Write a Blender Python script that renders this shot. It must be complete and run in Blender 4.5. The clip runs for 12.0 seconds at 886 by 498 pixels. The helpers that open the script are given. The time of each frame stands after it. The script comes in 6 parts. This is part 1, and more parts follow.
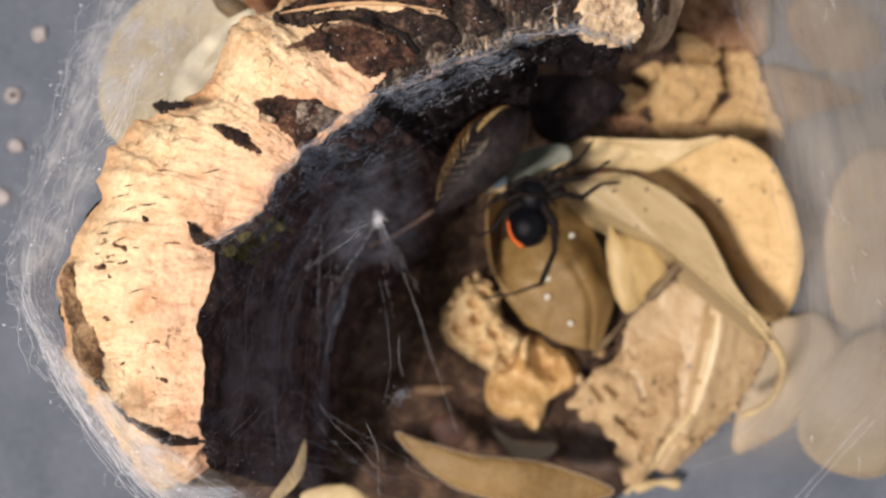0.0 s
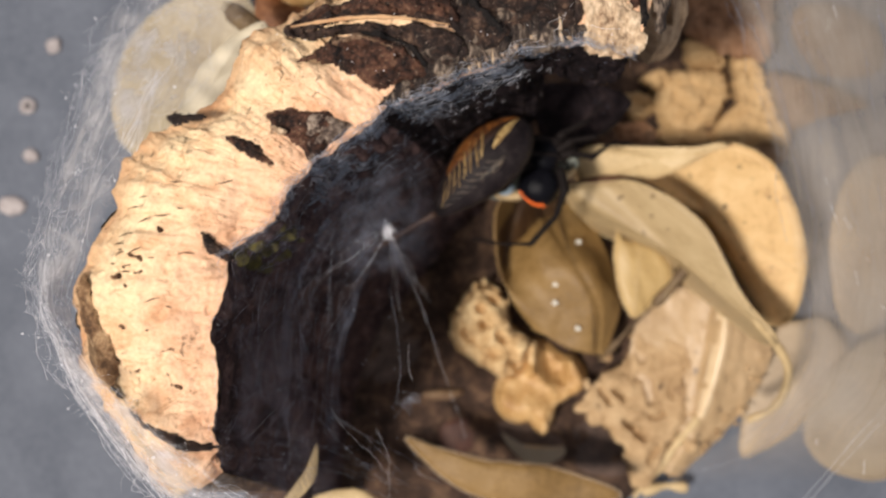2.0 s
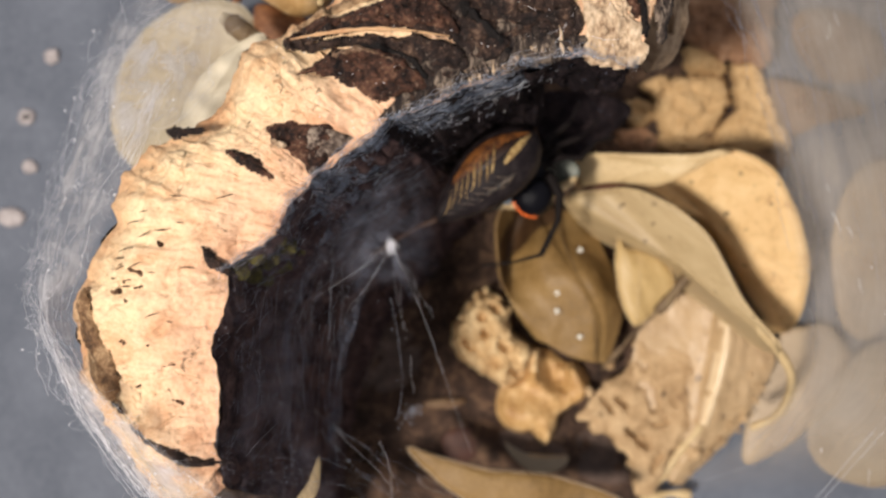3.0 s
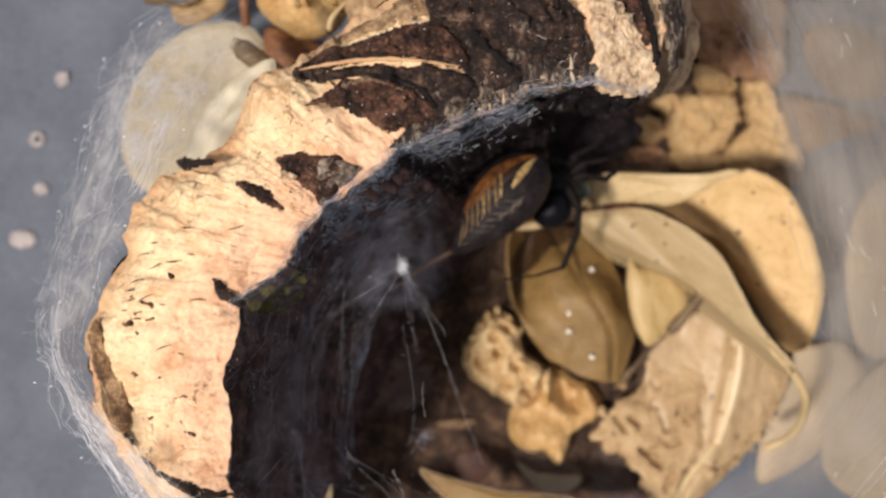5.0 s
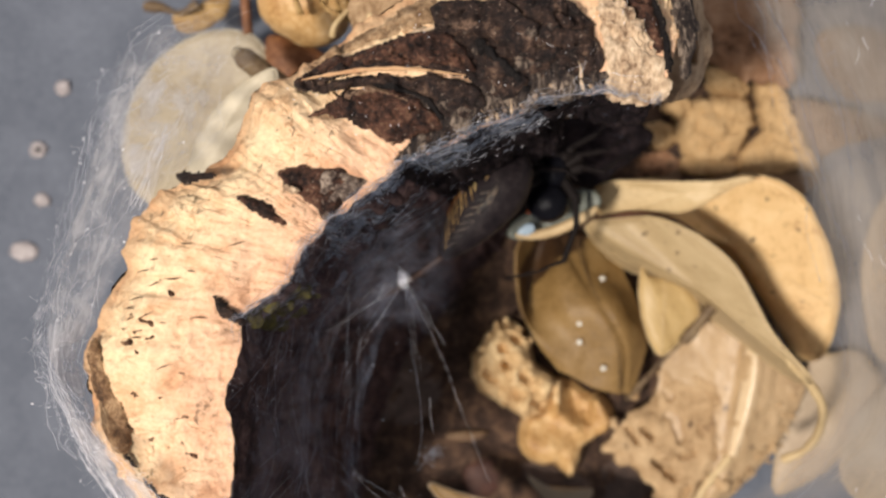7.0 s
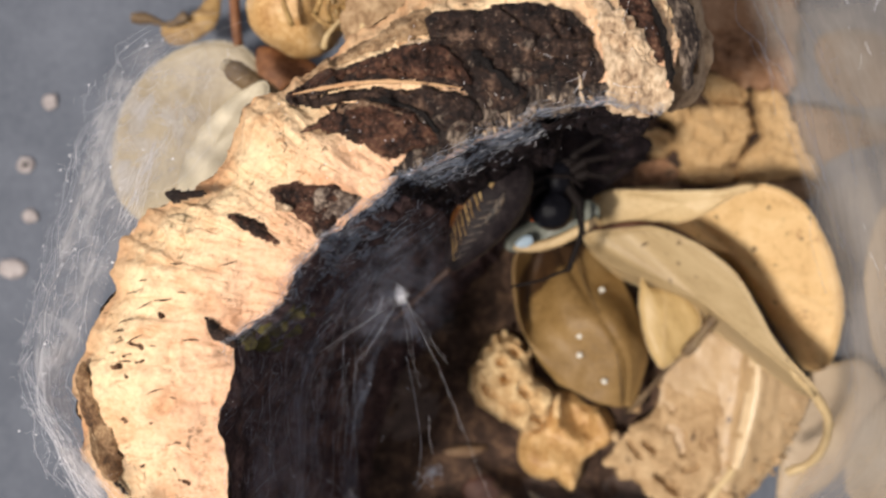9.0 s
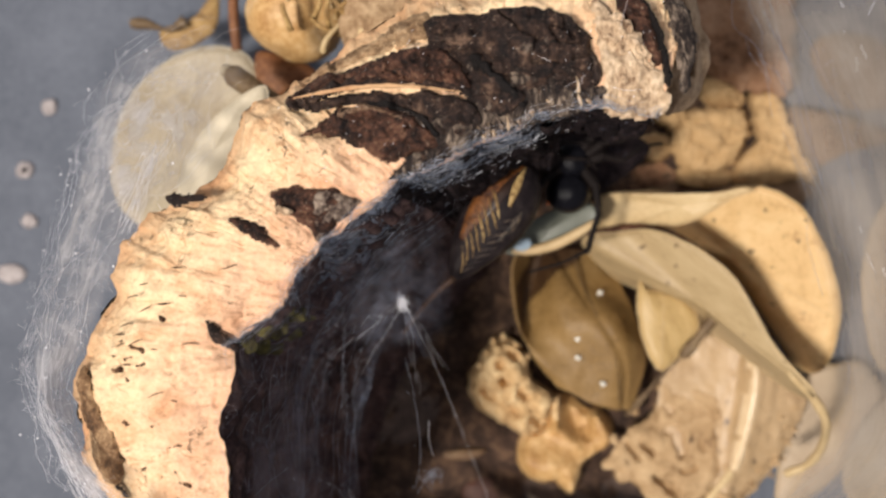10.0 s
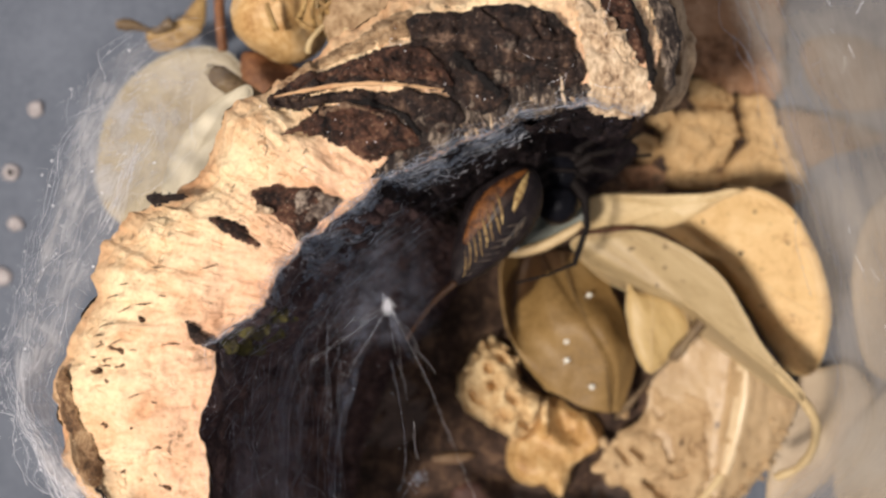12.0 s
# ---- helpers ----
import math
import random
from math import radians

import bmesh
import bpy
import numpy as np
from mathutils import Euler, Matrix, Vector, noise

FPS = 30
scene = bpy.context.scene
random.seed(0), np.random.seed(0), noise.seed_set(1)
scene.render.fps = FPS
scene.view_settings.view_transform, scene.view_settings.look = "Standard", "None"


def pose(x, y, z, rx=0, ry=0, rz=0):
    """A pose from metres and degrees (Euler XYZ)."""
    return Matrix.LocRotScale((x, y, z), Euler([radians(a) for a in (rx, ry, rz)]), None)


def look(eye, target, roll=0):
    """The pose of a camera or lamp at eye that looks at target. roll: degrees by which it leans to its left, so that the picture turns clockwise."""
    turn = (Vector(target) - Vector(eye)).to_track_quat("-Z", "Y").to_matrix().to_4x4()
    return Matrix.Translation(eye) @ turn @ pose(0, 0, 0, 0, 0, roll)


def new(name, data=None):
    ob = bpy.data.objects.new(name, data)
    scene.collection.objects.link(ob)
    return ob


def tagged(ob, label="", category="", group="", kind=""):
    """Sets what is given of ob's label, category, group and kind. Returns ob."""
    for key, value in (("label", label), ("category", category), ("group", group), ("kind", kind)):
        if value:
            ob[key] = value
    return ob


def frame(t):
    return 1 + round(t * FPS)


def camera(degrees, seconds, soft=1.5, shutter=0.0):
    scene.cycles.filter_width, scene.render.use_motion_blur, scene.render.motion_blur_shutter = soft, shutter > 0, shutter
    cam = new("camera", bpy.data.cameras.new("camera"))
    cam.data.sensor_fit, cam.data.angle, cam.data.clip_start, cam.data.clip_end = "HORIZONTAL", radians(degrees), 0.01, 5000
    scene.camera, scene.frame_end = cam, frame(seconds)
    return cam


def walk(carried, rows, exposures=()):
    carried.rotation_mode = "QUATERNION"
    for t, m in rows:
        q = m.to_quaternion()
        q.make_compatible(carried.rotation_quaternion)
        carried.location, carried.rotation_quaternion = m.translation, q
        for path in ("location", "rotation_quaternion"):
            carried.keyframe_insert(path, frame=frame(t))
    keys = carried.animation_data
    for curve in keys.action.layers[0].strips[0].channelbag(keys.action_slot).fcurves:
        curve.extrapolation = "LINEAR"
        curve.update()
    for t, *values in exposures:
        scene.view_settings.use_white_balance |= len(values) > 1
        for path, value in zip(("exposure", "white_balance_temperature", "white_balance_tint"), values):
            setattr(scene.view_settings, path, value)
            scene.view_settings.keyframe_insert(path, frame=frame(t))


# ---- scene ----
cam = camera(46.7, 12.0, soft=2.6)
cam.data.dof.use_dof, cam.data.dof.focus_distance, cam.data.dof.aperture_fstop = True, 0.186, 13.0
METRES, EYE, TILT, LEAN, TURN = 0.04, 0.30, -90.0, 0.0, 0.0
ROWS = [
    (0.0, 0.0, 0.0, 0.0, 0.0, 0.0, 0.0),
    (0.5, 0.0123, -0.0266, 0.0345, -0.05, 0.41, 0.2),
    (1.0, 0.0044, -0.0688, 0.0097, 0.16, 0.42, 0.21),
    (1.5, 0.0016, -0.1059, 0.0011, 0.37, 0.36, 0.17),
    (2.0, 0.0028, -0.0893, 0.0251, 0.5, 0.17, 0.25),
    (2.5, -0.0018, -0.0588, 0.0994, 0.69, 0.44, 0.49),
    (3.0, -0.0063, -0.0667, 0.0755, 0.48, 0.26, 0.66),
    (5.0, -0.0053, -0.0522, 0.2045, 1.09, 0.37, 1.05),
    (5.5, -0.0106, -0.0106, 0.2269, 1.42, 0.36, 1.18),
    (6.0, -0.0227, 0.0205, 0.274, 1.55, 0.4, 1.36),
    (6.5, -0.0039, 0.0609, 0.2665, 1.51, 0.38, 1.44),
    (8.5, -0.0119, 0.1289, 0.3102, 1.59, 0.56, 1.87),
    (9.0, -0.0204, 0.2051, 0.3281, 1.2, 0.61, 2.16),
    (9.5, -0.0282, 0.1744, 0.326, 1.04, 0.71, 2.31),
    (10.0, -0.0321, 0.1809, 0.3199, 1.02, 0.87, 2.35),
    (10.5, -0.0388, 0.1409, 0.2892, 1.06, 0.86, 2.31),
    (11.0, -0.032, 0.1407, 0.3071, 1.07, 1.18, 2.38),
    (11.5, -0.0336, 0.1835, 0.3241, 1.26, 1.36, 2.49),
    (12.0, 0.0303, 0.226, 0.2842, 0.9, 1.27, 2.39),
]
walk(cam, [(t, pose(0, 0, EYE, TILT, LEAN, TURN) @ pose(METRES * x, METRES * y, METRES * z, 90 + pitch, roll, yaw)) for t, x, y, z, yaw, pitch, roll in ROWS])

# ---- light: a warm ceiling lamp over the tub, in a dim room ----
world = bpy.data.worlds.new("room_air")
world.use_nodes = True
world.node_tree.nodes["Background"].inputs[0].default_value = (0.93, 0.90, 0.95, 1)
world.node_tree.nodes["Background"].inputs[1].default_value = 0.445
scene.world = world
lamp_data = bpy.data.lights.new("ceiling_lamp", "AREA")
lamp_data.energy, lamp_data.color = 64.0, (1.0, 0.912, 0.83)
lamp_data.shape, lamp_data.size = "DISK", 0.29
lamp = new("lamp_light", lamp_data)
lamp.matrix_world = look((-0.90, -0.43, 1.95), (0.02, 0.0, 0.04))
scene.view_settings.exposure = 0.0

MM = 0.001


# ---- materials ----
def mat(name, stops, scale=150.0, fine=900.0, rough=0.6, bump=0.3, stretch=(1, 1, 1), spec=0.4, metal=0.0,
        through_light=0.0, coat=0.0, dist=0.4, spots=0.0, along=None):
    """Two scales of noise mixed into a colour ramp, with the same noise as relief."""
    m = bpy.data.materials.new(name)
    m.use_nodes = True
    nt = m.node_tree
    bsdf = nt.nodes["Principled BSDF"]
    tc = nt.nodes.new("ShaderNodeTexCoord")
    mp = nt.nodes.new("ShaderNodeMapping")
    mp.inputs["Scale"].default_value = stretch
    if along is not None:
        mp.vector_type = "TEXTURE"
        mp.inputs["Rotation"].default_value = (0, 0, radians(along))
    nt.links.new(tc.outputs["Object"], mp.inputs["Vector"])
    big, small = nt.nodes.new("ShaderNodeTexNoise"), nt.nodes.new("ShaderNodeTexNoise")
    for node, sc in ((big, scale), (small, fine)):
        node.inputs["Scale"].default_value = sc
        node.inputs["Detail"].default_value = 6
        node.inputs["Roughness"].default_value = 0.65
        nt.links.new(mp.outputs[0], node.inputs["Vector"])
    big.inputs["Distortion"].default_value = dist
    mix = nt.nodes.new("ShaderNodeMix")
    mix.inputs[0].default_value = 0.4
    nt.links.new(big.outputs[0], mix.inputs[2])
    nt.links.new(small.outputs[0], mix.inputs[3])
    ramp = nt.nodes.new("ShaderNodeValToRGB")
    while len(ramp.color_ramp.elements) < len(stops):
        ramp.color_ramp.elements.new(0.5)
    for el, (p, c) in zip(ramp.color_ramp.elements, stops):
        el.position, el.color = p, (*c, 1)
    nt.links.new(mix.outputs[0], ramp.inputs[0])
    colour = ramp.outputs[0]
    if spots:
        fl = nt.nodes.new("ShaderNodeTexNoise")
        fl.inputs["Scale"].default_value, fl.inputs["Detail"].default_value = spots, 1.0
        nt.links.new(tc.outputs["Object"], fl.inputs["Vector"])
        mr = nt.nodes.new("ShaderNodeMapRange")
        mr.inputs[1].default_value, mr.inputs[2].default_value, mr.inputs[4].default_value = 0.70, 0.76, 0.85
        nt.links.new(fl.outputs[0], mr.inputs[0])
        sm = nt.nodes.new("ShaderNodeMix")
        sm.data_type = "RGBA"
        nt.links.new(mr.outputs[0], sm.inputs[0])
        nt.links.new(colour, sm.inputs[6])
        sm.inputs[7].default_value = (0.06, 0.028, 0.012, 1)
        colour = sm.outputs[2]
    nt.links.new(colour, bsdf.inputs["Base Color"])
    bsdf.inputs["Roughness"].default_value = rough
    bsdf.inputs["Specular IOR Level"].default_value = spec
    bsdf.inputs["Metallic"].default_value = metal
    bsdf.inputs["Coat Weight"].default_value = coat
    if through_light:
        tr = nt.nodes.new("ShaderNodeBsdfTranslucent")
        nt.links.new(colour, tr.inputs[0])
        ms = nt.nodes.new("ShaderNodeMixShader")
        ms.inputs[0].default_value = through_light
        nt.links.new(bsdf.outputs[0], ms.inputs[1])
        nt.links.new(tr.outputs[0], ms.inputs[2])
        nt.links.new(ms.outputs[0], nt.nodes["Material Output"].inputs[0])
    bp = nt.nodes.new("ShaderNodeBump")
    bp.inputs["Strength"].default_value = bump
    bp.inputs["Distance"].default_value = 0.0015
    nt.links.new(mix.outputs[0], bp.inputs["Height"])
    nt.links.new(bp.outputs[0], bsdf.inputs["Normal"])
    return m


def node(nt, kind, links=(), **values):
    n = nt.nodes.new(kind)
    for key, value in values.items():
        n.inputs[key.replace("_", " ")].default_value = value
    for socket, source in links:
        nt.links.new(source, n.inputs[socket])
    return n


def ramped(nt, source, stops):
    r = nt.nodes.new("ShaderNodeValToRGB")
    while len(r.color_ramp.elements) < len(stops):
        r.color_ramp.elements.new(0.5)
    for el, (p, c) in zip(r.color_ramp.elements, stops):
        el.position, el.color = p, (*c, 1)
    nt.links.new(source, r.inputs[0])
    return r.outputs[0]


def blend(nt, fac, a, b, mode="MIX"):
    m = nt.nodes.new("ShaderNodeMix")
    m.data_type, m.blend_type = "RGBA", mode
    for k, value in ((0, fac), (6, a), (7, b)):
        if isinstance(value, (int, float)):
            m.inputs[k].default_value = value
        elif isinstance(value, tuple):
            m.inputs[k].default_value = (*value, 1)
        else:
            nt.links.new(value, m.inputs[k])
    return m.outputs[2]


def wood_material():
    """Weathered pale wood: grain across the face, yellower outer wood, pinker inner wood, dark pores and stains."""
    m = bpy.data.materials.new("pale_wood")
    m.use_nodes = True
    nt = m.node_tree
    bsdf = nt.nodes["Principled BSDF"]
    tc = nt.nodes.new("ShaderNodeTexCoord")
    grain_map = node(nt, "ShaderNodeMapping", [("Vector", tc.outputs["UV"])], Scale=(4, 70, 1))
    grain = node(nt, "ShaderNodeTexNoise", [("Vector", grain_map.outputs[0])], Scale=1.0, Detail=7.0, Roughness=0.7, Distortion=0.6)
    cloud = node(nt, "ShaderNodeTexNoise", [("Vector", tc.outputs["Object"])], Scale=130.0, Detail=5.0, Roughness=0.6)
    fine = node(nt, "ShaderNodeTexNoise", [("Vector", tc.outputs["Object"])], Scale=1100.0, Detail=4.0, Roughness=0.7)
    pore = node(nt, "ShaderNodeTexNoise", [("Vector", tc.outputs["Object"])], Scale=520.0, Detail=3.0, Roughness=0.6, Distortion=0.5)
    field = node(nt, "ShaderNodeTexNoise", [("Vector", tc.outputs["Object"])], Scale=75.0, Detail=3.0)
    sep = node(nt, "ShaderNodeSeparateXYZ", [("Vector", tc.outputs["UV"])])
    across = ramped(nt, sep.outputs[0], [(0.0, (0.62, 0.40, 0.23)), (0.22, (0.91, 0.725, 0.475)), (0.5, (0.90, 0.66, 0.435)), (0.75, (0.87, 0.595, 0.405)), (1.0, (0.84, 0.545, 0.37))])
    c = blend(nt, 0.62, across, ramped(nt, grain.outputs[0], [(0.3, (0.5, 0.33, 0.2)), (0.45, (0.9, 0.86, 0.8)), (0.7, (1.0, 1.0, 1.0))]), "MULTIPLY")
    c = blend(nt, 0.7, c, ramped(nt, cloud.outputs[0], [(0.32, (0.72, 0.5, 0.36)), (0.5, (1.0, 0.97, 0.93)), (0.7, (1.05, 1.05, 1.0))]), "MULTIPLY")
    c = blend(nt, 0.4, c, ramped(nt, fine.outputs[0], [(0.3, (0.62, 0.48, 0.38)), (0.55, (1.0, 1.0, 1.0))]), "MULTIPLY")
    spots = node(nt, "ShaderNodeMath", [(0, ramped(nt, pore.outputs[0], [(0.63, (0, 0, 0)), (0.69, (0.85, 0.85, 0.85))])), (1, ramped(nt, field.outputs[0], [(0.46, (0, 0, 0)), (0.56, (1, 1, 1))]))])
    spots.operation = "MULTIPLY"
    split_map = node(nt, "ShaderNodeMapping", [("Vector", tc.outputs["UV"])], Scale=(2.6, 34, 1))
    split = node(nt, "ShaderNodeTexNoise", [("Vector", split_map.outputs[0])], Scale=1.0, Detail=4.0, Roughness=0.55, Distortion=0.9)
    split_line = ramped(nt, split.outputs[0], [(0.485, (0, 0, 0)), (0.5, (1, 1, 1)), (0.515, (0, 0, 0))])
    lines = node(nt, "ShaderNodeMath", [(0, split_line), (1, ramped(nt, field.outputs[0], [(0.42, (0, 0, 0)), (0.62, (1, 1, 1))]))])
    lines.operation = "MULTIPLY"
    c = blend(nt, lines.outputs[0], c, (0.40, 0.21, 0.095))
    c = blend(nt, spots.outputs[0], c, (0.13, 0.075, 0.042))
    nt.links.new(c, bsdf.inputs["Base Color"])
    bsdf.inputs["Roughness"].default_value = 0.7
    bsdf.inputs["Specular IOR Level"].default_value = 0.3
    total = node(nt, "ShaderNodeMath", [(0, grain.outputs[0]), (1, fine.outputs[0])])
    less = node(nt, "ShaderNodeMath", [(0, total.outputs[0]), (1, spots.outputs[0])])
    less.operation = "SUBTRACT"
    bump = node(nt, "ShaderNodeBump", [("Height", less.outputs[0])], Strength=0.8, Distance=0.0006)
    nt.links.new(bump.outputs[0], bsdf.inputs["Normal"])
    return m


def dusty(name, stops, dust, scale, fine, cover, rough=0.8, bump=0.9, stretch=(1, 1, 1), fleck=2200.0, spec=0.3):
    """A dark rough surface with pale dust and shreds of silk on it."""
    m = mat(name, stops, scale, fine, rough, bump, stretch, spec)
    nt = m.node_tree
    bsdf = nt.nodes["Principled BSDF"]
    under = bsdf.inputs["Base Color"].links[0].from_socket
    tc = [n for n in nt.nodes if n.type == "TEX_COORD"][0]
    a = node(nt, "ShaderNodeTexNoise", [("Vector", tc.outputs["Object"])], Scale=fleck, Detail=2.0)
    b = node(nt, "ShaderNodeTexNoise", [("Vector", tc.outputs["Object"])], Scale=140.0, Detail=6.0, Roughness=0.75, Distortion=1.5)
    both = node(nt, "ShaderNodeMath", [(0, ramped(nt, a.outputs[0], [(0.68, (0, 0, 0)), (0.75, (0.9, 0.9, 0.9))])), (1, ramped(nt, b.outputs[0], [(cover, (0, 0, 0)), (cover + 0.22, (0.8, 0.8, 0.8))]))])
    both.operation = "MAXIMUM"
    nt.links.new(blend(nt, both.outputs[0], under, dust), bsdf.inputs["Base Color"])
    return m


def veil_material(name, colour, low, high, stretch, scale=60.0, soft=0.2):
    """Thin layers of silk: partly see-through, denser in streaks."""
    m = bpy.data.materials.new(name)
    m.use_nodes = True
    nt = m.node_tree
    out = nt.nodes["Material Output"]
    tc = nt.nodes.new("ShaderNodeTexCoord")
    mp = node(nt, "ShaderNodeMapping", [("Vector", tc.outputs["UV"])], Scale=stretch)
    a = node(nt, "ShaderNodeTexNoise", [("Vector", mp.outputs[0])], Scale=1.0, Detail=8.0, Roughness=0.7, Distortion=0.8)
    b = node(nt, "ShaderNodeTexNoise", [("Vector", tc.outputs["Object"])], Scale=scale, Detail=4.0)
    both = node(nt, "ShaderNodeMath", [(0, a.outputs[0]), (1, b.outputs[0])])
    both.operation = "MULTIPLY"
    sep = node(nt, "ShaderNodeSeparateXYZ", [("Vector", tc.outputs["UV"])])
    fade = node(nt, "ShaderNodeMath", [(0, ramped(nt, sep.outputs[0], [(0.0, (0, 0, 0)), (soft, (1, 1, 1)), (1.0 - soft, (1, 1, 1)), (1.0, (0, 0, 0))])),
                                       (1, ramped(nt, sep.outputs[1], [(0.0, (0, 0, 0)), (0.15, (1, 1, 1)), (0.85, (1, 1, 1)), (1.0, (0, 0, 0))]))])
    fade.operation = "MULTIPLY"
    cover = node(nt, "ShaderNodeMath", [(0, ramped(nt, both.outputs[0], [(0.16, (low, low, low)), (0.42, (high, high, high))])), (1, fade.outputs[0])])
    cover.operation = "MULTIPLY"
    silk = node(nt, "ShaderNodeBsdfDiffuse", Color=(*colour, 1))
    lit = node(nt, "ShaderNodeBsdfTranslucent", Color=(*colour, 1))
    body = node(nt, "ShaderNodeMixShader", [(1, silk.outputs[0]), (2, lit.outputs[0])])
    clear = nt.nodes.new("ShaderNodeBsdfTransparent")
    mix = node(nt, "ShaderNodeMixShader", [(0, cover.outputs[0]), (1, clear.outputs[0]), (2, body.outputs[0])])
    nt.links.new(mix.outputs[0], out.inputs[0])
    return m


WOOD = wood_material()
BARK = dusty("dark_bark", [(0.38, (0.003, 0.002, 0.002)), (0.48, (0.018, 0.010, 0.008)), (0.55, (0.046, 0.025, 0.017)), (0.64, (0.17, 0.105, 0.07))], (0.44, 0.34, 0.26), 260, 1300, 0.62)
REDBARK = dusty("red_brown_bark", [(0.40, (0.004, 0.002, 0.002)), (0.48, (0.036, 0.015, 0.009)), (0.56, (0.105, 0.046, 0.027)), (0.65, (0.23, 0.14, 0.088))], (0.4, 0.3, 0.22), 220, 1300, 0.62)
PALEWOOD = dusty("cream_fibrous_wood", [(0.39, (0.16, 0.088, 0.048)), (0.5, (0.52, 0.375, 0.24)), (0.6, (0.72, 0.56, 0.385))], (0.80, 0.68, 0.52), 240, 900, 0.62, stretch=(1.3, 0.8, 1))
MIDRIB = mat("dark_midrib", [(0.3, (0.06, 0.035, 0.014)), (0.7, (0.12, 0.07, 0.03))], 200, 900, 0.6, 0.2)
DIMLEAF = mat("greyish_brown_leaf", [(0.3, (0.20, 0.15, 0.10)), (0.5, (0.30, 0.24, 0.165)), (0.7, (0.38, 0.31, 0.22))], 70, 1000, 0.6, 0.2, through_light=0.1)
LOWVEIL = veil_material("silk_veil", (0.70, 0.70, 0.73), 0.05, 0.95, (26, 9, 1), 120.0)
# near-black colour painted for the shade in crevices and in the hole
GAPSHADE = dusty("crevice_shade", [(0.35, (0.003, 0.002, 0.002)), (0.7, (0.012, 0.008, 0.007))], (0.1, 0.08, 0.06), 260, 1500, 0.7)
PITSHADE = mat("brown_pit_and_shade_line", [(0.43, (0.03, 0.014, 0.008)), (0.5, (0.09, 0.046, 0.024)), (0.57, (0.20, 0.11, 0.06))], 330, 1100, 0.55, 0.8, spec=0.14)
GREYBARK = dusty("grey_streaked_bark", [(0.42, (0.009, 0.006, 0.006)), (0.51, (0.046, 0.032, 0.025)), (0.61, (0.29, 0.225, 0.17))], (0.38, 0.32, 0.25), 240, 900, 0.69, stretch=(2.2, 0.6, 1))
STREAKBARK = dusty("cream_streaked_bark", [(0.40, (0.03, 0.019, 0.015)), (0.5, (0.13, 0.092, 0.072)), (0.60, (0.36, 0.285, 0.22))], (0.5, 0.43, 0.35), 620, 1400, 0.66)
TANBARK = dusty("tan_worn_bark", [(0.38, (0.05, 0.024, 0.013)), (0.5, (0.17, 0.10, 0.06)), (0.62, (0.36, 0.25, 0.165))], (0.5, 0.4, 0.3), 300, 1300, 0.62)
DULLWOOD = dusty("dull_tan_wood", [(0.38, (0.14, 0.075, 0.035)), (0.5, (0.34, 0.22, 0.12)), (0.62, (0.52, 0.37, 0.22))], (0.6, 0.46, 0.3), 200, 900, 0.66)
# very dark base colour over the whole inner wall
HOLLOW = dusty("dark_hollow_wood", [(0.35, (0.011, 0.0076, 0.0085)), (0.47, (0.038, 0.024, 0.025)), (0.56, (0.085, 0.052, 0.048)), (0.66, (0.15, 0.095, 0.088))], (0.10, 0.10, 0.125), 190, 1000, 0.60, 0.9, fleck=1500.0, spec=0.1)
# darker copy of the hollow wood: the hood's shade is put into the colour
HOODSHADE = dusty("shaded_hood_wood", [(0.35, (0.003, 0.0022, 0.0026)), (0.50, (0.011, 0.0075, 0.0085)), (0.66, (0.040, 0.027, 0.026))], (0.07, 0.075, 0.10), 190, 1000, 0.62, 0.9, fleck=1500.0, spec=0.1)
VEIL = veil_material("silk_veil", (0.68, 0.68, 0.71), 0.08, 0.95, (5, 9, 1), 190.0)
HAZE = veil_material("silk_haze", (0.47, 0.425, 0.375), 0.40, 0.85, (9, 3, 1), 60.0, 0.10)
FILM = veil_material("thin_web_film", (0.33, 0.28, 0.31), 0.01, 0.52, (48, 7, 1), 110.0)
STREAK = veil_material("bluish_streak_veil", (0.26, 0.30, 0.40), 0.0, 0.5, (2, 7, 1), 140.0)
LOWFILM = veil_material("low_silk_veil", (0.34, 0.31, 0.36), 0.01, 0.48, (2.5, 40, 1), 160.0)
KNOTVEIL = veil_material("knot_silk_veil", (0.24, 0.26, 0.33), 0.02, 0.5, (6, 14, 1), 150.0)
RIMVEIL = veil_material("bluish_silk_veil", (0.34, 0.39, 0.48), 0.08, 0.95, (6, 50, 1), 170.0)
SHEEN = mat("glossy_grey_green_leaf", [(0.3, (0.10, 0.11, 0.09)), (0.7, (0.16, 0.17, 0.14))], 120, 900, 0.45, 0.1, spec=0.35)
ENDBARK = mat("dull_grey_tan_bark", [(0.36, (0.11, 0.07, 0.042)), (0.48, (0.31, 0.215, 0.135)), (0.64, (0.48, 0.36, 0.235))], 120, 700, 0.85, 0.7, (2.0, 0.6, 1))
FLANK = mat("weathered_flank", [(0.36, (0.03, 0.014, 0.007)), (0.48, (0.17, 0.09, 0.04)), (0.62, (0.46, 0.31, 0.17))], 230, 900, 0.8, 0.8)
PLASTIC = mat("grey_plastic", [(0.38, (0.098, 0.110, 0.136)), (0.62, (0.143, 0.158, 0.190))], 40, 500, 0.85, 0.08, spec=0.12)
RING = mat("melted_rim", [(0.4, (0.25, 0.22, 0.22)), (0.6, (0.38, 0.34, 0.33))], 300, 900, 0.5, 0.2)
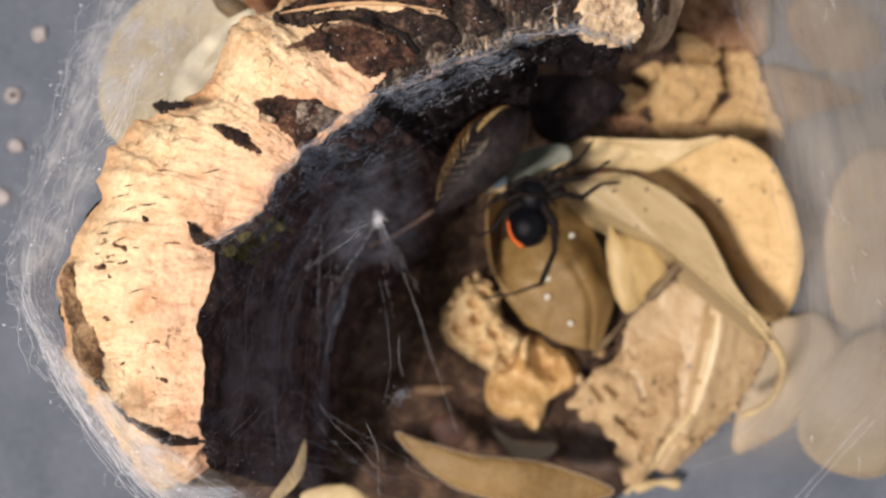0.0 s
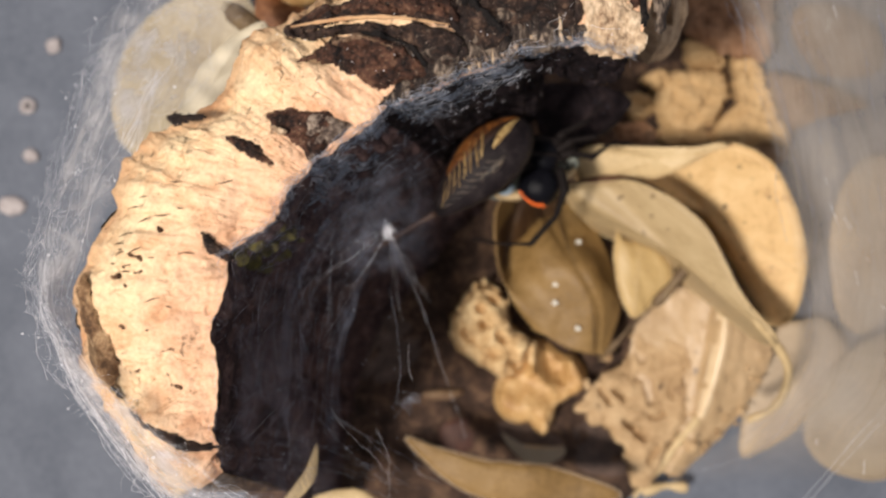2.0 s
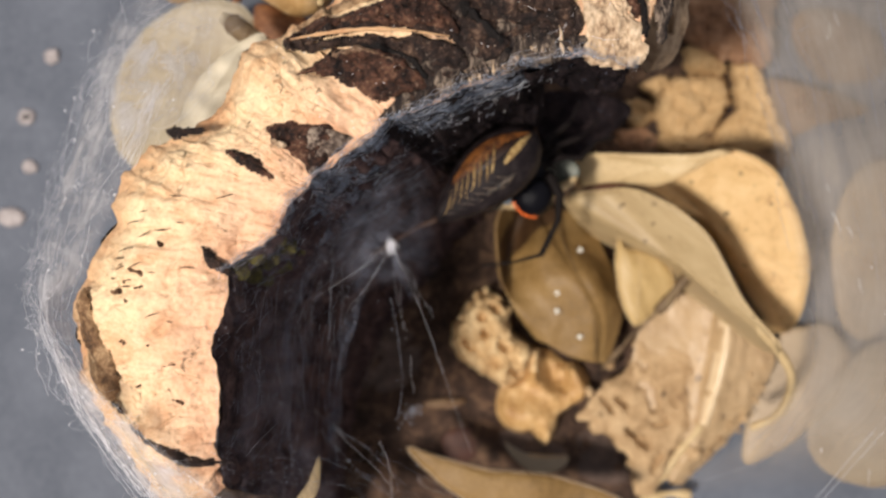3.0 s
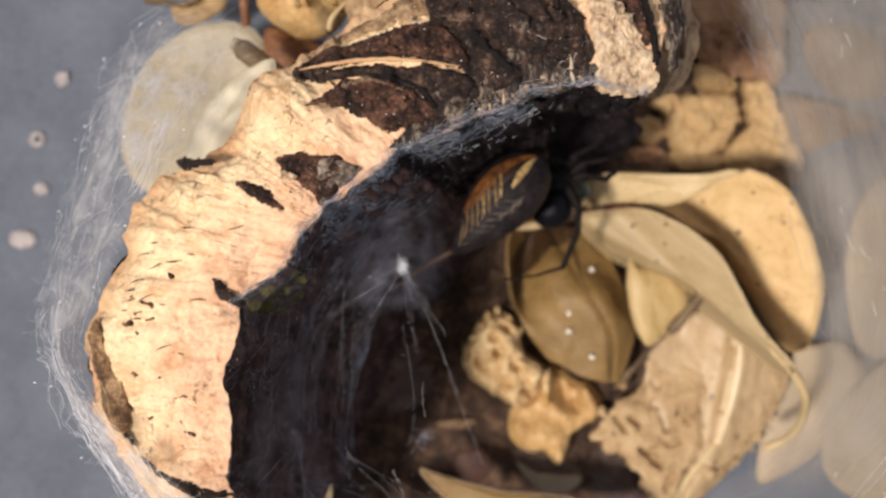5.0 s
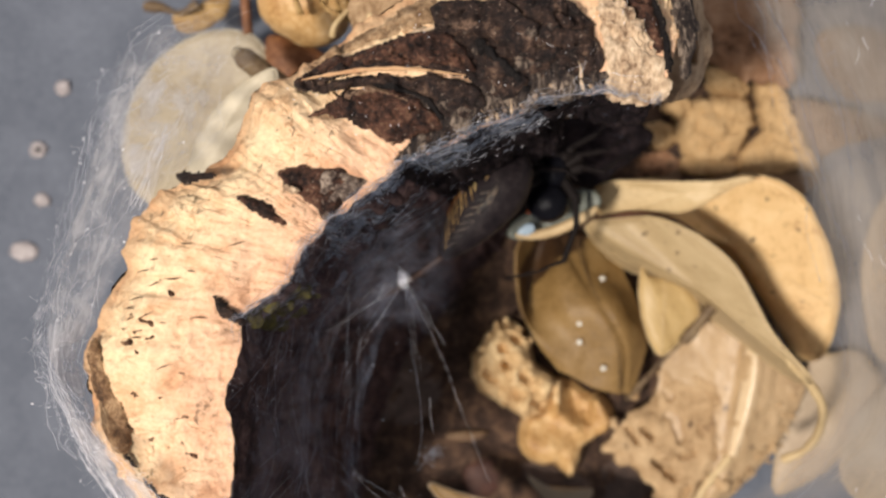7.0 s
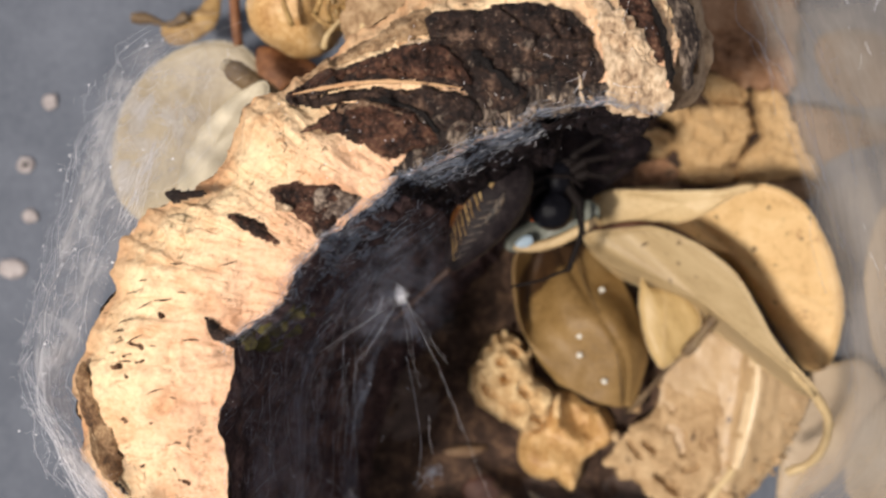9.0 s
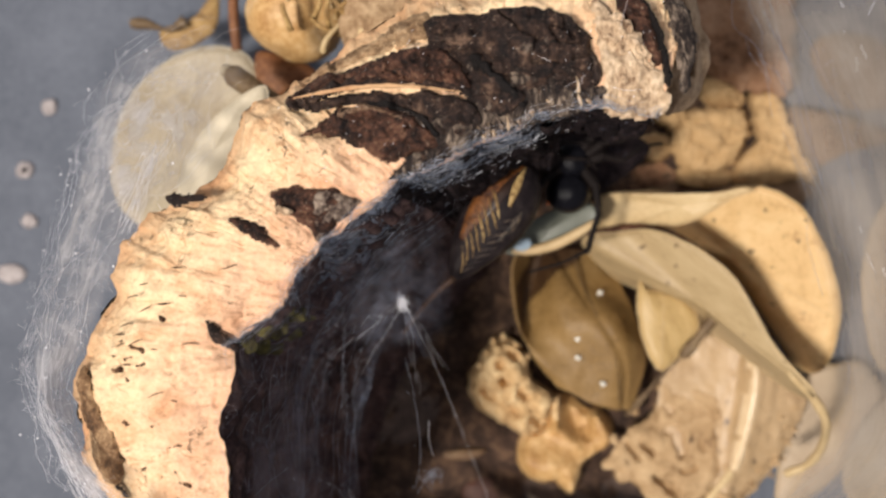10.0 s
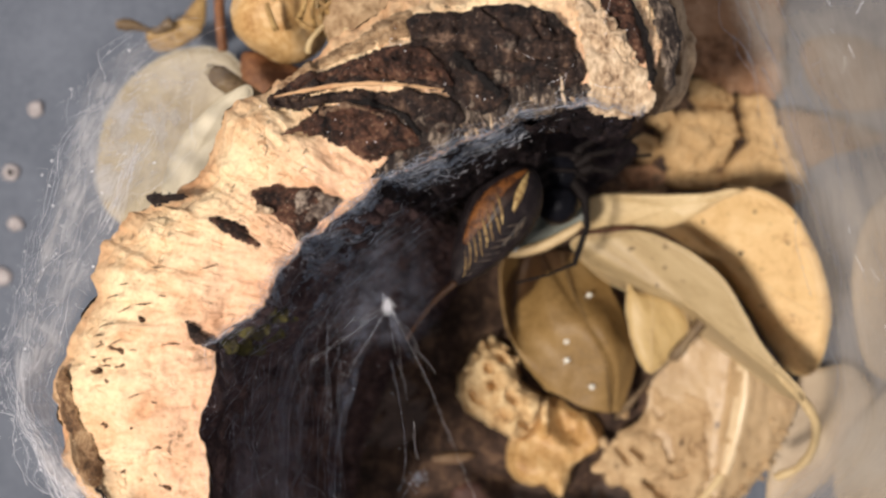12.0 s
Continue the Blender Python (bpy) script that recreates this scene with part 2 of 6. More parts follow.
TAN = mat("tan_dry_leaf", [(0.36, (0.36, 0.20, 0.08)), (0.45, (0.66, 0.44, 0.20)), (0.65, (0.78, 0.565, 0.30))], 90, 1200, 0.55, 0.15, through_light=0.12, spots=330.0)
PALE = mat("pale_dry_leaf", [(0.34, (0.34, 0.23, 0.11)), (0.5, (0.57, 0.415, 0.22)), (0.66, (0.69, 0.525, 0.30))], 90, 1200, 0.55, 0.2, (0.35, 2.2, 1), through_light=0.12)
OLIVE = mat("olive_brown_leaf", [(0.34, (0.13, 0.072, 0.019)), (0.5, (0.255, 0.152, 0.051)), (0.66, (0.35, 0.222, 0.086))], 38, 1000, 0.55, 0.15, through_light=0.15)
DROOP = mat("grey_green_tan_leaf", [(0.32, (0.33, 0.23, 0.112)), (0.5, (0.465, 0.345, 0.185)), (0.68, (0.55, 0.42, 0.24))], 70, 900, 0.5, 0.18, (4.0, 0.35, 1), through_light=0.12, spots=420.0, along=-38)
LIPLEAF = mat("pale_lip_leaf", [(0.32, (0.44, 0.31, 0.15)), (0.5, (0.60, 0.45, 0.24)), (0.68, (0.70, 0.55, 0.32))], 60, 1100, 0.5, 0.15, through_light=0.12)
THINLEAF = mat("thin_yellow_leaf", [(0.32, (0.36, 0.235, 0.09)), (0.5, (0.56, 0.395, 0.17)), (0.68, (0.66, 0.50, 0.26))], 60, 900, 0.45, 0.15, (3.0, 0.5, 1), through_light=0.2, along=-70)
# paler leaf colour that carries the highlight on the fold
RIDGELIGHT = mat("painted_ridge_highlight", [(0.32, (0.52, 0.375, 0.205)), (0.5, (0.68, 0.52, 0.32)), (0.68, (0.79, 0.64, 0.42))], 110, 1100, 0.35, 0.15, spec=0.8)
PINK = mat("pinkish_dry_leaf", [(0.3, (0.26, 0.15, 0.065)), (0.45, (0.455, 0.305, 0.155)), (0.7, (0.565, 0.40, 0.22))], 100, 900, 0.55, 0.06, through_light=0.1, spots=260.0, spec=1.0)
# dark red-brown for the shade wedge on the broad tan leaf
EDGESHADE = mat("red_brown_edge_shade", [(0.34, (0.035, 0.012, 0.005)), (0.66, (0.12, 0.045, 0.018))], 160, 900, 0.6, 0.3)
# dark brown for the shade painted on the oval leaf
LEAFSHADE = mat("painted_leaf_shade", [(0.34, (0.028, 0.012, 0.004)), (0.5, (0.056, 0.027, 0.009)), (0.66, (0.10, 0.052, 0.018))], 60, 1000, 0.55, 0.15)
STUB = mat("olive_brown_stalk", [(0.36, (0.05, 0.028, 0.012)), (0.5, (0.14, 0.09, 0.045)), (0.64, (0.24, 0.17, 0.09))], 120, 900, 0.6, 0.4)
GREYLEAF = mat("greyish_dry_leaf", [(0.36, (0.22, 0.165, 0.095)), (0.5, (0.415, 0.345, 0.235)), (0.64, (0.52, 0.45, 0.33))], 40, 1200, 0.55, 0.15, through_light=0.15)
CREAMLEAF = mat("cream_dry_leaf", [(0.3, (0.52, 0.44, 0.31)), (0.5, (0.68, 0.60, 0.44)), (0.7, (0.74, 0.67, 0.52))], 80, 1200, 0.55, 0.15, through_light=0.15)
DULL = mat("dull_web_covered_leaf", [(0.3, (0.31, 0.22, 0.145)), (0.5, (0.45, 0.35, 0.24)), (0.7, (0.52, 0.42, 0.30))], 80, 1200, 0.6, 0.15, through_light=0.1)
RUST = mat("rusty_leaf", [(0.3, (0.07, 0.025, 0.012)), (0.5, (0.20, 0.08, 0.03)), (0.7, (0.35, 0.17, 0.07))], 140, 900, 0.6, 0.3)
# very dark brown all over, for the leaves low in the hollow
DARKLEAF = mat("dark_brown_leaf", [(0.36, (0.022, 0.013, 0.010)), (0.5, (0.075, 0.046, 0.034)), (0.64, (0.15, 0.10, 0.075))], 120, 900, 0.6, 0.5)
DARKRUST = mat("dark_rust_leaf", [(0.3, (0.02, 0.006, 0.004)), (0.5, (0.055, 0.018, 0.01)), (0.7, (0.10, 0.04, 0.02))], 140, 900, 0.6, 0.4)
CLOD = mat("tan_clod", [(0.30, (0.20, 0.10, 0.04)), (0.42, (0.40, 0.255, 0.115)), (0.65, (0.54, 0.37, 0.19))], 70, 700, 0.85, 0.35)
REDCLOD = mat("red_brown_clod", [(0.34, (0.08, 0.034, 0.017)), (0.48, (0.27, 0.145, 0.078)), (0.66, (0.40, 0.25, 0.155))], 80, 700, 0.85, 0.4)
CRUMB = mat("crumbling_tan_bark", [(0.36, (0.13, 0.065, 0.027)), (0.46, (0.385, 0.25, 0.125)), (0.64, (0.53, 0.375, 0.21))], 110, 900, 0.75, 0.5, spots=200.0)
NUT = mat("porous_nut", [(0.34, (0.22, 0.11, 0.04)), (0.45, (0.58, 0.37, 0.17)), (0.62, (0.84, 0.64, 0.36))], 170, 1000, 0.75, 0.7, spots=170.0)
CUP = mat("smooth_seed_cup", [(0.36, (0.30, 0.14, 0.04)), (0.5, (0.53, 0.325, 0.13)), (0.64, (0.68, 0.49, 0.27))], 70, 900, 0.5, 0.2)
HUSK = mat("yellow_husk", [(0.36, (0.08, 0.04, 0.013)), (0.5, (0.34, 0.205, 0.072)), (0.64, (0.52, 0.36, 0.15))], 200, 1200, 0.6, 0.4)
MOSS = mat("yellow_green_moss", [(0.4, (0.02, 0.017, 0.012)), (0.6, (0.13, 0.11, 0.02))], 500, 2000, 0.9, 0.8)
BROWNLEAF = mat("brown_leaf", [(0.34, (0.05, 0.026, 0.012)), (0.5, (0.17, 0.10, 0.052)), (0.66, (0.28, 0.18, 0.10))], 110, 1000, 0.6, 0.3)
# pale blue that stands in for reflected light on the glossy leaf
GLINT = mat("blue_white_glint", [(0.3, (0.25, 0.33, 0.40)), (0.7, (0.4, 0.50, 0.58))], 300, 900, 0.3, 0.1)
SPECK = mat("white_droplet", [(0.3, (0.62, 0.60, 0.52)), (0.7, (0.8, 0.78, 0.7))], 300, 900, 0.4, 0.1)
UNDERLAY = mat("dark_litter", [(0.36, (0.010, 0.006, 0.004)), (0.5, (0.052, 0.028, 0.018)), (0.64, (0.17, 0.10, 0.058))], 200, 900, 0.9, 1.0)
SILK = mat("spider_silk", [(0.3, (0.88, 0.88, 0.92)), (0.7, (0.97, 0.97, 1.0))], 400, 2000, 0.35, 0.0, through_light=0.3)
DIMSILK = mat("dull_bluish_silk", [(0.3, (0.22, 0.24, 0.30)), (0.7, (0.42, 0.44, 0.5))], 300, 2000, 0.6, 0.0, through_light=0.3)
BLACK = mat("glossy_black_chitin", [(0.3, (0.002, 0.002, 0.003)), (0.7, (0.007, 0.007, 0.010))], 400, 2500, 0.30, 0.25, spec=0.09)
LEGBLACK = mat("brownish_black_leg", [(0.3, (0.004, 0.003, 0.003)), (0.7, (0.014, 0.010, 0.009))], 400, 2500, 0.7, 0.2, spec=0.12)
ORANGE = mat("orange_red_stripe", [(0.3, (0.75, 0.10, 0.015)), (0.7, (0.9, 0.2, 0.03))], 400, 2500, 0.4, 0.1)
BROWN = mat("grey_brown_chitin", [(0.35, (0.005, 0.004, 0.005)), (0.5, (0.015, 0.011, 0.012)), (0.65, (0.034, 0.027, 0.026))], 300, 1800, 0.5, 0.3, spec=0.12)
RUFOUS = mat("rufous_band", [(0.42, (0.035, 0.011, 0.004)), (0.57, (0.19, 0.068, 0.014))], 380, 1300, 0.5, 0.4)
SHIN = mat("brown_shin", [(0.35, (0.02, 0.010, 0.006)), (0.6, (0.07, 0.032, 0.015))], 300, 1800, 0.5, 0.2)
BUFF = mat("buff_marking", [(0.44, (0.009, 0.007, 0.007)), (0.56, (0.11, 0.08, 0.055))], 420, 1300, 0.5, 0.4)
DARKBROWN = mat("dark_brown_band", [(0.35, (0.012, 0.007, 0.006)), (0.65, (0.04, 0.02, 0.013))], 300, 1800, 0.4, 0.2)
CREAM = mat("cream_marking", [(0.42, (0.06, 0.03, 0.01)), (0.5, (0.24, 0.145, 0.05)), (0.57, (0.45, 0.315, 0.13))], 420, 1300, 0.6, 0.4)
WALLPAINT = mat("wall_paint", [(0.3, (0.62, 0.60, 0.57)), (0.7, (0.68, 0.66, 0.63))], 2, 30, 0.8, 0.05)


# ---- mesh helpers ----
def spline(pts, n, closed=False):
    """n points along a smooth curve through pts (millimetres)."""
    p = np.array(pts, float)
    k = len(p)
    ext = np.vstack([p[-1], p, p[0], p[1]]) if closed else np.vstack([2 * p[0] - p[1], p, 2 * p[-1] - p[-2]])
    segs = k if closed else k - 1
    u = np.arange(n) * (segs / n if closed else segs / (n - 1))
    i = np.minimum(u.astype(int), segs - 1)
    f = (u - i)[:, None]
    a, b, c, d = ext[i], ext[i + 1], ext[i + 2], ext[i + 3]
    return 0.5 * (2 * b + (c - a) * f + (2 * a - 5 * b + 4 * c - d) * f ** 2 + (3 * b - a - 3 * c + d) * f ** 3)


def thing(name, label, category, at=(0, 0, 0), group="", kind=""):
    ob = new(name)
    ob.empty_display_size = 0.005
    ob.location = Vector(at) * MM
    return tagged(ob, label, category, group, kind)


def part(name, mesh, material, parent=None, label="", smooth=True):
    """One mesh object from (verts in mm, faces), under a thing or a part."""
    verts, faces, *uv = mesh
    v = np.array(verts, float) * MM
    if parent is not None:
        top = parent
        while top is not None:
            v = v - np.array(top.location)
            top = top.parent
    me = bpy.data.meshes.new(name)
    me.from_pydata([tuple(p) for p in v], [], [tuple(f) for f in faces])
    if uv:
        layer = me.uv_layers.new(name="UVMap")
        loops = np.zeros(len(me.loops), int)
        me.loops.foreach_get("vertex_index", loops)
        layer.data.foreach_set("uv", np.array(uv[0])[loops].ravel())
    bm = bmesh.new()
    bm.from_mesh(me)
    bmesh.ops.recalc_face_normals(bm, faces=bm.faces)
    bm.to_mesh(me)
    bm.free()
    if smooth:
        me.polygons.foreach_set("use_smooth", [True] * len(me.polygons))
    me.materials.append(material)
    ob = new(name, me)
    ob.parent = parent
    if label:
        ob["label"] = label
    return ob


def rough_at(p, size, amount, seed=0):
    """Fractal noise for a place in mm."""
    return amount * noise.fractal(Vector((p[0] / size + seed, p[1] / size - seed, p[2] / size + 2 * seed)), 1.0, 2.0, 4)


def grid_faces(nu, nv, base=0, wrap=False):
    out = []
    for i in range(nu - 1):
        for j in range(nv if wrap else nv - 1):
            a, b = base + i * nv + j, base + i * nv + (j + 1) % nv
            out.append((a, b, b + nv, a + nv))
    return out


def loft(curves, nu, nv, thick=0.0, grain=0.0, size=6.0, seed=0, disp=None):
    """A smooth sheet through a row of curves; nv points along each, nu across them; thick gives it a second side."""
    along = [spline(c, nv) for c in curves]
    pts = np.array([spline([a[j] for a in along], nu) for j in range(nv)]).transpose(1, 0, 2)
    du, dv = np.gradient(pts, axis=0), np.gradient(pts, axis=1)
    nrm = np.cross(du, dv)
    nrm /= np.linalg.norm(nrm, axis=2, keepdims=True) + 1e-9
    if nrm[..., 2].mean() < 0:
        nrm = -nrm
    if grain or disp:
        for i in range(nu):
            for j in range(nv):
                a = rough_at(pts[i, j], size, grain, seed) if grain else 0.0
                if disp:
                    a += disp(i / (nu - 1), j / (nv - 1), pts[i, j])
                pts[i, j] += nrm[i, j] * a
    verts, faces = list(pts.reshape(-1, 3)), grid_faces(nu, nv)
    if thick:
        n = len(verts)
        verts += list((pts - nrm * thick).reshape(-1, 3))
        faces += [tuple(n + k for k in f[::-1]) for f in faces]
        rim = [j for j in range(nv)] + [i * nv + nv - 1 for i in range(1, nu)] + [(nu - 1) * nv + j for j in range(nv - 2, -1, -1)] + [i * nv for i in range(nu - 2, 0, -1)]
        for a, b in zip(rim, rim[1:] + rim[:1]):
            faces.append((a, b, b + n, a + n))
    uv = [(i / (nu - 1), j / (nv - 1)) for i in range(nu) for j in range(nv)]
    return verts, faces, uv * (2 if thick else 1)


def plate(outline, thick=0.5, dome=0.0, grain=0.0, size=6.0, n=64, rings=9, seed=0, jag=0.0, shape=None, smooth=True):
    """A thin closed slab with a free outline: a leaf, a flake of bark. shape(x, y) gives the height where it follows a surface."""
    edge = spline(outline, n, True) if smooth else np.array(outline, float)
    n = len(edge)
    c = edge.mean(axis=0)
    if jag:
        for k in range(n):
            d = edge[k] - c
            edge[k] += d / (np.linalg.norm(d) + 1e-6) * rough_at(edge[k], 3.0, jag, seed)
    top = []
    for r in range(rings):
        f = 1 - r / rings
        for k in range(n):
            p = c + (edge[k] - c) * f
            if shape:
                p[2] = shape(p[0], p[1])
            lift = min(1.0, (1 - f) * 6)
            p[2] += dome * (1 - f * f) + rough_at(p, size, grain, seed) * (0.3 + 0.7 * lift) + thick * (0.35 + 0.65 * lift)
            top.append(p)
    tip = c.copy()
    tip[2] = (shape(c[0], c[1]) if shape else c[2]) + dome + thick + rough_at(c, size, grain, seed)
    verts = top + [tip]
    faces = [(i * n + k, i * n + (k + 1) % n, (i + 1) * n + (k + 1) % n, (i + 1) * n + k) for i in range(rings - 1) for k in range(n)]
    last = (rings - 1) * n
    faces += [(last + k, last + (k + 1) % n, rings * n) for k in range(n)]
    m = len(verts)
    low = [np.array([p[0], p[1], p[2] - thick * (1.0 if i // n else 0.7)]) for i, p in enumerate(top)] + [tip - np.array([0, 0, thick])]
    verts += low
    faces += [tuple(m + k for k in f[::-1]) for f in faces]
    faces += [(k, (k + 1) % n, m + (k + 1) % n, m + k) for k in range(n)]
    return verts, faces


def carved(level, marks, wobble=0.8):
    """Heights over the plan: a level with grooves, pits and swellings along short lines (x0, y0, x1, y1, half width, rise)."""
    def shape(x, y):
        qx = x + wobble * noise.noise(Vector((x / 3, y / 3, 1.3)))
        qy = y + wobble * noise.noise(Vector((x / 3, y / 3, 7.9)))
        h = level + 0.5 * noise.fractal(Vector((x / 7, y / 7, 4)), 1.0, 2.0, 3)
        for x0, y0, x1, y1, r, rise in marks:
            dx, dy = x1 - x0, y1 - y0
            t = max(0.0, min(1.0, ((qx - x0) * dx + (qy - y0) * dy) / (dx * dx + dy * dy + 1e-6)))
            d = math.hypot(qx - x0 - t * dx, qy - y0 - t * dy)
            h += rise * math.exp(-(d / r) ** 2)
        return h
    return shape


def tube(path, radius, sides=6, n=None, taper=None):
    """A round strand along a smooth path; radius in mm, or one for each end of it."""
    pts = spline(path, n or max(6, 5 * len(path)))
    k = len(pts)
    r0, r1 = radius if isinstance(radius, tuple) else (radius, radius)
    verts, faces = [], []
    t = np.gradient(pts, axis=0)
    for i in range(k):
        d = Vector(t[i]).normalized()
        a = d.orthogonal().normalized() if i == 0 else (side - d * side.dot(d)).normalized()
        side = a
        b = d.cross(a)
        f = i / (k - 1)
        r = taper(f) if taper else r0 + (r1 - r0) * f
        for s in range(sides):
            w = 2 * math.pi * s / sides
            verts.append(pts[i] + np.array(a * math.cos(w) * r + b * math.sin(w) * r))
    faces = grid_faces(k, sides, 0, True)
    faces.append(tuple(range(sides))[::-1])
    faces.append(tuple((k - 1) * sides + s for s in range(sides)))
    return verts, faces


def blob(at, radii, grain=0.0, size=4.0, seed=0, level=4, turn=(0, 0, 0), disp=None):
    """A rounded lump with uneven surface."""
    bm = bmesh.new()
    bmesh.ops.create_icosphere(bm, subdivisions=level, radius=1.0)
    m = Euler([radians(a) for a in turn]).to_matrix()
    verts = []
    for v in bm.verts:
        d = v.co.normalized()
        s = 1.0 + (disp(d) if disp else 0.0)
        p = Vector((d.x * radii[0] * s, d.y * radii[1] * s, d.z * radii[2] * s))
        if grain:
            p += d * rough_at(p + Vector(at), size, grain, seed)
        verts.append(np.array(m @ p + Vector(at)))
    faces = [[v.index for v in f.verts] for f in bm.faces]
    bm.free()
    return verts, faces


def joined(meshes):
    verts, faces = [], []
    for v, f, *_ in meshes:
        n = len(verts)
        verts += list(v)
        faces += [tuple(k + n for k in q) for q in f]
    return verts, faces


def box(x0, y0, z0, x1, y1, z1):
    v = [(x, y, z) for x in (x0, x1) for y in (y0, y1) for z in (z0, z1)]
    return v, [(0, 1, 3, 2), (4, 6, 7, 5), (0, 4, 5, 1), (2, 3, 7, 6), (0, 2, 6, 4), (1, 5, 7, 3)]


# ---- the room and the tub ----
def room():
    table = part("table_top", box(-700, -500, -34, 700, 500, -4), WALLPAINT)
    tagged(table, "pale painted table top under the tub", "table", kind="structure")


def tub():
    base = part("tub_floor", loft([[(-230, y, 0), (0, y, 0), (230, y, 0)] for y in (-190, 0, 190)], 30, 36, 3.0, 0.5, 60, 3), PLASTIC)
    tagged(base, "grey plastic tub floor with melted air holes", "tub", kind="structure")
    for nm, c in (("tub_wall_north", [[(-232, 190, -3), (232, 190, -3)], [(-240, 205, 90), (240, 205, 90)]]),
                  ("tub_wall_south", [[(-232, -190, -3), (232, -190, -3)], [(-240, -205, 90), (240, -205, 90)]]),
                  ("tub_wall_east", [[(230, -190, -3), (230, 190, -3)], [(245, -205, 90), (245, 205, 90)]]),
                  ("tub_wall_west", [[(-230, -190, -3), (-230, 190, -3)], [(-245, -205, 90), (-245, 205, 90)]])):
        tagged(part(nm, loft(c, 8, 8, 2.5), PLASTIC), "grey plastic side of the tub", "tub", kind="structure")
    holes = [(-117.9, 62.8, 1.0), (-125.6, 44.9, 1.0), (-124.8, 30.1, 1.0), (-130.3, 15.4, 1.0)]
    rnd = random.Random(4)
    for x, y, z in holes:
        r = rnd.uniform(2.0, 3.0)
        part("air_hole", blob((x, y, 0.3), (r * rnd.uniform(1.0, 1.5), r, 0.9), 0.5, 2, x, 4, disp=lambda d: -0.9 if d.z > 0.88 else 0.0), RING, base, "melted pale rim of an air hole")
    # solid dark dot; the hole's shade is painted, nothing is cut out
    part("hole", blob((-125.4, 44.8, 1.0), (0.8, 0.9, 0.5), 0.2, 1, 2, 3), GAPSHADE, base, "dark dot painted for the inside of the hole")


# ---- the hollow log ----
OUTER = [(-51.1, -44.4, 104.0), (-54.8, -46.1, 104.0), (-64.8, -33.8, 104.0), (-72.1, -21.5, 104.0), (-73.1, -9.0, 104.0), (-69.8, 2.4, 104.0), (-64.1, 14.8, 104.0), (-58.8, 24.5, 104.0), (-47.0, 29.6, 104.0), (-41.0, 41.6, 104.0), (-31.8, 49.1, 104.0), (-17.9, 55.8, 104.0), (-5.0, 64.6, 104.0), (9.7, 67.1, 104.0), (24.3, 67.5, 104.0), (35.7, 65.9, 104.0), (42.2, 61.5, 104.0)]
INNER = [(-42.1, -39.3, 114.0), (-41.4, -35.0, 116.0), (-43.4, -31.5, 116.0), (-43.7, -20.2, 116.0), (-43.0, -9.1, 116.0), (-40.4, 0.3, 116.0), (-33.4, 6.7, 116.0), (-28.7, 13.4, 116.0), (-24.6, 17.3, 116.0), (-18.1, 22.2, 116.0), (-12.0, 27.2, 116.0), (-5.0, 30.5, 116.0), (3.0, 34.1, 116.0), (10.9, 37.0, 116.0), (21.7, 38.9, 116.0), (30.8, 36.8, 116.0), (34.3, 38.1, 116.0)]
BOTTOM = [(-33.0, -80.7, 4.0), (-32.7, -71.2, 4.0), (-32.3, -61.7, 4.0), (-30.1, -47.5, 4.0), (-26.4, -33.3, 4.0), (-21.2, -22.4, 4.0), (-14.4, -11.5, 4.0), (-6.0, -2.3, 4.0), (2.3, 6.9, 4.0), (9.0, 14.6, 4.0), (15.6, 20.7, 4.0), (22.2, 26.8, 4.0), (30.4, 32.8, 4.0), (38.5, 37.2, 4.0), (46.6, 41.7, 4.0), (53.1, 44.6, 4.0), (58.0, 47.5, 4.0)]


def log_height(x, y):
    """Height of the log's pale face over the plan."""
    p = np.array((x, y))
    k = int(np.argmin(((LOG_MID[:, :2] - p) ** 2).sum(axis=1)))
    a, b = LOG_OUT[k], LOG_IN[k]
    f = np.clip(np.dot(p - a[:2], b[:2] - a[:2]) / (np.dot(b[:2] - a[:2], b[:2] - a[:2]) + 1e-6), 0, 1)
    return a[2] + (b[2] - a[2]) * f + 7.0 * math.sin(math.pi * f) * (1 - 0.3 * f)


LOG_OUT, LOG_IN, LOG_LOW = spline(OUTER, 400), spline(INNER, 400), spline(BOTTOM, 400)
for k in range(400):
    LOG_IN[k] += np.array((rough_at(LOG_IN[k], 7, 1.6, 1), rough_at(LOG_IN[k], 7, 1.6, 2), rough_at(LOG_IN[k], 10, 1.5, 4)))
    LOG_OUT[k] += np.array((rough_at(LOG_OUT[k], 9, 2.0, 1), rough_at(LOG_OUT[k], 9, 2.0, 2), rough_at(LOG_OUT[k], 12, 2.5, 4)))
LOG_MID = (LOG_OUT + LOG_IN) / 2
LOG_DEEP = LOG_IN * 0.62 + LOG_LOW * 0.38
LOG_DEEP[:, 2] = 62
# the far end of the log is a hood that stands clear of the ground
HOOD = np.clip((np.arange(400) / 399 - 0.62) / 0.22, 0, 1) ** 1.5
LOG_LOW[:, 2] += HOOD * 78
LOG_DEEP[:, 2] += HOOD * 34
END = np.clip((np.arange(400) / 399 - 0.86) / 0.12, 0, 1)
WEB_LOW, WEB_DEEP = LOG_LOW.copy(), LOG_DEEP.copy()
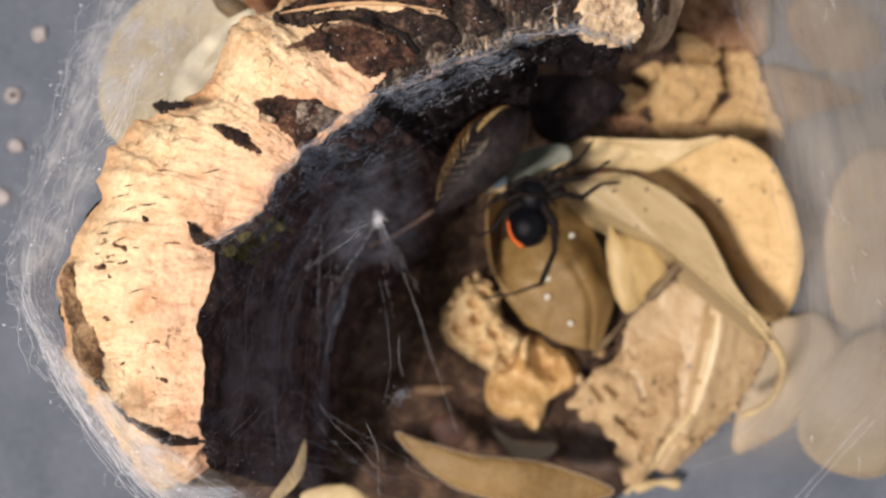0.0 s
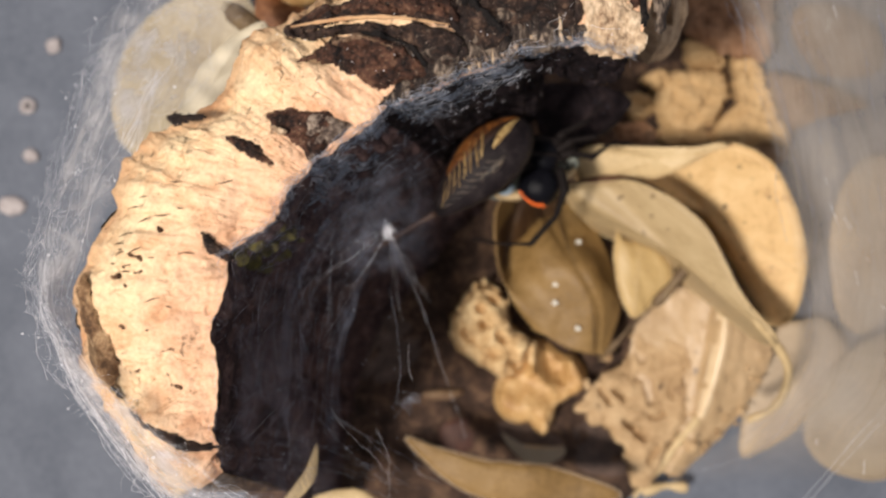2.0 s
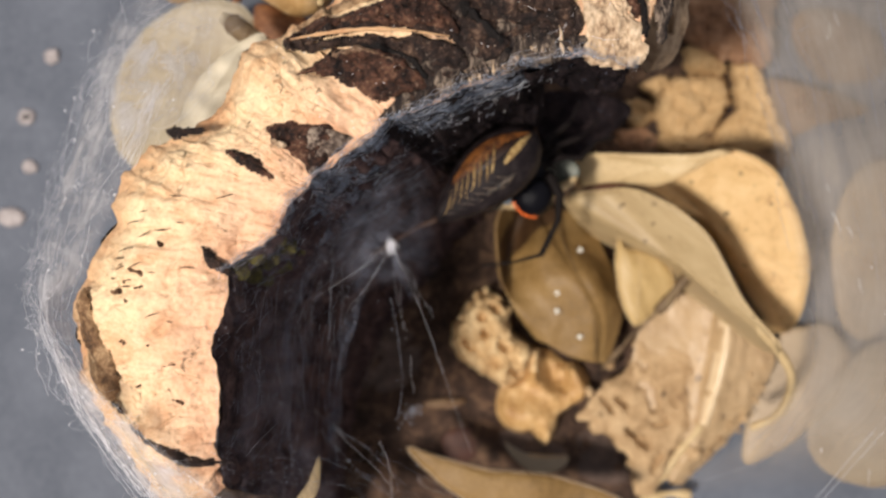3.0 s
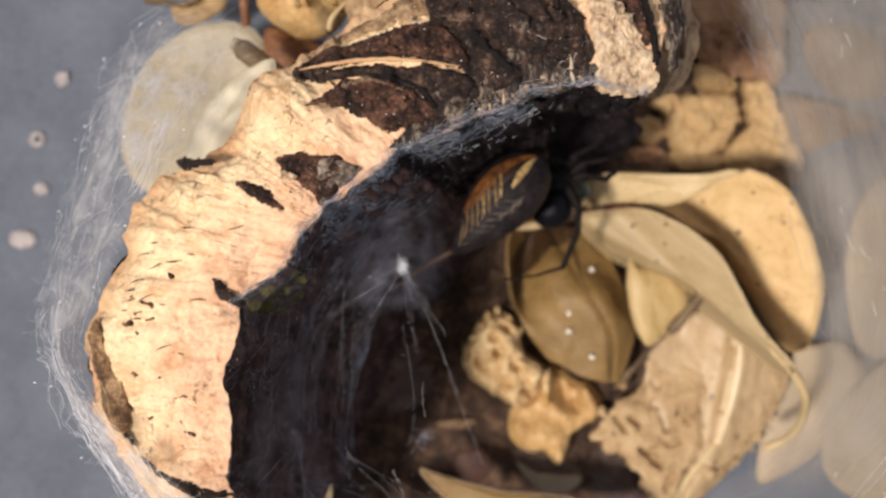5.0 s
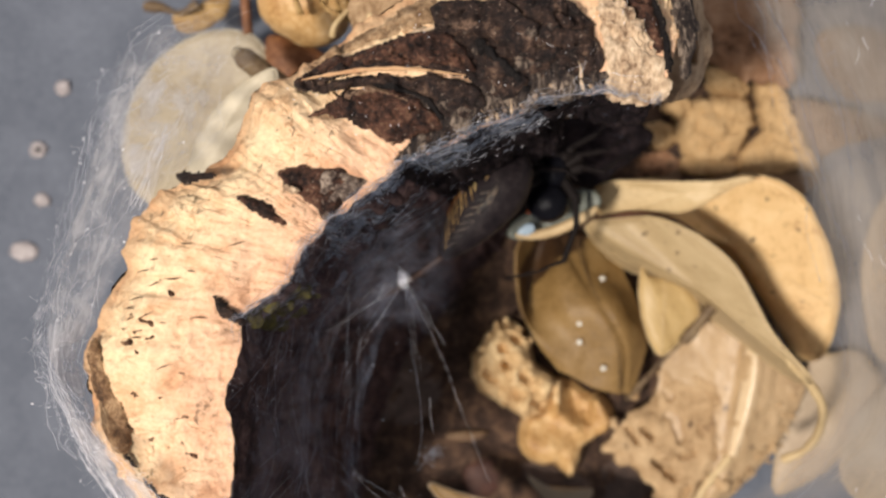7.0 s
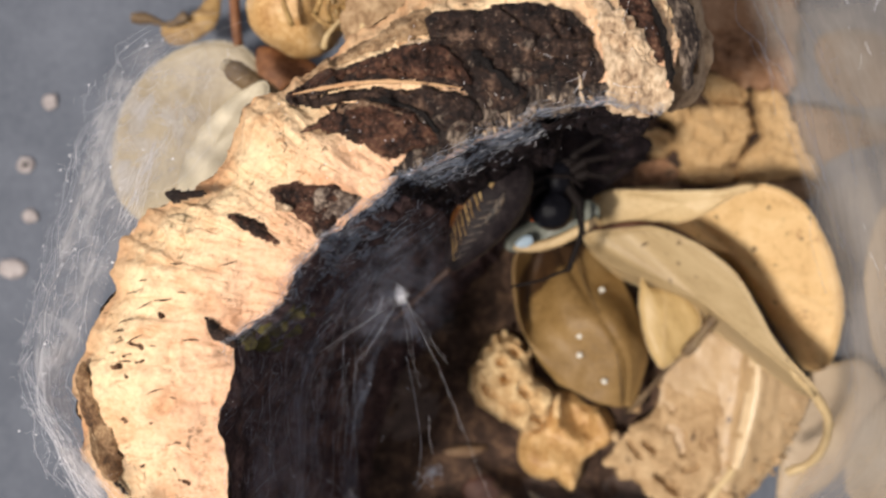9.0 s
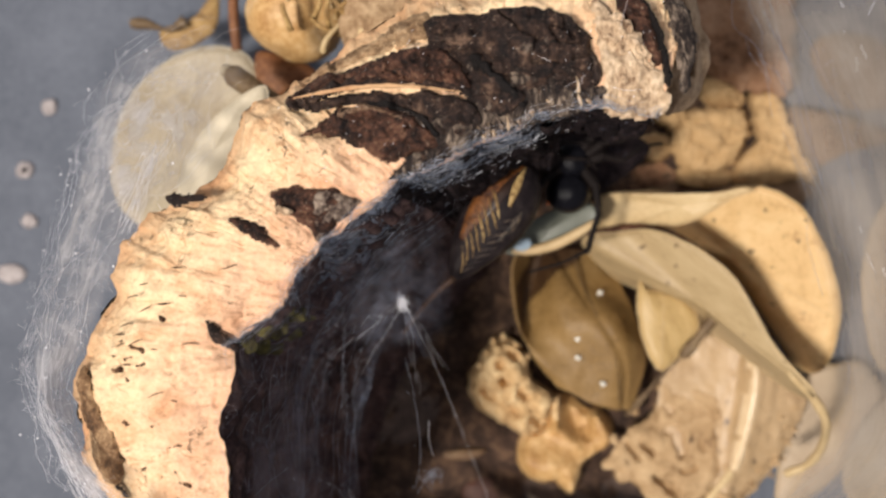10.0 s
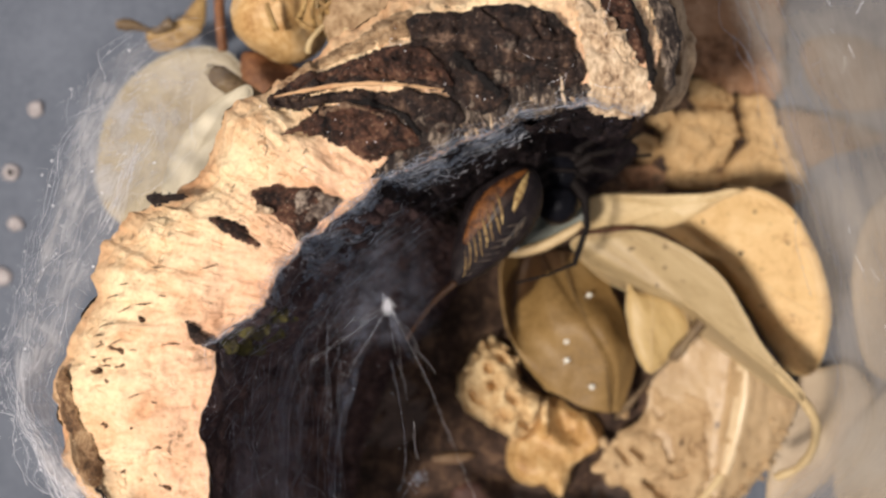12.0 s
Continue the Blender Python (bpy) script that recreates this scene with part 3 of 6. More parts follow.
for low, deep, a in ((WEB_LOW, WEB_DEEP, 0.35), (LOG_LOW, LOG_DEEP, 0.8)):
    low[:, :2] += (LOG_IN[:, :2] - low[:, :2]) * np.minimum(1.0, HOOD * a + END * 0.6)[:, None]
    deep[:, :2] += (LOG_IN[:, :2] - deep[:, :2]) * np.minimum(1.0, HOOD * (a - 0.35) * 1.8 + END * 0.7)[:, None]


def hollow_point(k, f, lift=1.0):
    """A place on the hollow's wall: k along the log, f from the rim down."""
    k = max(0, min(399, int(k)))
    a, b, c = LOG_IN[k], LOG_DEEP[k], LOG_LOW[k]
    p = a * (1 - f) * (1 - 2 * f) + b * 4 * f * (1 - f) + c * f * (2 * f - 1)
    return p + np.array((0, 0, lift))


def web_point(k, f, lift=1.0):
    """A place on the web that hangs from the rim: f from the rim down, minus over the wood."""
    k = max(0, min(399, int(k)))
    if f < 0:
        p = LOG_IN[k] + (LOG_OUT[k] - LOG_IN[k]) * -f
        return np.array((p[0], p[1], log_height(p[0], p[1]) + lift))
    a, b, c = LOG_IN[k], WEB_DEEP[k], WEB_LOW[k]
    return a * (1 - f) * (1 - 2 * f) + b * 4 * f * (1 - f) + c * f * (2 * f - 1) + np.array((0, 0, lift))


def wood_relief(u, v, p):
    """Grooves that run across the face, pits and worn hollows."""
    g = noise.fractal(Vector((v * 55, u * 2.2, 0.3)), 1.0, 2.0, 4)
    pit = noise.noise(Vector((p[0] / 2.4, p[1] / 2.4, 3.3)))
    return -0.55 * abs(g) + rough_at(p, 10, 1.5, 5) + rough_at(p, 2.0, 0.3, 9) - (1.4 * (pit - 0.42) if pit > 0.42 else 0.0)


def heights(p):
    """log_height for many places at once, with the share across and along."""
    k = ((p[:, None, :2] - LOG_MID[None, ::2, :2]) ** 2).sum(axis=2).argmin(axis=1) * 2
    a, b = LOG_OUT[k], LOG_IN[k]
    d = b[:, :2] - a[:, :2]
    f = np.clip(((p[:, :2] - a[:, :2]) * d).sum(axis=1) / ((d * d).sum(axis=1) + 1e-6), 0, 1)
    return a[:, 2] + (b[:, 2] - a[:, 2]) * f + 7.0 * np.sin(np.pi * f) * (1 - 0.3 * f), f, k / 400


def flake(outline, thick, seed, step=0.42):
    """A flake of bark with a ragged edge that lies on the wood: ridged, stepped and cracked."""
    edge = spline(outline, 90, True)[:, :2]
    lo, hi = edge.min(axis=0) - 1.5, edge.max(axis=0) + 1.5
    xs, ys = np.arange(lo[0], hi[0], step), np.arange(lo[1], hi[1], step)
    gx, gy = np.meshgrid(xs, ys, indexing="ij")
    p = np.stack([gx.ravel(), gy.ravel()], axis=1)
    a, b = edge, np.roll(edge, -1, axis=0)
    ab = b - a
    t = np.clip(((p[:, None] - a) * ab).sum(axis=2) / ((ab * ab).sum(axis=1) + 1e-9), 0, 1)
    dist = np.sqrt((((p[:, None] - a) - t[..., None] * ab) ** 2).sum(axis=2)).min(axis=1)
    cross = ((a[:, 1] > p[:, 1:2]) != (b[:, 1] > p[:, 1:2])) & (p[:, :1] < (b[:, 0] - a[:, 0]) * (p[:, 1:2] - a[:, 1]) / (b[:, 1] - a[:, 1] + 1e-12) + a[:, 0])
    d = np.where(cross.sum(axis=1) % 2 == 1, dist, -dist)
    z, f, v = heights(p)
    verts, keep = [], []
    for i in range(len(p)):
        q = Vector((p[i, 0], p[i, 1], seed * 3.1))
        e = d[i] + 0.6 * noise.fractal(q / 2.5, 1.0, 2.0, 4) + 0.7 * noise.noise(q / 6)
        ridge = 1 - 2 * abs(noise.fractal(Vector((f[i] * 9 + 0.25 * noise.noise(q / 5), v[i] * 26, seed)), 1.0, 2.0, 4))
        crack = abs(noise.noise(Vector((p[i, 0] / 9 + 0.4 * noise.noise(q / 3), p[i, 1] / 5, seed * 1.7))))
        full = max(0.0, min(1.0, (e + 0.2) / 1.1))
        h = thick * full * (0.75 + 0.5 * ridge) + full * 0.55 * noise.fractal(q / 1.6, 1.0, 2.0, 3)
        if crack < 0.05:
            h -= full * thick * 0.9 * (1 - crack / 0.05)
        verts.append((p[i, 0], p[i, 1], z[i] + rough_at((p[i, 0], p[i, 1], z[i]), 10, 1.5, 5) + h - 0.5 + 0.9 * full))
        keep.append(e > -0.2)
    ny = len(ys)
    faces = []
    for i in range(len(xs) - 1):
        for j in range(ny - 1):
            c = (i * ny + j, (i + 1) * ny + j, (i + 1) * ny + j + 1, i * ny + j + 1)
            if all(keep[n] for n in c):
                faces.append(c)
    used = sorted({n for c in faces for n in c})
    new_index = {n: m for m, n in enumerate(used)}
    return [verts[n] for n in used], [tuple(new_index[n] for n in c) for c in faces]


def log():
    ob = thing("hollow_log", "hollow pale log with flaking dark bark, webbed over", "log", (-40, 0, 0))
    lo, li, lb, deep = LOG_OUT, LOG_IN, LOG_LOW, LOG_DEEP
    mid = []
    for f in (0.25, 0.5, 0.75):
        row = lo + (li - lo) * f
        row[:, 2] += 7.0 * math.sin(math.pi * f) * (1 - 0.3 * f)
        mid.append(row)
    centre = lo[:, :2].mean(axis=0)
    base, side = lo.copy(), lo.copy()
    base[:, 2], side[:, 2] = HOOD * 84, 60 + HOOD * 34
    base[:, :2] = centre + (base[:, :2] - centre) * 0.80
    side[:, :2] = centre + (side[:, :2] - centre) * 0.93
    part("wood_face", loft([lo, *mid, li], 110, 640, 0, disp=wood_relief), WOOD, ob, "pale orange weathered wood")
    shoulder = lo.copy()
    shoulder[:, :2] = centre + (shoulder[:, :2] - centre) * 0.985
    shoulder[:, 2] -= 1.5
    part("outer_side", loft([base, side, shoulder], 24, 260, 0, 0.6, 8), FLANK, ob, "brown weathered side")
    def wall_relief(u, v, p):
        return 1.0 * noise.fractal(Vector((u * 5, (p[0] + p[1]) / 3, 4.1)), 1.0, 2.0, 3) * min(1, u * 8) + rough_at(p, 2.4, 0.8, 7) * min(1, u * 10)
    drop = np.array([0, 0, 0.2])
    part("hollow_wall", loft([li[:241] - drop, deep[:241], lb[:241]], 110, 260, 0, 1.8, 12, 2, disp=wall_relief), HOLLOW, ob, "dark wall of the hollow")
    part("hood_wall", loft([li[240:] - drop, deep[240:], lb[240:]], 110, 180, 0, 1.8, 12, 2, disp=wall_relief), HOODSHADE, ob, "inside of the hood with its shade painted into the colour")
    for k in (0, 399):
        ring = [base[k], side[k], lo[k], *[m[k] for m in mid], li[k], deep[k], lb[k]]
        part("broken_end", (ring, [tuple(range(len(ring)))]), FLANK, ob)
    flakes = [
        (BARK, 0.7, [(-31.2, 42.3, 115.0), (-29.3, 45.7, 115.0), (-17.1, 49.7, 115.0), (-5.7, 51.0, 115.0), (-5.8, 55.8, 115.0), (2.9, 56.9, 115.0), (14.7, 57.0, 115.0), (21.6, 52.6, 115.0), (23.6, 46.6, 115.0), (22.9, 41.7, 115.0), (17.9, 39.2, 115.0), (11.0, 38.5, 115.0), (7.0, 37.1, 115.0), (3.1, 36.3, 115.0), (1.7, 39.7, 115.0), (-2.6, 42.3, 115.0), (-19.3, 44.3, 115.0), (-28.3, 41.3, 115.0)]),
        (REDBARK, 2.0, [(-30.7, 42.8, 115.0), (-29.1, 45.7, 115.0), (-21.1, 48.7, 115.0), (-12.1, 50.1, 115.0), (-5.7, 51.0, 115.0), (-2.3, 49.2, 115.0), (0.0, 46.6, 115.0), (1.6, 42.6, 115.0), (-2.5, 43.8, 115.0), (-11.4, 44.2, 115.0), (-20.2, 45.3, 115.0), (-27.2, 43.9, 115.0)]),
        (BARK, 1.5, [(-30.7, 41.1, 115.0), (-27.2, 42.6, 115.0), (-19.3, 43.3, 115.0), (-11.4, 43.0, 115.0), (-2.6, 42.0, 115.0), (2.2, 39.8, 115.0), (4.2, 36.2, 115.0), (-2.0, 33.7, 115.0), (-4.7, 34.8, 115.0), (-7.5, 38.3, 115.0), (-13.5, 40.3, 115.0), (-19.4, 41.4, 115.0), (-25.3, 41.0, 115.0)]),
        (BARK, 2.2, [(-5.5, 51.6, 115.0), (-5.8, 56.0, 115.0), (2.9, 56.9, 115.0), (11.8, 57.1, 115.0), (18.6, 55.2, 115.0), (21.8, 51.6, 115.0), (23.0, 45.6, 115.0), (21.9, 42.7, 115.0), (17.1, 44.4, 115.0), (13.1, 43.1, 115.0), (8.8, 44.3, 115.0), (6.5, 47.3, 115.0), (2.6, 48.7, 115.0), (-1.3, 49.6, 115.0)]),
        (BARK, 2.0, [(2.7, 46.3, 115.0), (7.3, 43.8, 115.0), (11.3, 41.6, 115.0), (9.5, 37.9, 115.0), (6.5, 37.3, 115.0), (4.2, 40.5, 115.0)]),
        (GREYBARK, 0.5, [(2.6, 48.5, 115.0), (14.2, 45.0, 115.0), (22.4, 42.7, 115.0), (22.8, 39.2, 115.0), (11.9, 37.7, 115.0), (4.1, 37.1, 115.0), (1.4, 42.6, 115.0)]),
        (GREYBARK, 1.2, [(10.7, 42.2, 115.0), (16.6, 43.4, 115.0), (22.4, 41.7, 115.0), (21.8, 39.2, 115.0), (16.4, 38.4, 115.0), (11.0, 37.7, 115.0)]),
        (GREYBARK, 0.8, [(-12.9, 28.2, 116.0), (-5.0, 29.9, 116.0), (2.9, 33.5, 116.0), (10.9, 36.5, 116.0), (21.6, 38.4, 116.0), (24.7, 42.2, 116.0), (13.1, 42.9, 116.0), (6.1, 39.8, 116.0), (-1.8, 38.2, 116.0), (-5.3, 34.9, 116.0)]),
        (BARK, 0.6, [(-10.4, 29.5, 116.0), (-3.0, 31.2, 116.0), (2.9, 33.8, 116.0), (8.4, 35.7, 116.0), (8.0, 37.5, 116.0), (3.1, 38.0, 116.0), (-1.8, 37.2, 116.0), (-5.3, 35.4, 116.0), (-8.3, 32.9, 116.0)]),
        # next three: raised near-black flakes painted for the shade in bark crevices
        (GAPSHADE, 2.5, [(1.4, 48.7, 115.0), (3.5, 48.1, 115.0), (8.3, 43.5, 115.0), (11.8, 39.4, 115.0), (10.2, 38.3, 115.0), (6.2, 42.0, 115.0), (2.7, 45.7, 115.0)]),
        (GAPSHADE, 2.2, [(-17.4, 41.7, 115.0), (-11.5, 41.2, 115.0), (-5.9, 38.7, 115.0), (-4.1, 35.0, 115.0), (-6.0, 35.3, 115.0), (-9.6, 38.5, 115.0), (-15.5, 40.4, 115.0)]),
        (GAPSHADE, 2.6, [(11.1, 54.0, 115.0), (13.6, 53.1, 115.0), (16.9, 50.0, 115.0), (17.3, 47.8, 115.0), (14.9, 48.9, 115.0), (12.5, 51.8, 115.0)]),
        (REDBARK, 1.7, [(-30.7, 35.3, 115.0), (-25.4, 38.4, 115.0), (-21.3, 41.1, 115.0), (-12.5, 40.5, 115.0), (-7.2, 37.6, 115.0), (-4.1, 33.5, 115.0), (-7.4, 32.0, 115.0), (-12.9, 30.8, 115.0), (-17.7, 33.2, 115.0), (-22.5, 36.0, 115.0)]),
        (GREYBARK, 1.0, [(-11.5, 39.5, 116.0), (-5.6, 39.8, 116.0), (1.6, 36.4, 116.0), (7.9, 36.9, 116.0), (4.0, 34.7, 116.0), (-2.0, 32.6, 116.0), (-4.4, 34.1, 116.0)]),
        (REDBARK, 0.7, [(-34.4, 25.9, 115.0), (-31.7, 27.7, 115.0), (-25.8, 27.0, 115.0), (-21.9, 26.1, 115.0), (-21.1, 22.4, 115.0), (-25.2, 17.4, 115.0), (-27.6, 19.7, 115.0), (-30.5, 21.8, 115.0)]),
        (STREAKBARK, 0.9, [(-27.4, 27.0, 116), (-23.0, 26.2, 116), (-17.8, 24.5, 116), (-20.5, 22.0, 116), (-23.2, 19.5, 116), (-25.6, 17.7, 116), (-26.6, 20.3, 116), (-26.9, 23.6, 116)]),
        (TANBARK, 2.1, [(-23.7, 38.5, 116), (-21.5, 40.3, 116), (-16.9, 41.4, 116), (-12.6, 40.2, 116), (-9.2, 38.3, 116), (-4.9, 34.4, 116), (-6.6, 33.8, 116), (-9.9, 36.5, 116), (-13.7, 38.5, 116), (-17.7, 39.2, 116), (-21.2, 38.1, 116)]),
        (REDBARK, 1.0, [(-41.4, 22.4, 115.0), (-38.7, 22.1, 115.0), (-35.0, 20.3, 115.0), (-31.6, 16.8, 115.0), (-37.0, 18.2, 115.0)]),
        (BARK, 1.0, [(-45.7, 5.0, 115.0), (-43.3, 3.9, 115.0), (-40.3, -0.1, 115.0), (-42.5, 0.4, 115.0), (-44.6, 2.0, 115.0)]),
        (BARK, 1.0, [(-54.0, 26.8, 112.0), (-49.4, 27.6, 112.0), (-45.2, 26.6, 112.0), (-47.9, 25.4, 112.0), (-52.3, 25.2, 112.0)]),
        (REDBARK, 1.2, [(27.7, 58.5, 114.0), (32.4, 58.3, 114.0), (34.3, 53.2, 114.0), (34.8, 46.8, 114.0), (33.2, 45.6, 114.0), (31.2, 49.0, 114.0), (29.2, 53.4, 114.0)]),
        # raised near-black flake painted for the shade in a fissure
        (GAPSHADE, 2.0, [(32.1, 58.6, 112.0), (33.5, 57.7, 112.0), (35.6, 51.6, 112.0), (35.6, 42.4, 112.0), (34.3, 42.5, 112.0), (33.7, 49.7, 112.0)]),
        (GREYBARK, 0.4, [(37.3, 59.3, 109.0), (40.3, 58.2, 109.0), (41.4, 50.0, 109.0), (38.8, 41.0, 109.0), (37.0, 43.1, 109.0), (37.5, 50.2, 109.0)]),
        (DULLWOOD, 0.4, [(-29.5, 46.9, 112.0), (-25.4, 49.9, 112.0), (-21.3, 52.1, 112.0), (-13.1, 55.4, 112.0), (-5.8, 58.1, 112.0), (-5.5, 52.5, 112.0), (-12.3, 50.9, 112.0), (-17.3, 50.4, 112.0), (-23.4, 48.0, 112.0)]),
        (PALEWOOD, 0.4, [(23.2, 58.4, 115.0), (26.0, 57.3, 115.0), (28.2, 51.3, 115.0), (30.9, 46.3, 115.0), (34.9, 44.1, 115.0), (35.2, 38.2, 115.0), (31.0, 36.4, 115.0), (26.1, 37.0, 115.0), (23.3, 38.7, 115.0), (24.0, 44.6, 115.0), (23.3, 51.5, 115.0)]),
        (PALEWOOD, 0.8, [(-11.1, 49.9, 115.0), (-7.6, 51.7, 115.0), (-2.7, 51.5, 115.0), (-2.3, 50.3, 115.0), (-6.7, 50.1, 115.0), (-10.0, 48.6, 115.0)]),
        (FLANK, 0.5, [(-69.8, -2.6, 106.0), (-67.4, -6.8, 106.0), (-64.5, -13.2, 106.0), (-62.1, -19.4, 106.0), (-63.5, -24.5, 106.0), (-67.4, -22.8, 106.0), (-70.5, -16.0, 106.0), (-71.9, -8.7, 106.0)]),
        (BARK, 0.5, [(-65.6, -20.6, 112.0), (-60.5, -27.3, 112.0), (-54.2, -30.4, 112.0), (-47.0, -33.0, 112.0), (-41.3, -34.6, 112.0), (-42.3, -35.3, 112.0), (-50.1, -34.6, 112.0), (-57.4, -31.0, 112.0), (-64.1, -25.8, 112.0)]),
    ]
    rnd = random.Random(21)
    # thin brown flakes laid on the face where the wood has pits and scratches
    for x, y, z in [(-61.4, 1.7, 112.0), (-60.0, -1.2, 112.0), (-62.1, -3.3, 112.0), (-57.6, -9.1, 112.0), (-61.1, -12.9, 112.0), (-57.3, -17.0, 112.0), (-54.2, -21.6, 112.0), (-58.2, 0.3, 112.0), (-57.7, -2.5, 112.0), (-54.6, -3.4, 112.0), (-59.8, -4.8, 112.0), (-51.9, -8.7, 112.0), (-50.1, -4.8, 112.0), (-53.2, 5.3, 112.0), (-49.4, -13.0, 112.0), (-52.0, -16.7, 112.0), (-55.4, -13.1, 112.0), (-58.0, -20.5, 112.0), (-50.3, -23.7, 112.0)]:
        w, h, tilt = rnd.uniform(0.5, 1.4), rnd.uniform(0.28, 0.5), rnd.uniform(-0.5, 0.3)
        flakes.append((PITSHADE, 0.12, [(x + w * math.cos(a) + tilt * h * math.sin(a), y + h * math.sin(a) + tilt * w * math.cos(a), z) for a in np.linspace(0, 6.28, 8)[:-1]]))
    for k, (material, thick, f) in enumerate(flakes):
        made = flake(f, thick, k, 0.42 if thick > 0.3 else 0.18)
        if made[1]:
            part("bark_flake" if thick > 0.3 else "dark_pit", made, material, ob)
    part("end_bark", plate([(42.6, 69.7, 86), (46.3, 66.1, 86), (48.0, 59.1, 86), (49.5, 53.4, 86), (49.4, 48.2, 86), (46.7, 43.5, 86), (43.2, 42.2, 86), (39.5, 46.8, 86), (39.2, 53.6, 86)], 9.0, 4.0, 1.0, 6, 110, 30, 5, 1.0, shape=carved(82, [(43.5, 60, 44.5, 48, 0.7, -3.0), (46.5, 56, 47.2, 47, 1.0, -1.4), (41.4, 62, 42, 50, 0.9, -3.0)])), ENDBARK, ob, "dull grey-tan bark at the log's end")
    rnd = random.Random(33)
    for k in range(30):
        x = 3.5 + 20.0 * k / 29 + rnd.uniform(-0.4, 0.4)
        rim = LOG_IN[240:][int(np.argmin(abs(LOG_IN[240:, 0] - x)))]
        reach, lean = rnd.choice((1.6, 2.2, 3.0, 5.5)) * rnd.uniform(0.8, 1.2), rnd.uniform(-0.7, 0.1)
        path = [(x + lean * reach * f + rnd.uniform(-0.2, 0.2), rim[1] + 0.3 + reach * f) for f in (0, 0.3, 0.6, 1.0)]
        path = [(a, b, log_height(a, b) + 1.05 + 0.5 * rnd.random()) for a, b in path]
        part("wood_fibre", tube(path, 0.5, 6, 18, taper=lambda f: 0.08 + 0.5 * math.sin(math.pi * min(1, f + 0.25)) * max(0.1, 0.55 + 1.1 * noise.noise(Vector((f * 5, k * 1.7, 5))))), STREAKBARK if k % 3 else PALEWOOD, ob, "pale torn wood fibre")
    for k, path in enumerate(([(-30.0, 43.4, 116.0), (-25.0, 44.0, 116.0), (-17.2, 44.4, 116.0), (-9.4, 43.7, 116.0), (-0.1, 42.1, 116.0)],)):
        path = [(x, y, log_height(x, y) + 1.4) for x, y, z in path]
        part("wood_splinter", tube(path, 0.8, 7, 40, taper=lambda f: 0.1 + 0.5 * math.sin(math.pi * f) * (0.7 + 0.6 * noise.noise(Vector((f * 13, k, 2))))), WOOD, ob)
    moss = [hollow_point(k, f, 0.8) + np.array((rough_at((k, f * 40, 0), 2, 1.0, 3), rough_at((k, f * 40, 0), 2, 1.0, 5), 0)) for k in (128, 136, 145) for f in (0.05, 0.12, 0.2)]
    part("moss", joined([blob(m, (2.0, 1.6, 0.8), 0.9, 1.5, n, 3) for n, m in enumerate(moss)]), MOSS, ob, "yellow-green moss")
    for k, (x, y, z) in enumerate([(29.4, 48.7, 113.0), (31.0, 45.6, 113.0), (28.7, 43.8, 113.0), (27.0, 51.8, 113.0), (30.0, 41.2, 113.0)]):
        part("wood_knob", blob((x, y, log_height(x, y) - 0.5), (2.6, 3.0, 1.5), 1.0, 1.6, k, 5), PALEWOOD, ob)
    # thin brown tubes painted for the shade lines between the wood's ridges
    for x, y, z in [(-60.5, 4.4, 112), (-61.9, 2.7, 112), (-61.2, 1.0, 112), (-58.2, 1.5, 112), (-60.0, -2.4, 112), (-53.1, 8.1, 112), (-56.7, 7.3, 112), (-49.6, 9.2, 112), (-48.2, 0.9, 112), (-54.9, 0.2, 112), (-58.9, 9.4, 112), (-57.2, 11.5, 112), (-62.7, -0.8, 112), (-50.9, 14.3, 112), (-41.3, 13.9, 112), (-54.7, -7.6, 112), (-48.0, -2.9, 112)]:
        w, lean, bow = rnd.uniform(0.6, 1.7), rnd.uniform(-0.2, 0.5), rnd.uniform(-0.3, 0.3)
        path = [(x + w * q, y + lean * w * q + bow * (1 - q * q)) for q in (-1, -0.5, 0, 0.5, 1)]
        part("crack", tube([(a, b, log_height(a, b) + rough_at((a, b, log_height(a, b)), 10, 1.5, 5) + 0.05) for a, b in path], 0.2, 6, 24, taper=lambda f: 0.03 + 0.15 * math.sin(math.pi * f) * (0.7 + 0.5 * noise.noise(Vector((f * 9, x, y))))), PITSHADE, ob)
    x, y = -31.0, 23.1
    part("pale_chip", blob((x, y, log_height(x, y) + 2.2), (1.5, 0.7, 0.5), 0.4, 1, 3, 3, (0, 0, -15)), PALEWOOD, ob, "white chip on the bark")
    return ob


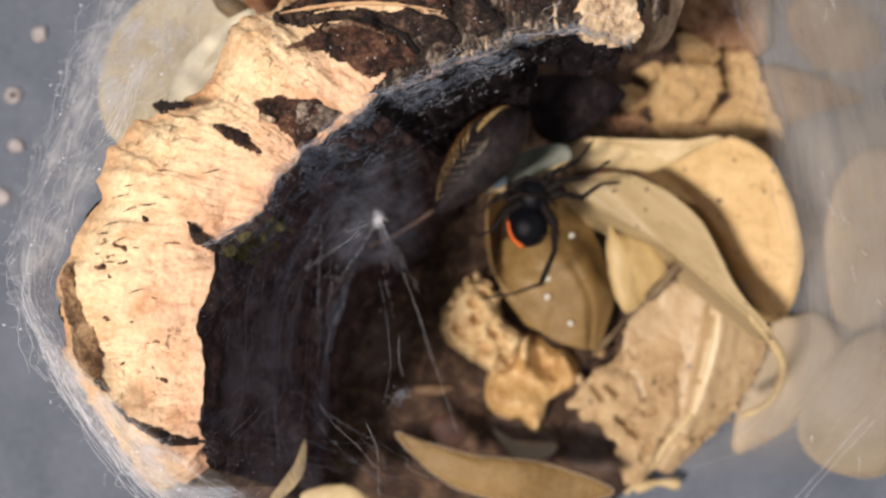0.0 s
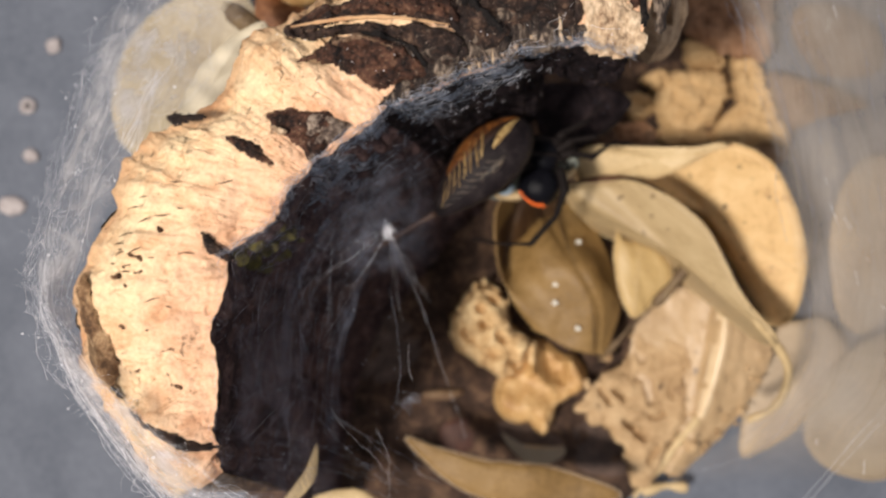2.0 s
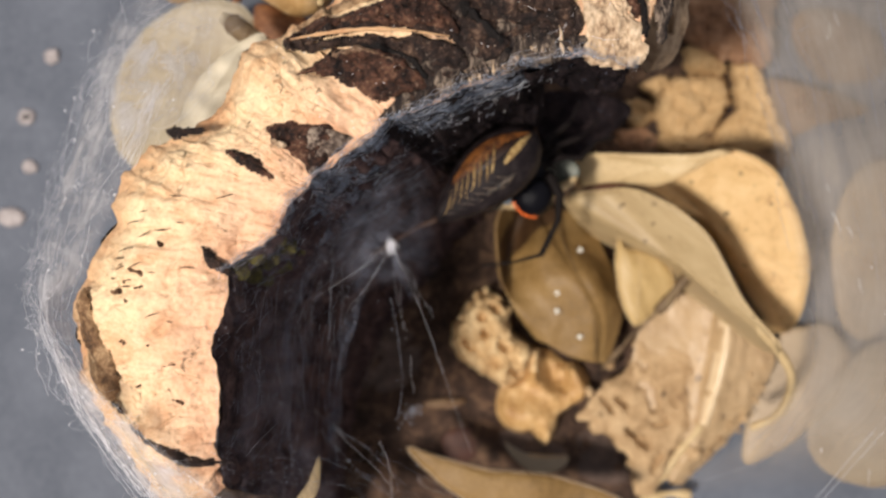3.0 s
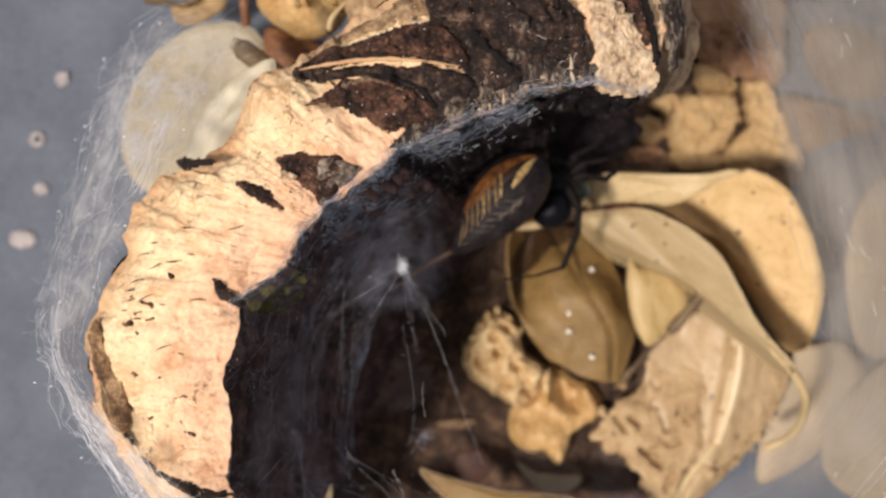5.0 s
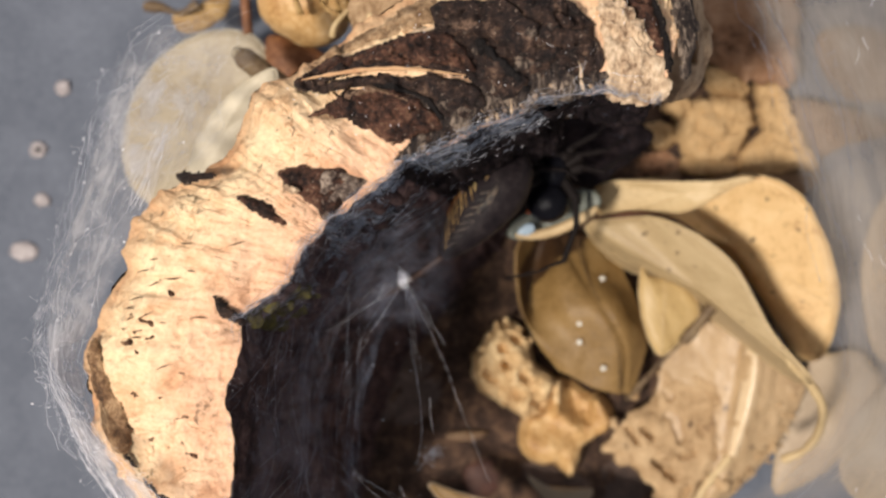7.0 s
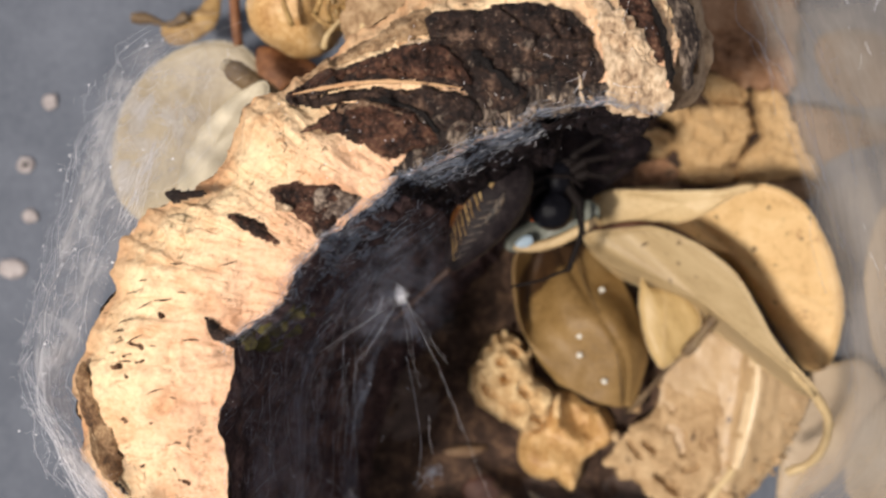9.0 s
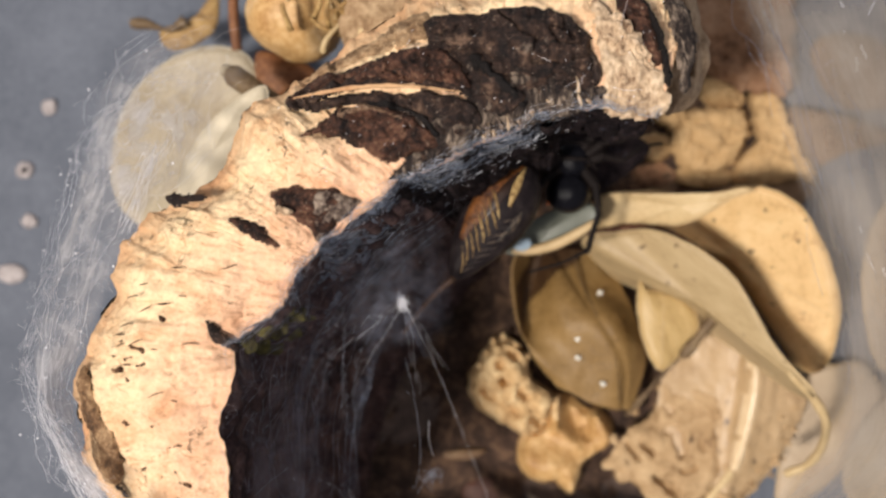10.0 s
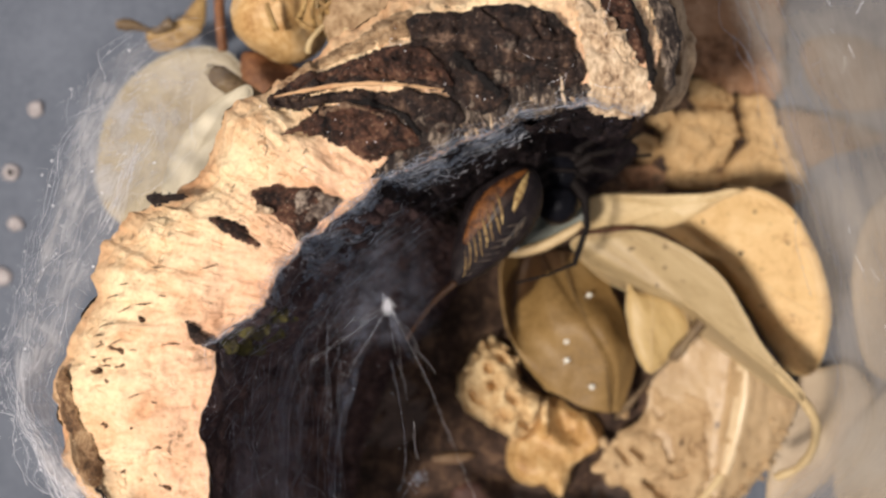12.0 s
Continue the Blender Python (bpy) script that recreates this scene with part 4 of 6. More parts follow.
# ---- leaf litter ----
def leaf(label, outline, material, thick=0.45, dome=1.5, grain=0.8, seed=0, cat="leaf", name="dry_leaf", margin=None, rib=0.22):
    """A dry leaf: its blade, and a midrib and a paler margin where they show."""
    ob = tagged(part(name, plate(outline, thick, dome, grain, 14, 72, 10, seed, 0.25), material), label, cat, "leaf litter")
    c = np.array(outline).mean(axis=0)
    if margin:
        edge = spline(outline, 80, True)
        ring = [(c + (p - c) * (1.0 + rough_at(p, 3.0, 0.25, seed) / (np.linalg.norm(p - c) + 1e-6))) + np.array((0, 0, thick * 0.3)) for p in edge]
        part("margin", tube(ring + ring[:1], 0.2, 5, 120), margin, ob, "paler leaf margin")
    if rib:
        edge = spline(outline, 72, True)
        c = edge.mean(axis=0)
        reach = np.linalg.norm(edge - c, axis=1)
        tip = int(reach.argmax())
        facing = ((edge - c) @ (edge[tip] - c)) / (reach * reach[tip])
        path = []
        for end, shares in ((edge[tip], np.linspace(0.94, 0.0, 8)), (edge[int(facing.argmin())], np.linspace(0.15, 0.94, 7))):
            for f in shares:
                p = c + (end - c) * f
                lift = min(1.0, (1 - f) * 6)
                p[2] += dome * (1 - f * f) + rough_at(p, 14, grain, seed) * (0.3 + 0.7 * lift) + thick * (0.35 + 0.65 * lift)
                path.append(p)
        part("midrib", tube(path, (rib, rib * 0.5), 6, 40), margin or material, ob, "slender midrib")
    return ob


def litter():
    # dark sheet added to cover the tub floor in the hollow and between the litter
    tagged(part("dark_underlay", plate([(-59.4, -87.2, 1.0), (-44.0, -23.5, 1.0), (-20.6, -1.9, 1.0), (-3.4, 23.1, 1.0), (13.5, 45.0, 1.0), (35.0, 58.6, 1.0), (54.7, 70.6, 1.0), (77.3, 74.4, 1.0), (89.9, 35.3, 1.0), (88.1, -6.2, 1.0), (78.8, -37.8, 1.0), (56.8, -67.2, 1.0), (7.7, -97.4, 1.0)], 2.0, 1.5, 3.0, 12, 140, 40, 3), UNDERLAY),
           "dark rough sheet on the tub floor under the litter", "soil", kind="stuff")
    broad = leaf("broad tan dry leaf, curled upwards at its edge", [(34.5, 28.4, 20.0), (50.6, 30.5, 14.0), (62.0, 27.8, 24.0), (72.4, 29.6, 34.0), (84.2, 22.9, 36.0), (91.9, 6.8, 34.0), (94.2, -6.3, 30.0), (91.4, -18.3, 24.0), (88.5, -18.3, 8.0), (80.8, -2.5, 5.0), (67.3, 12.2, 5.0), (51.3, 19.1, 8.0), (36.7, 20.3, 12.0)], TAN, dome=1, margin=PALE)
    # not a real stalk: a dark tube stands in for the drooping leaf's shadow
    part("stalk", tube([(31.7, 18.8, 27), (36.6, 19.4, 29), (42.8, 19.8, 31), (49.2, 18.9, 31), (56.0, 16.3, 29), (62.2, 12.3, 24)], 1.0, 8, 40, taper=lambda f: 0.45 + 1.0 * math.sin(math.pi * min(1.0, 0.15 + 0.8 * f))), EDGESHADE, broad, "dark red-brown tube painted for the shade at the leaf's fold")
    lip = part("folded_lip", plate([(34.9, 28.4, 30), (47.9, 28.3, 36), (61.5, 27.9, 38), (68.6, 28.7, 40), (70.9, 27.6, 40), (65.6, 25.9, 38), (58.9, 22.1, 36), (53.5, 20.2, 32), (43.3, 20.0, 28), (35.1, 19.8, 26)], 0.5, 0.8, 0.3, 9, 90, 12, 6, 0.1), LIPLEAF, broad, "paler folded-over lip")
    part("lip_edge", tube([(43.3, 20.2, 28.8), (53.5, 20.4, 32.8), (58.9, 22.3, 36.8), (65.6, 26.1, 38.8), (70.9, 27.8, 40.6)], (0.25, 0.35), 6, 40), PALE, lip, "pale thin edge")
    drooping = leaf("dry leaf with smooth drooping surface and a curled stalk", [(30.1, 17.2, 28.0), (39.7, 19.2, 32.0), (49.5, 18.0, 40.0), (63.0, 8.0, 45.0), (72.4, -9.8, 47.0), (80.3, -20.8, 50.0), (80.0, -22.5, 34.0), (69.1, -12.1, 18.0), (53.9, 0.4, 14.0), (40.5, 7.1, 14.0)], DROOP, dome=2, margin=LIPLEAF)
    leaf("small pale triangular dry leaf", [(44.8, 6.4, 25), (46.8, 4.1, 25), (54.2, 2.6, 25), (59.7, -4.4, 25), (56.1, -10.8, 25), (49.7, -16.9, 25), (46.1, -12.1, 25), (44.0, -2.0, 25)], THINLEAF, dome=1.0, margin=PALE)
    blade = loft([
        [(13.6, 15.2, 27.0), (12.1, 11.0, 26.0), (12.4, 0.8, 25.0), (15.3, -9.7, 23.0), (22.6, -20.8, 21.0)],
        [(18.6, 15.4, 14.0), (17.4, 9.0, 14.0), (15.6, -1.5, 17.0), (19.0, -12.0, 23.0), (26.2, -22.3, 22.0)],
        [(24.4, 15.8, 13.0), (23.8, 8.9, 20.0), (24.8, -2.9, 25.5), (29.5, -14.0, 24.0), (31.7, -25.4, 22.0)],
        [(33.2, 14.8, 14.0), (35.2, 5.9, 19.0), (36.9, -4.2, 27.0), (38.5, -14.6, 26.0), (37.8, -27.2, 22.0)],
        [(38.5, 10.9, 13.0), (42.5, 4.0, 15.0), (45.6, -6.6, 18.0), (46.7, -16.5, 18.0), (42.9, -27.9, 18.0)]], 90, 70, 0.5, 0.7, 14, 4,
        disp=lambda u, v, p: -0.6 * math.exp(-((u - 0.50 - 0.38 * v) / 0.03) ** 2))
    oval = tagged(part("dry_leaf", blade, OLIVE), "glossy olive-brown oval leaf with soft folds", "leaf", "leaf litter")
    # outline of the shade that is painted onto the blade as a darker patch
    def in_shade(u, v):
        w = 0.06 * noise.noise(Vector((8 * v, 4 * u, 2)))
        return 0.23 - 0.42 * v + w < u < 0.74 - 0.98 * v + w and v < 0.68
    spot = [q for q in blade[1][:89 * 69] if all(in_shade(*blade[2][n]) for n in q)]
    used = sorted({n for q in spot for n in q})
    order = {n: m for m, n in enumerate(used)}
    part("shade_patch", ([np.array(blade[0][n]) + np.array((0, 0, 0.3)) for n in used], [tuple(order[n] for n in q) for q in spot]), LEAFSHADE, oval, "dark brown patch painted for the shade on the leaf")
    part("midrib", tube([(28.6, 15.2, 17.0), (30.4, 6.1, 21.5), (34.0, -4.1, 27.0), (37.7, -14.5, 26.5), (38.4, -25.9, 23.5)], (0.25, 0.12), 5, 40), MIDRIB, oval, "dark sunken midrib")
    folded = tagged(part("dry_leaf", loft([
        [(56, -8, 12), (52, -20, 12), (50, -33, 11), (50, -50, 9), (52, -66, 5)],
        [(66, -9, 12.5), (63, -22, 12.5), (60, -36, 12), (58, -50, 10), (56, -65, 6)],
        [(73, -11, 13), (71, -22, 13.5), (68.5, -36, 12.5), (66, -48, 10.5), (60, -63, 6.5)],
        [(76, -12, 18), (75, -24, 18.5), (72.5, -36, 17), (70.4, -46, 13), (62, -63, 8)],
        [(80, -14, 16.6), (80, -26, 16.8), (77.5, -38, 14.8), (73.5, -49, 10.8), (64, -64, 6.6)],
        [(88, -20.5, 16), (90, -28, 14), (85.7, -39.5, 11), (78.5, -51.5, 7), (66, -65, 4)]], 120, 90, 0.5, 0.5, 7, 4,
        disp=lambda u, v, p: 0.5 * noise.noise(Vector((p[0] / 3, p[1] / 3, 2))) * u), PINK), "large pinkish dry leaf folded along a bright ridge", "leaf", "leaf litter")
    # strip laid over the fold, its highlight painted as a lighter colour
    part("ridge", loft([[(74.2, -11.4, 15.0), (72.8, -22.8, 15.6), (70.4, -36, 14.6), (69.0, -46.8, 12.5)], [(76, -12, 18.6), (75, -24, 19.1), (72.5, -36, 17.6), (70.4, -46, 13.6)], [(78.0, -12.9, 17.0), (77.4, -24.9, 17.4), (74.4, -36.8, 15.9), (71.4, -46.7, 12.7)]], 10, 60, 0.3, 0.2, 4), RIDGELIGHT, folded, "pale strip painted for the highlight along the fold")
    part("torn_edge", tube([(69.4, -46.2, 12.5), (67.9, -48.6, 11.8), (63.5, -54.2, 10.6), (58.4, -62.5, 8.8), (52.2, -69.8, 7)], 1.4, 8, 50, taper=lambda f: 1.3 + 0.4 * noise.noise(Vector((f * 12, 3, 1))) - 0.5 * f), LIPLEAF, folded, "pale torn edge")
    part("rolled_scrap", tube([(54.8, -68.7, 6), (61.4, -66.8, 6.4), (67.7, -67.4, 6)], 1.2, 8, 24, taper=lambda f: 1.3 + 0.4 * math.sin(f * 9)), LIPLEAF, folded, "pale rolled scrap")
    scrap = random.Random(12)
    for n in range(60):
        f = scrap.random()
        at = np.array((89.5, -27, 14.4)) * (1 - f) ** 2 + 2 * f * (1 - f) * np.array((87.5, -44, 10.5)) + f * f * np.array((64, -66, 4.6)) + np.array((scrap.gauss(-2.4, 1.8), scrap.gauss(0, 1.8), scrap.gauss(0.6, 0.3)))
        part("crumb", blob(at, (scrap.uniform(0.3, 1.1), scrap.uniform(0.3, 0.9), scrap.uniform(0.3, 0.6)), 0.5, 1.2, n, 2, (0, 0, scrap.uniform(0, 180))), CRUMB, folded)
    part("stalk", tube([(76.0, -15.5, 46), (77.5, -18.0, 46), (81.6, -22.3, 44), (86.0, -29.0, 40), (86.3, -35.8, 36), (84.0, -41.1, 32), (79.3, -44.3, 28)], 1.2, 8, 60, taper=lambda f: 1.35 - 0.3 * f + 0.25 * noise.noise(Vector((f * 11, 5, 2)))), LIPLEAF, drooping, "thin curled stalk")
    leaf("dull oval leaf behind a haze of web", [(107.6, -6.4, 12.0), (107.4, 5.9, 12.0), (111.1, 19.6, 12.0), (118.3, 27.0, 12.0), (127.4, 25.1, 12.0), (131.2, 9.6, 12.0), (127.3, -10.2, 12.0), (117.6, -22.1, 12.0), (110.1, -18.7, 12.0)], DULL, margin=PALE)
    leaf("dull pinkish leaf behind a haze of web", [(94.1, -21.7, 6), (101.3, -19.3, 6), (107.8, -19.6, 6), (113.8, -27.0, 6), (109.4, -36.3, 6), (104.6, -43.5, 6), (98.9, -50.8, 6), (90.8, -55.9, 6), (83.5, -58.1, 6), (84.3, -46.8, 6), (88.4, -33.8, 6)], DULL, dome=1.0, margin=PALE)
    leaf("dull round leaf behind a haze of web", [(113.1, -29.0, 9), (105.8, -36.4, 9), (101.9, -43.9, 9), (100.8, -51.1, 9), (103.2, -57.5, 9), (111.5, -63.1, 9), (125.6, -63.1, 9), (135.6, -44.7, 9), (129.2, -25.5, 9), (120.3, -24.2, 9)], DIMLEAF, dome=1.0, margin=DULL)
    leaf("dull brown leaf behind a haze of web", [(98.7, 70.4, 8.0), (112.7, 71.3, 8.0), (123.2, 63.0, 8.0), (122.7, 52.1, 8.0), (107.1, 51.2, 8.0), (99.7, 59.3, 8.0)], BROWNLEAF)
    leaf("dull brown leaf under web", [(91.6, 52.2, 6), (100.3, 51.3, 6), (109.0, 48.9, 6), (120.0, 43.4, 6), (116.0, 41.0, 6), (106.4, 38.9, 6), (98.4, 35.9, 6), (94.1, 42.0, 6)], BROWNLEAF)
    leaf("pale round grey-green dry leaf", [(-90.5, 40.3, 30), (-89.3, 48.3, 30), (-86.2, 57.0, 30), (-81.3, 63.3, 30), (-75.8, 67.5, 30), (-69.6, 70.4, 30), (-62.5, 71.4, 30), (-56.7, 70.0, 30), (-53.0, 67.1, 30), (-49.7, 60.5, 30), (-53.2, 47.5, 30), (-62.4, 34.8, 30), (-73.0, 26.5, 30), (-81.1, 25.3, 30), (-87.2, 29.7, 30), (-89.5, 34.4, 30)], GREYLEAF, dome=-3.0, grain=1.2, margin=CREAMLEAF)
    leaf("pale grey-green dry leaf leaning on the log", [(-66.4, 23.7, 60), (-65.2, 27.9, 62), (-63.9, 32.3, 64), (-61.9, 37.2, 66), (-59.0, 41.6, 68), (-54.8, 45.6, 70), (-50.8, 48.6, 72), (-45.3, 51.5, 74), (-41.6, 52.5, 74), (-42.2, 48.0, 72), (-47.8, 41.1, 70), (-55.3, 31.8, 66), (-61.7, 23.4, 62)], CREAMLEAF, dome=1.5, margin=CREAMLEAF, rib=0)
    stub = tagged(part("broken_stalk", tube([(-51.8, 58.0, 66), (-48.1, 55.2, 65), (-45.0, 52.8, 64), (-41.0, 49.6, 62)], 2.4, 14, 40, taper=lambda f: 2.5 * min(1.0, 0.35 + f * 5) ** 0.6 + 0.25 * noise.noise(Vector((f * 9, 2, 1)))), STUB), "short broken olive-brown leaf stalk", "stalk")
    part("broken_tip", blob((-51.9, 58.1, 66.2), (1.0, 1.5, 1.5), 0.4, 1, 3, 3, (0, 0, -37)), GREYLEAF, stub, "greyish broken tip")
    husk = thing("seed_husk", "orange-tan seed husk with torn fibrous yellow mouth", "husk", (-35.2, 74.0, 55.0))
    part("shell", blob((-36.5, 74.0, 50.0), (13.5, 11.5, 11), 0.8, 8, 3, 5, disp=lambda d: -0.25 * max(0.0, min(1.0, (d.x - 0.2) * 3 + (d.z - 0.5)))), CUP, husk, "smooth tan seed case")
    part("torn_flap", plate([(-24.1, 71.6, 70.0), (-15.9, 74.0, 70.0), (-6.2, 72.0, 70.0), (-5.1, 66.6, 70.0), (-8.9, 61.9, 70.0), (-14.0, 60.0, 70.0), (-21.4, 59.6, 68.0), (-25.6, 63.4, 66.0)], 0.6, 1.5, 1.2, 6, 90, 14, 5, 0.9), DULLWOOD, husk, "brownish torn flap")
    part("flap_rim", tube([(-6.0, 71.4, 71.0), (-5.0, 67.0, 71.2), (-8.6, 62.2, 71.2), (-13.0, 60.2, 71.0)], 0.7, 7, 30, taper=lambda f: 0.7 + 0.4 * noise.noise(Vector((f * 11, 4, 2)))), LIPLEAF, husk, "pale torn rim")
    leaf("rusty brown leaf under the husk", [(-48.5, 65.9, 46.0), (-39.7, 64.1, 46.0), (-34.4, 59.8, 46.0), (-42.8, 54.7, 46.0), (-48.2, 57.7, 46.0)], RUST)
    leaf("small brown translucent leaf", [(-79.1, 78.7, 20), (-73.7, 80.3, 20), (-65.7, 83.9, 20), (-63.0, 89.2, 20), (-64.0, 79.5, 20), (-68.3, 75.2, 20), (-74.0, 73.0, 20), (-78.2, 74.4, 20)], HUSK, dome=0.8)
    tagged(part("stem", tube([(-86.5, 80.4, 22), (-82.0, 79.9, 22), (-76.3, 78.1, 22), (-71.7, 80.3, 22)], 1.2, 8, 24, taper=lambda f: 1.2 + 0.5 * math.sin(f * 8)), STUB), "dark brown curled leaf stem", "stem")
    tagged(part("stem", tube([(-55.1, 82.9, 40.0), (-55.1, 75.9, 40.0), (-54.6, 68.1, 40.0)], 1.3, 8), RUST), "thin dry reddish leaf stem", "stem")
    grit = random.Random(31)
    clods = [
        ([(62.2, 50.2, 9), (68.1, 53.2, 9), (75.8, 53.0, 9), (78.8, 50.7, 9), (80.2, 45.2, 9), (77.2, 41.1, 9), (73.6, 36.9, 9), (65.8, 35.6, 9), (60.5, 39.0, 9), (60.0, 45.3, 9)], CLOD, 8.0, 3.0,
         [(63, 43, 66, 49, 1.3, -0.9), (69, 50, 73, 47, 1.2, -0.8), (71, 40, 74, 44, 1.5, -0.7), (66, 39, 69, 42, 2.5, 0.8)]),
        ([(81.9, 57.1, 9), (88.1, 57.3, 9), (90.9, 50.2, 9), (94.5, 40.4, 9), (97.0, 33.4, 9), (82.7, 32.7, 9), (76.0, 34.3, 9), (78.7, 40.1, 9), (82.6, 44.3, 9), (81.9, 50.6, 9)], CLOD, 8.0, 2.0,
         [(87, 48, 90, 40, 1.6, -0.7), (82, 37, 92, 36, 2.0, 0.8)]),
        ([(68.8, 61.8, 9), (74.6, 60.0, 9), (78.2, 57.0, 9), (78.3, 53.5, 9), (74.3, 54.0, 9), (69.1, 55.2, 9)], CLOD, 8.0, 1.6, [(71, 59, 75, 56, 1.0, -0.5)]),
        ([(62.3, 91.0, 13), (90.4, 90.4, 13), (92.5, 77.8, 13), (91.5, 68.0, 13), (90.8, 57.7, 13), (80.4, 58.1, 13), (74.8, 61.4, 13), (68.8, 63.5, 13), (68.4, 69.1, 13), (65.9, 75.4, 13)], REDCLOD, 11.0, 2.5,
         [(72.9, 66.9, 73.5, 66.2, 1.2, -3.0), (70, 72, 78, 64, 1.2, -0.9), (74, 80, 79, 70, 2.0, 0.8)]),
        ([(60.9, 37.4, 6), (66.4, 35.1, 6), (75.6, 35.8, 6), (76.7, 33.6, 6), (69.7, 31.6, 6), (60.8, 32.3, 6)], CLOD, 6.0, 1.4, []),
        ([(47.5, 45.4, 7), (52.6, 47.1, 7), (57.6, 45.6, 7), (59.6, 41.6, 7), (53.9, 39.9, 7), (48.5, 41.9, 7)], CLOD, 6.0, 1.8, [(51, 44, 56, 43, 1.0, -0.6)]),
        ([(55.7, 51.9, 10), (62.3, 53.1, 10), (63.4, 50.4, 10), (59.6, 48.0, 10), (56.5, 49.0, 10)], CLOD, 8.0, 1.4, []),
        ([(43.1, 37.9, 5), (52.7, 39.4, 5), (59.2, 37.9, 5), (59.5, 32.8, 5), (44.5, 32.4, 5)], REDCLOD, 4.0, 1.5, [(47, 36, 57, 35, 1.2, -0.8)]),
    ]
    for k, (outline, material, level, dome, marks) in enumerate(clods):
        mid = np.array(outline).mean(axis=0)
        outline = [tuple(mid + (np.array(p) - mid) * 1.07) for p in outline]
        tagged(part("clod", plate(outline, 3.4, dome * 0.6, 1.3, 4, 130, 36, k + 3, 1.5, shape=carved(level - 3.5, marks)), material),
               "lumpy tan clod of cracked earth" if material is CLOD else "lumpy red-brown clod of cracked earth", "clod", "clods")
    # brown strip added where only a shaded band runs below the clods
    leaf("brown strip added for the shaded band below the clods", [(52.6, 37.3, 3.0), (62.8, 39.3, 3.0), (76.3, 38.7, 3.0), (96.3, 37.4, 3.0), (99.0, 29.8, 3.0), (91.5, 25.0, 3.0), (68.0, 27.6, 3.0), (54.3, 29.0, 3.0)], BROWNLEAF, dome=1, grain=1.5)
    nut = thing("porous_nut", "pale porous broken seed nut among the leaves", "seed", (11.0, -18.3, 16.0))
    part("shell", plate([(-0.8, -20.6, 14), (1.7, -15.3, 14), (4.6, -10.8, 14), (7.8, -7.5, 14), (12.4, -8.8, 14), (16.0, -13.2, 14), (17.5, -19.4, 14), (22.5, -23.8, 14), (22.8, -27.7, 14), (19.1, -32.5, 14), (14.0, -35.4, 14), (7.6, -30.9, 14), (1.2, -26.9, 14)], 6.0, 3.5, 1.3, 3, 150, 60, 2, 1.1,
        shape=carved(7.5, [(8.1, -14.8, 8.6, -15.2, 1.2, -4.5), (8.6, -19.2, 9.6, -20.0, 1.2, -5.0), (6.6, -23.6, 7.6, -26.0, 1.9, -3.0), (16.4, -30.2, 17.8, -31.6, 1.0, -4.5), (13.6, -22.4, 14.8, -24.0, 1.1, -4.0), (3.4, -21.8, 4.2, -23.0, 0.9, -3.0), (11.0, -27.0, 12.0, -28.6, 1.3, -3.0), (11.0, -12.0, 12.4, -12.6, 0.9, -2.5), (6.0, -12.0, 12.0, -17.0, 3.0, 1.8), (12.0, -32.0, 20.0, -26.0, 1.6, 1.5)], 0.6)), NUT, nut)
    for n, (x, y) in enumerate(((6.8, -8.6), (9.4, -7.4), (12.8, -9.6), (5.0, -11.6), (2.4, -15.0), (15.4, -13.2))):
        part("crumb", blob((x, y, 13.0), (1.3, 0.6, 1.0), 0.6, 1.0, n, 3, (0, 0, 90 + 25 * n)), NUT, nut)
    cup = thing("seed_cup", "smooth orange-tan seed cup with a small spout", "seed", (25.3, -37.4, 10.0))
    part("bowl", plate([(22.9, -24.3, 10), (27.5, -25.3, 10), (32.0, -28.6, 10), (35.2, -28.7, 10), (38.8, -33.5, 10), (37.9, -38.5, 10), (33.9, -41.1, 10), (30.2, -43.7, 10), (28.9, -47.9, 10), (26.4, -52.1, 10), (23.7, -50.5, 10), (21.9, -48.1, 10), (18.7, -48.7, 10), (14.9, -47.0, 10), (12.3, -43.4, 10), (12.1, -38.8, 10), (14.2, -34.9, 10), (19.4, -32.8, 10)], 5.0, 2.0, 0.5, 6, 150, 50, 5, 0.25,
        shape=carved(5.0, [(27.2, -27.0, 28.6, -33.4, 3.2, -3.8), (22.9, -25.0, 22.6, -33.0, 1.3, 2.2), (22.6, -33.0, 28.0, -37.5, 1.6, 1.4), (33.6, -30.2, 36.0, -36.2, 2.2, 2.2), (15.0, -41.5, 25.0, -45.0, 4.0, 2.6), (25.9, -47.0, 26.2, -50.5, 1.6, 1.6), (31.6, -30.0, 31.4, -36.0, 1.0, -1.6)], 0.4)), CUP, cup)
    part("lip", tube([(23.0, -24.6, 11.6), (22.7, -29.0, 12.0), (23.2, -33.6, 11.8)], 0.9, 8, 50, taper=lambda f: 0.9 + 0.3 * noise.noise(Vector((f * 7, 1, 1)))), NUT, cup, "pale thin lip of the cup")
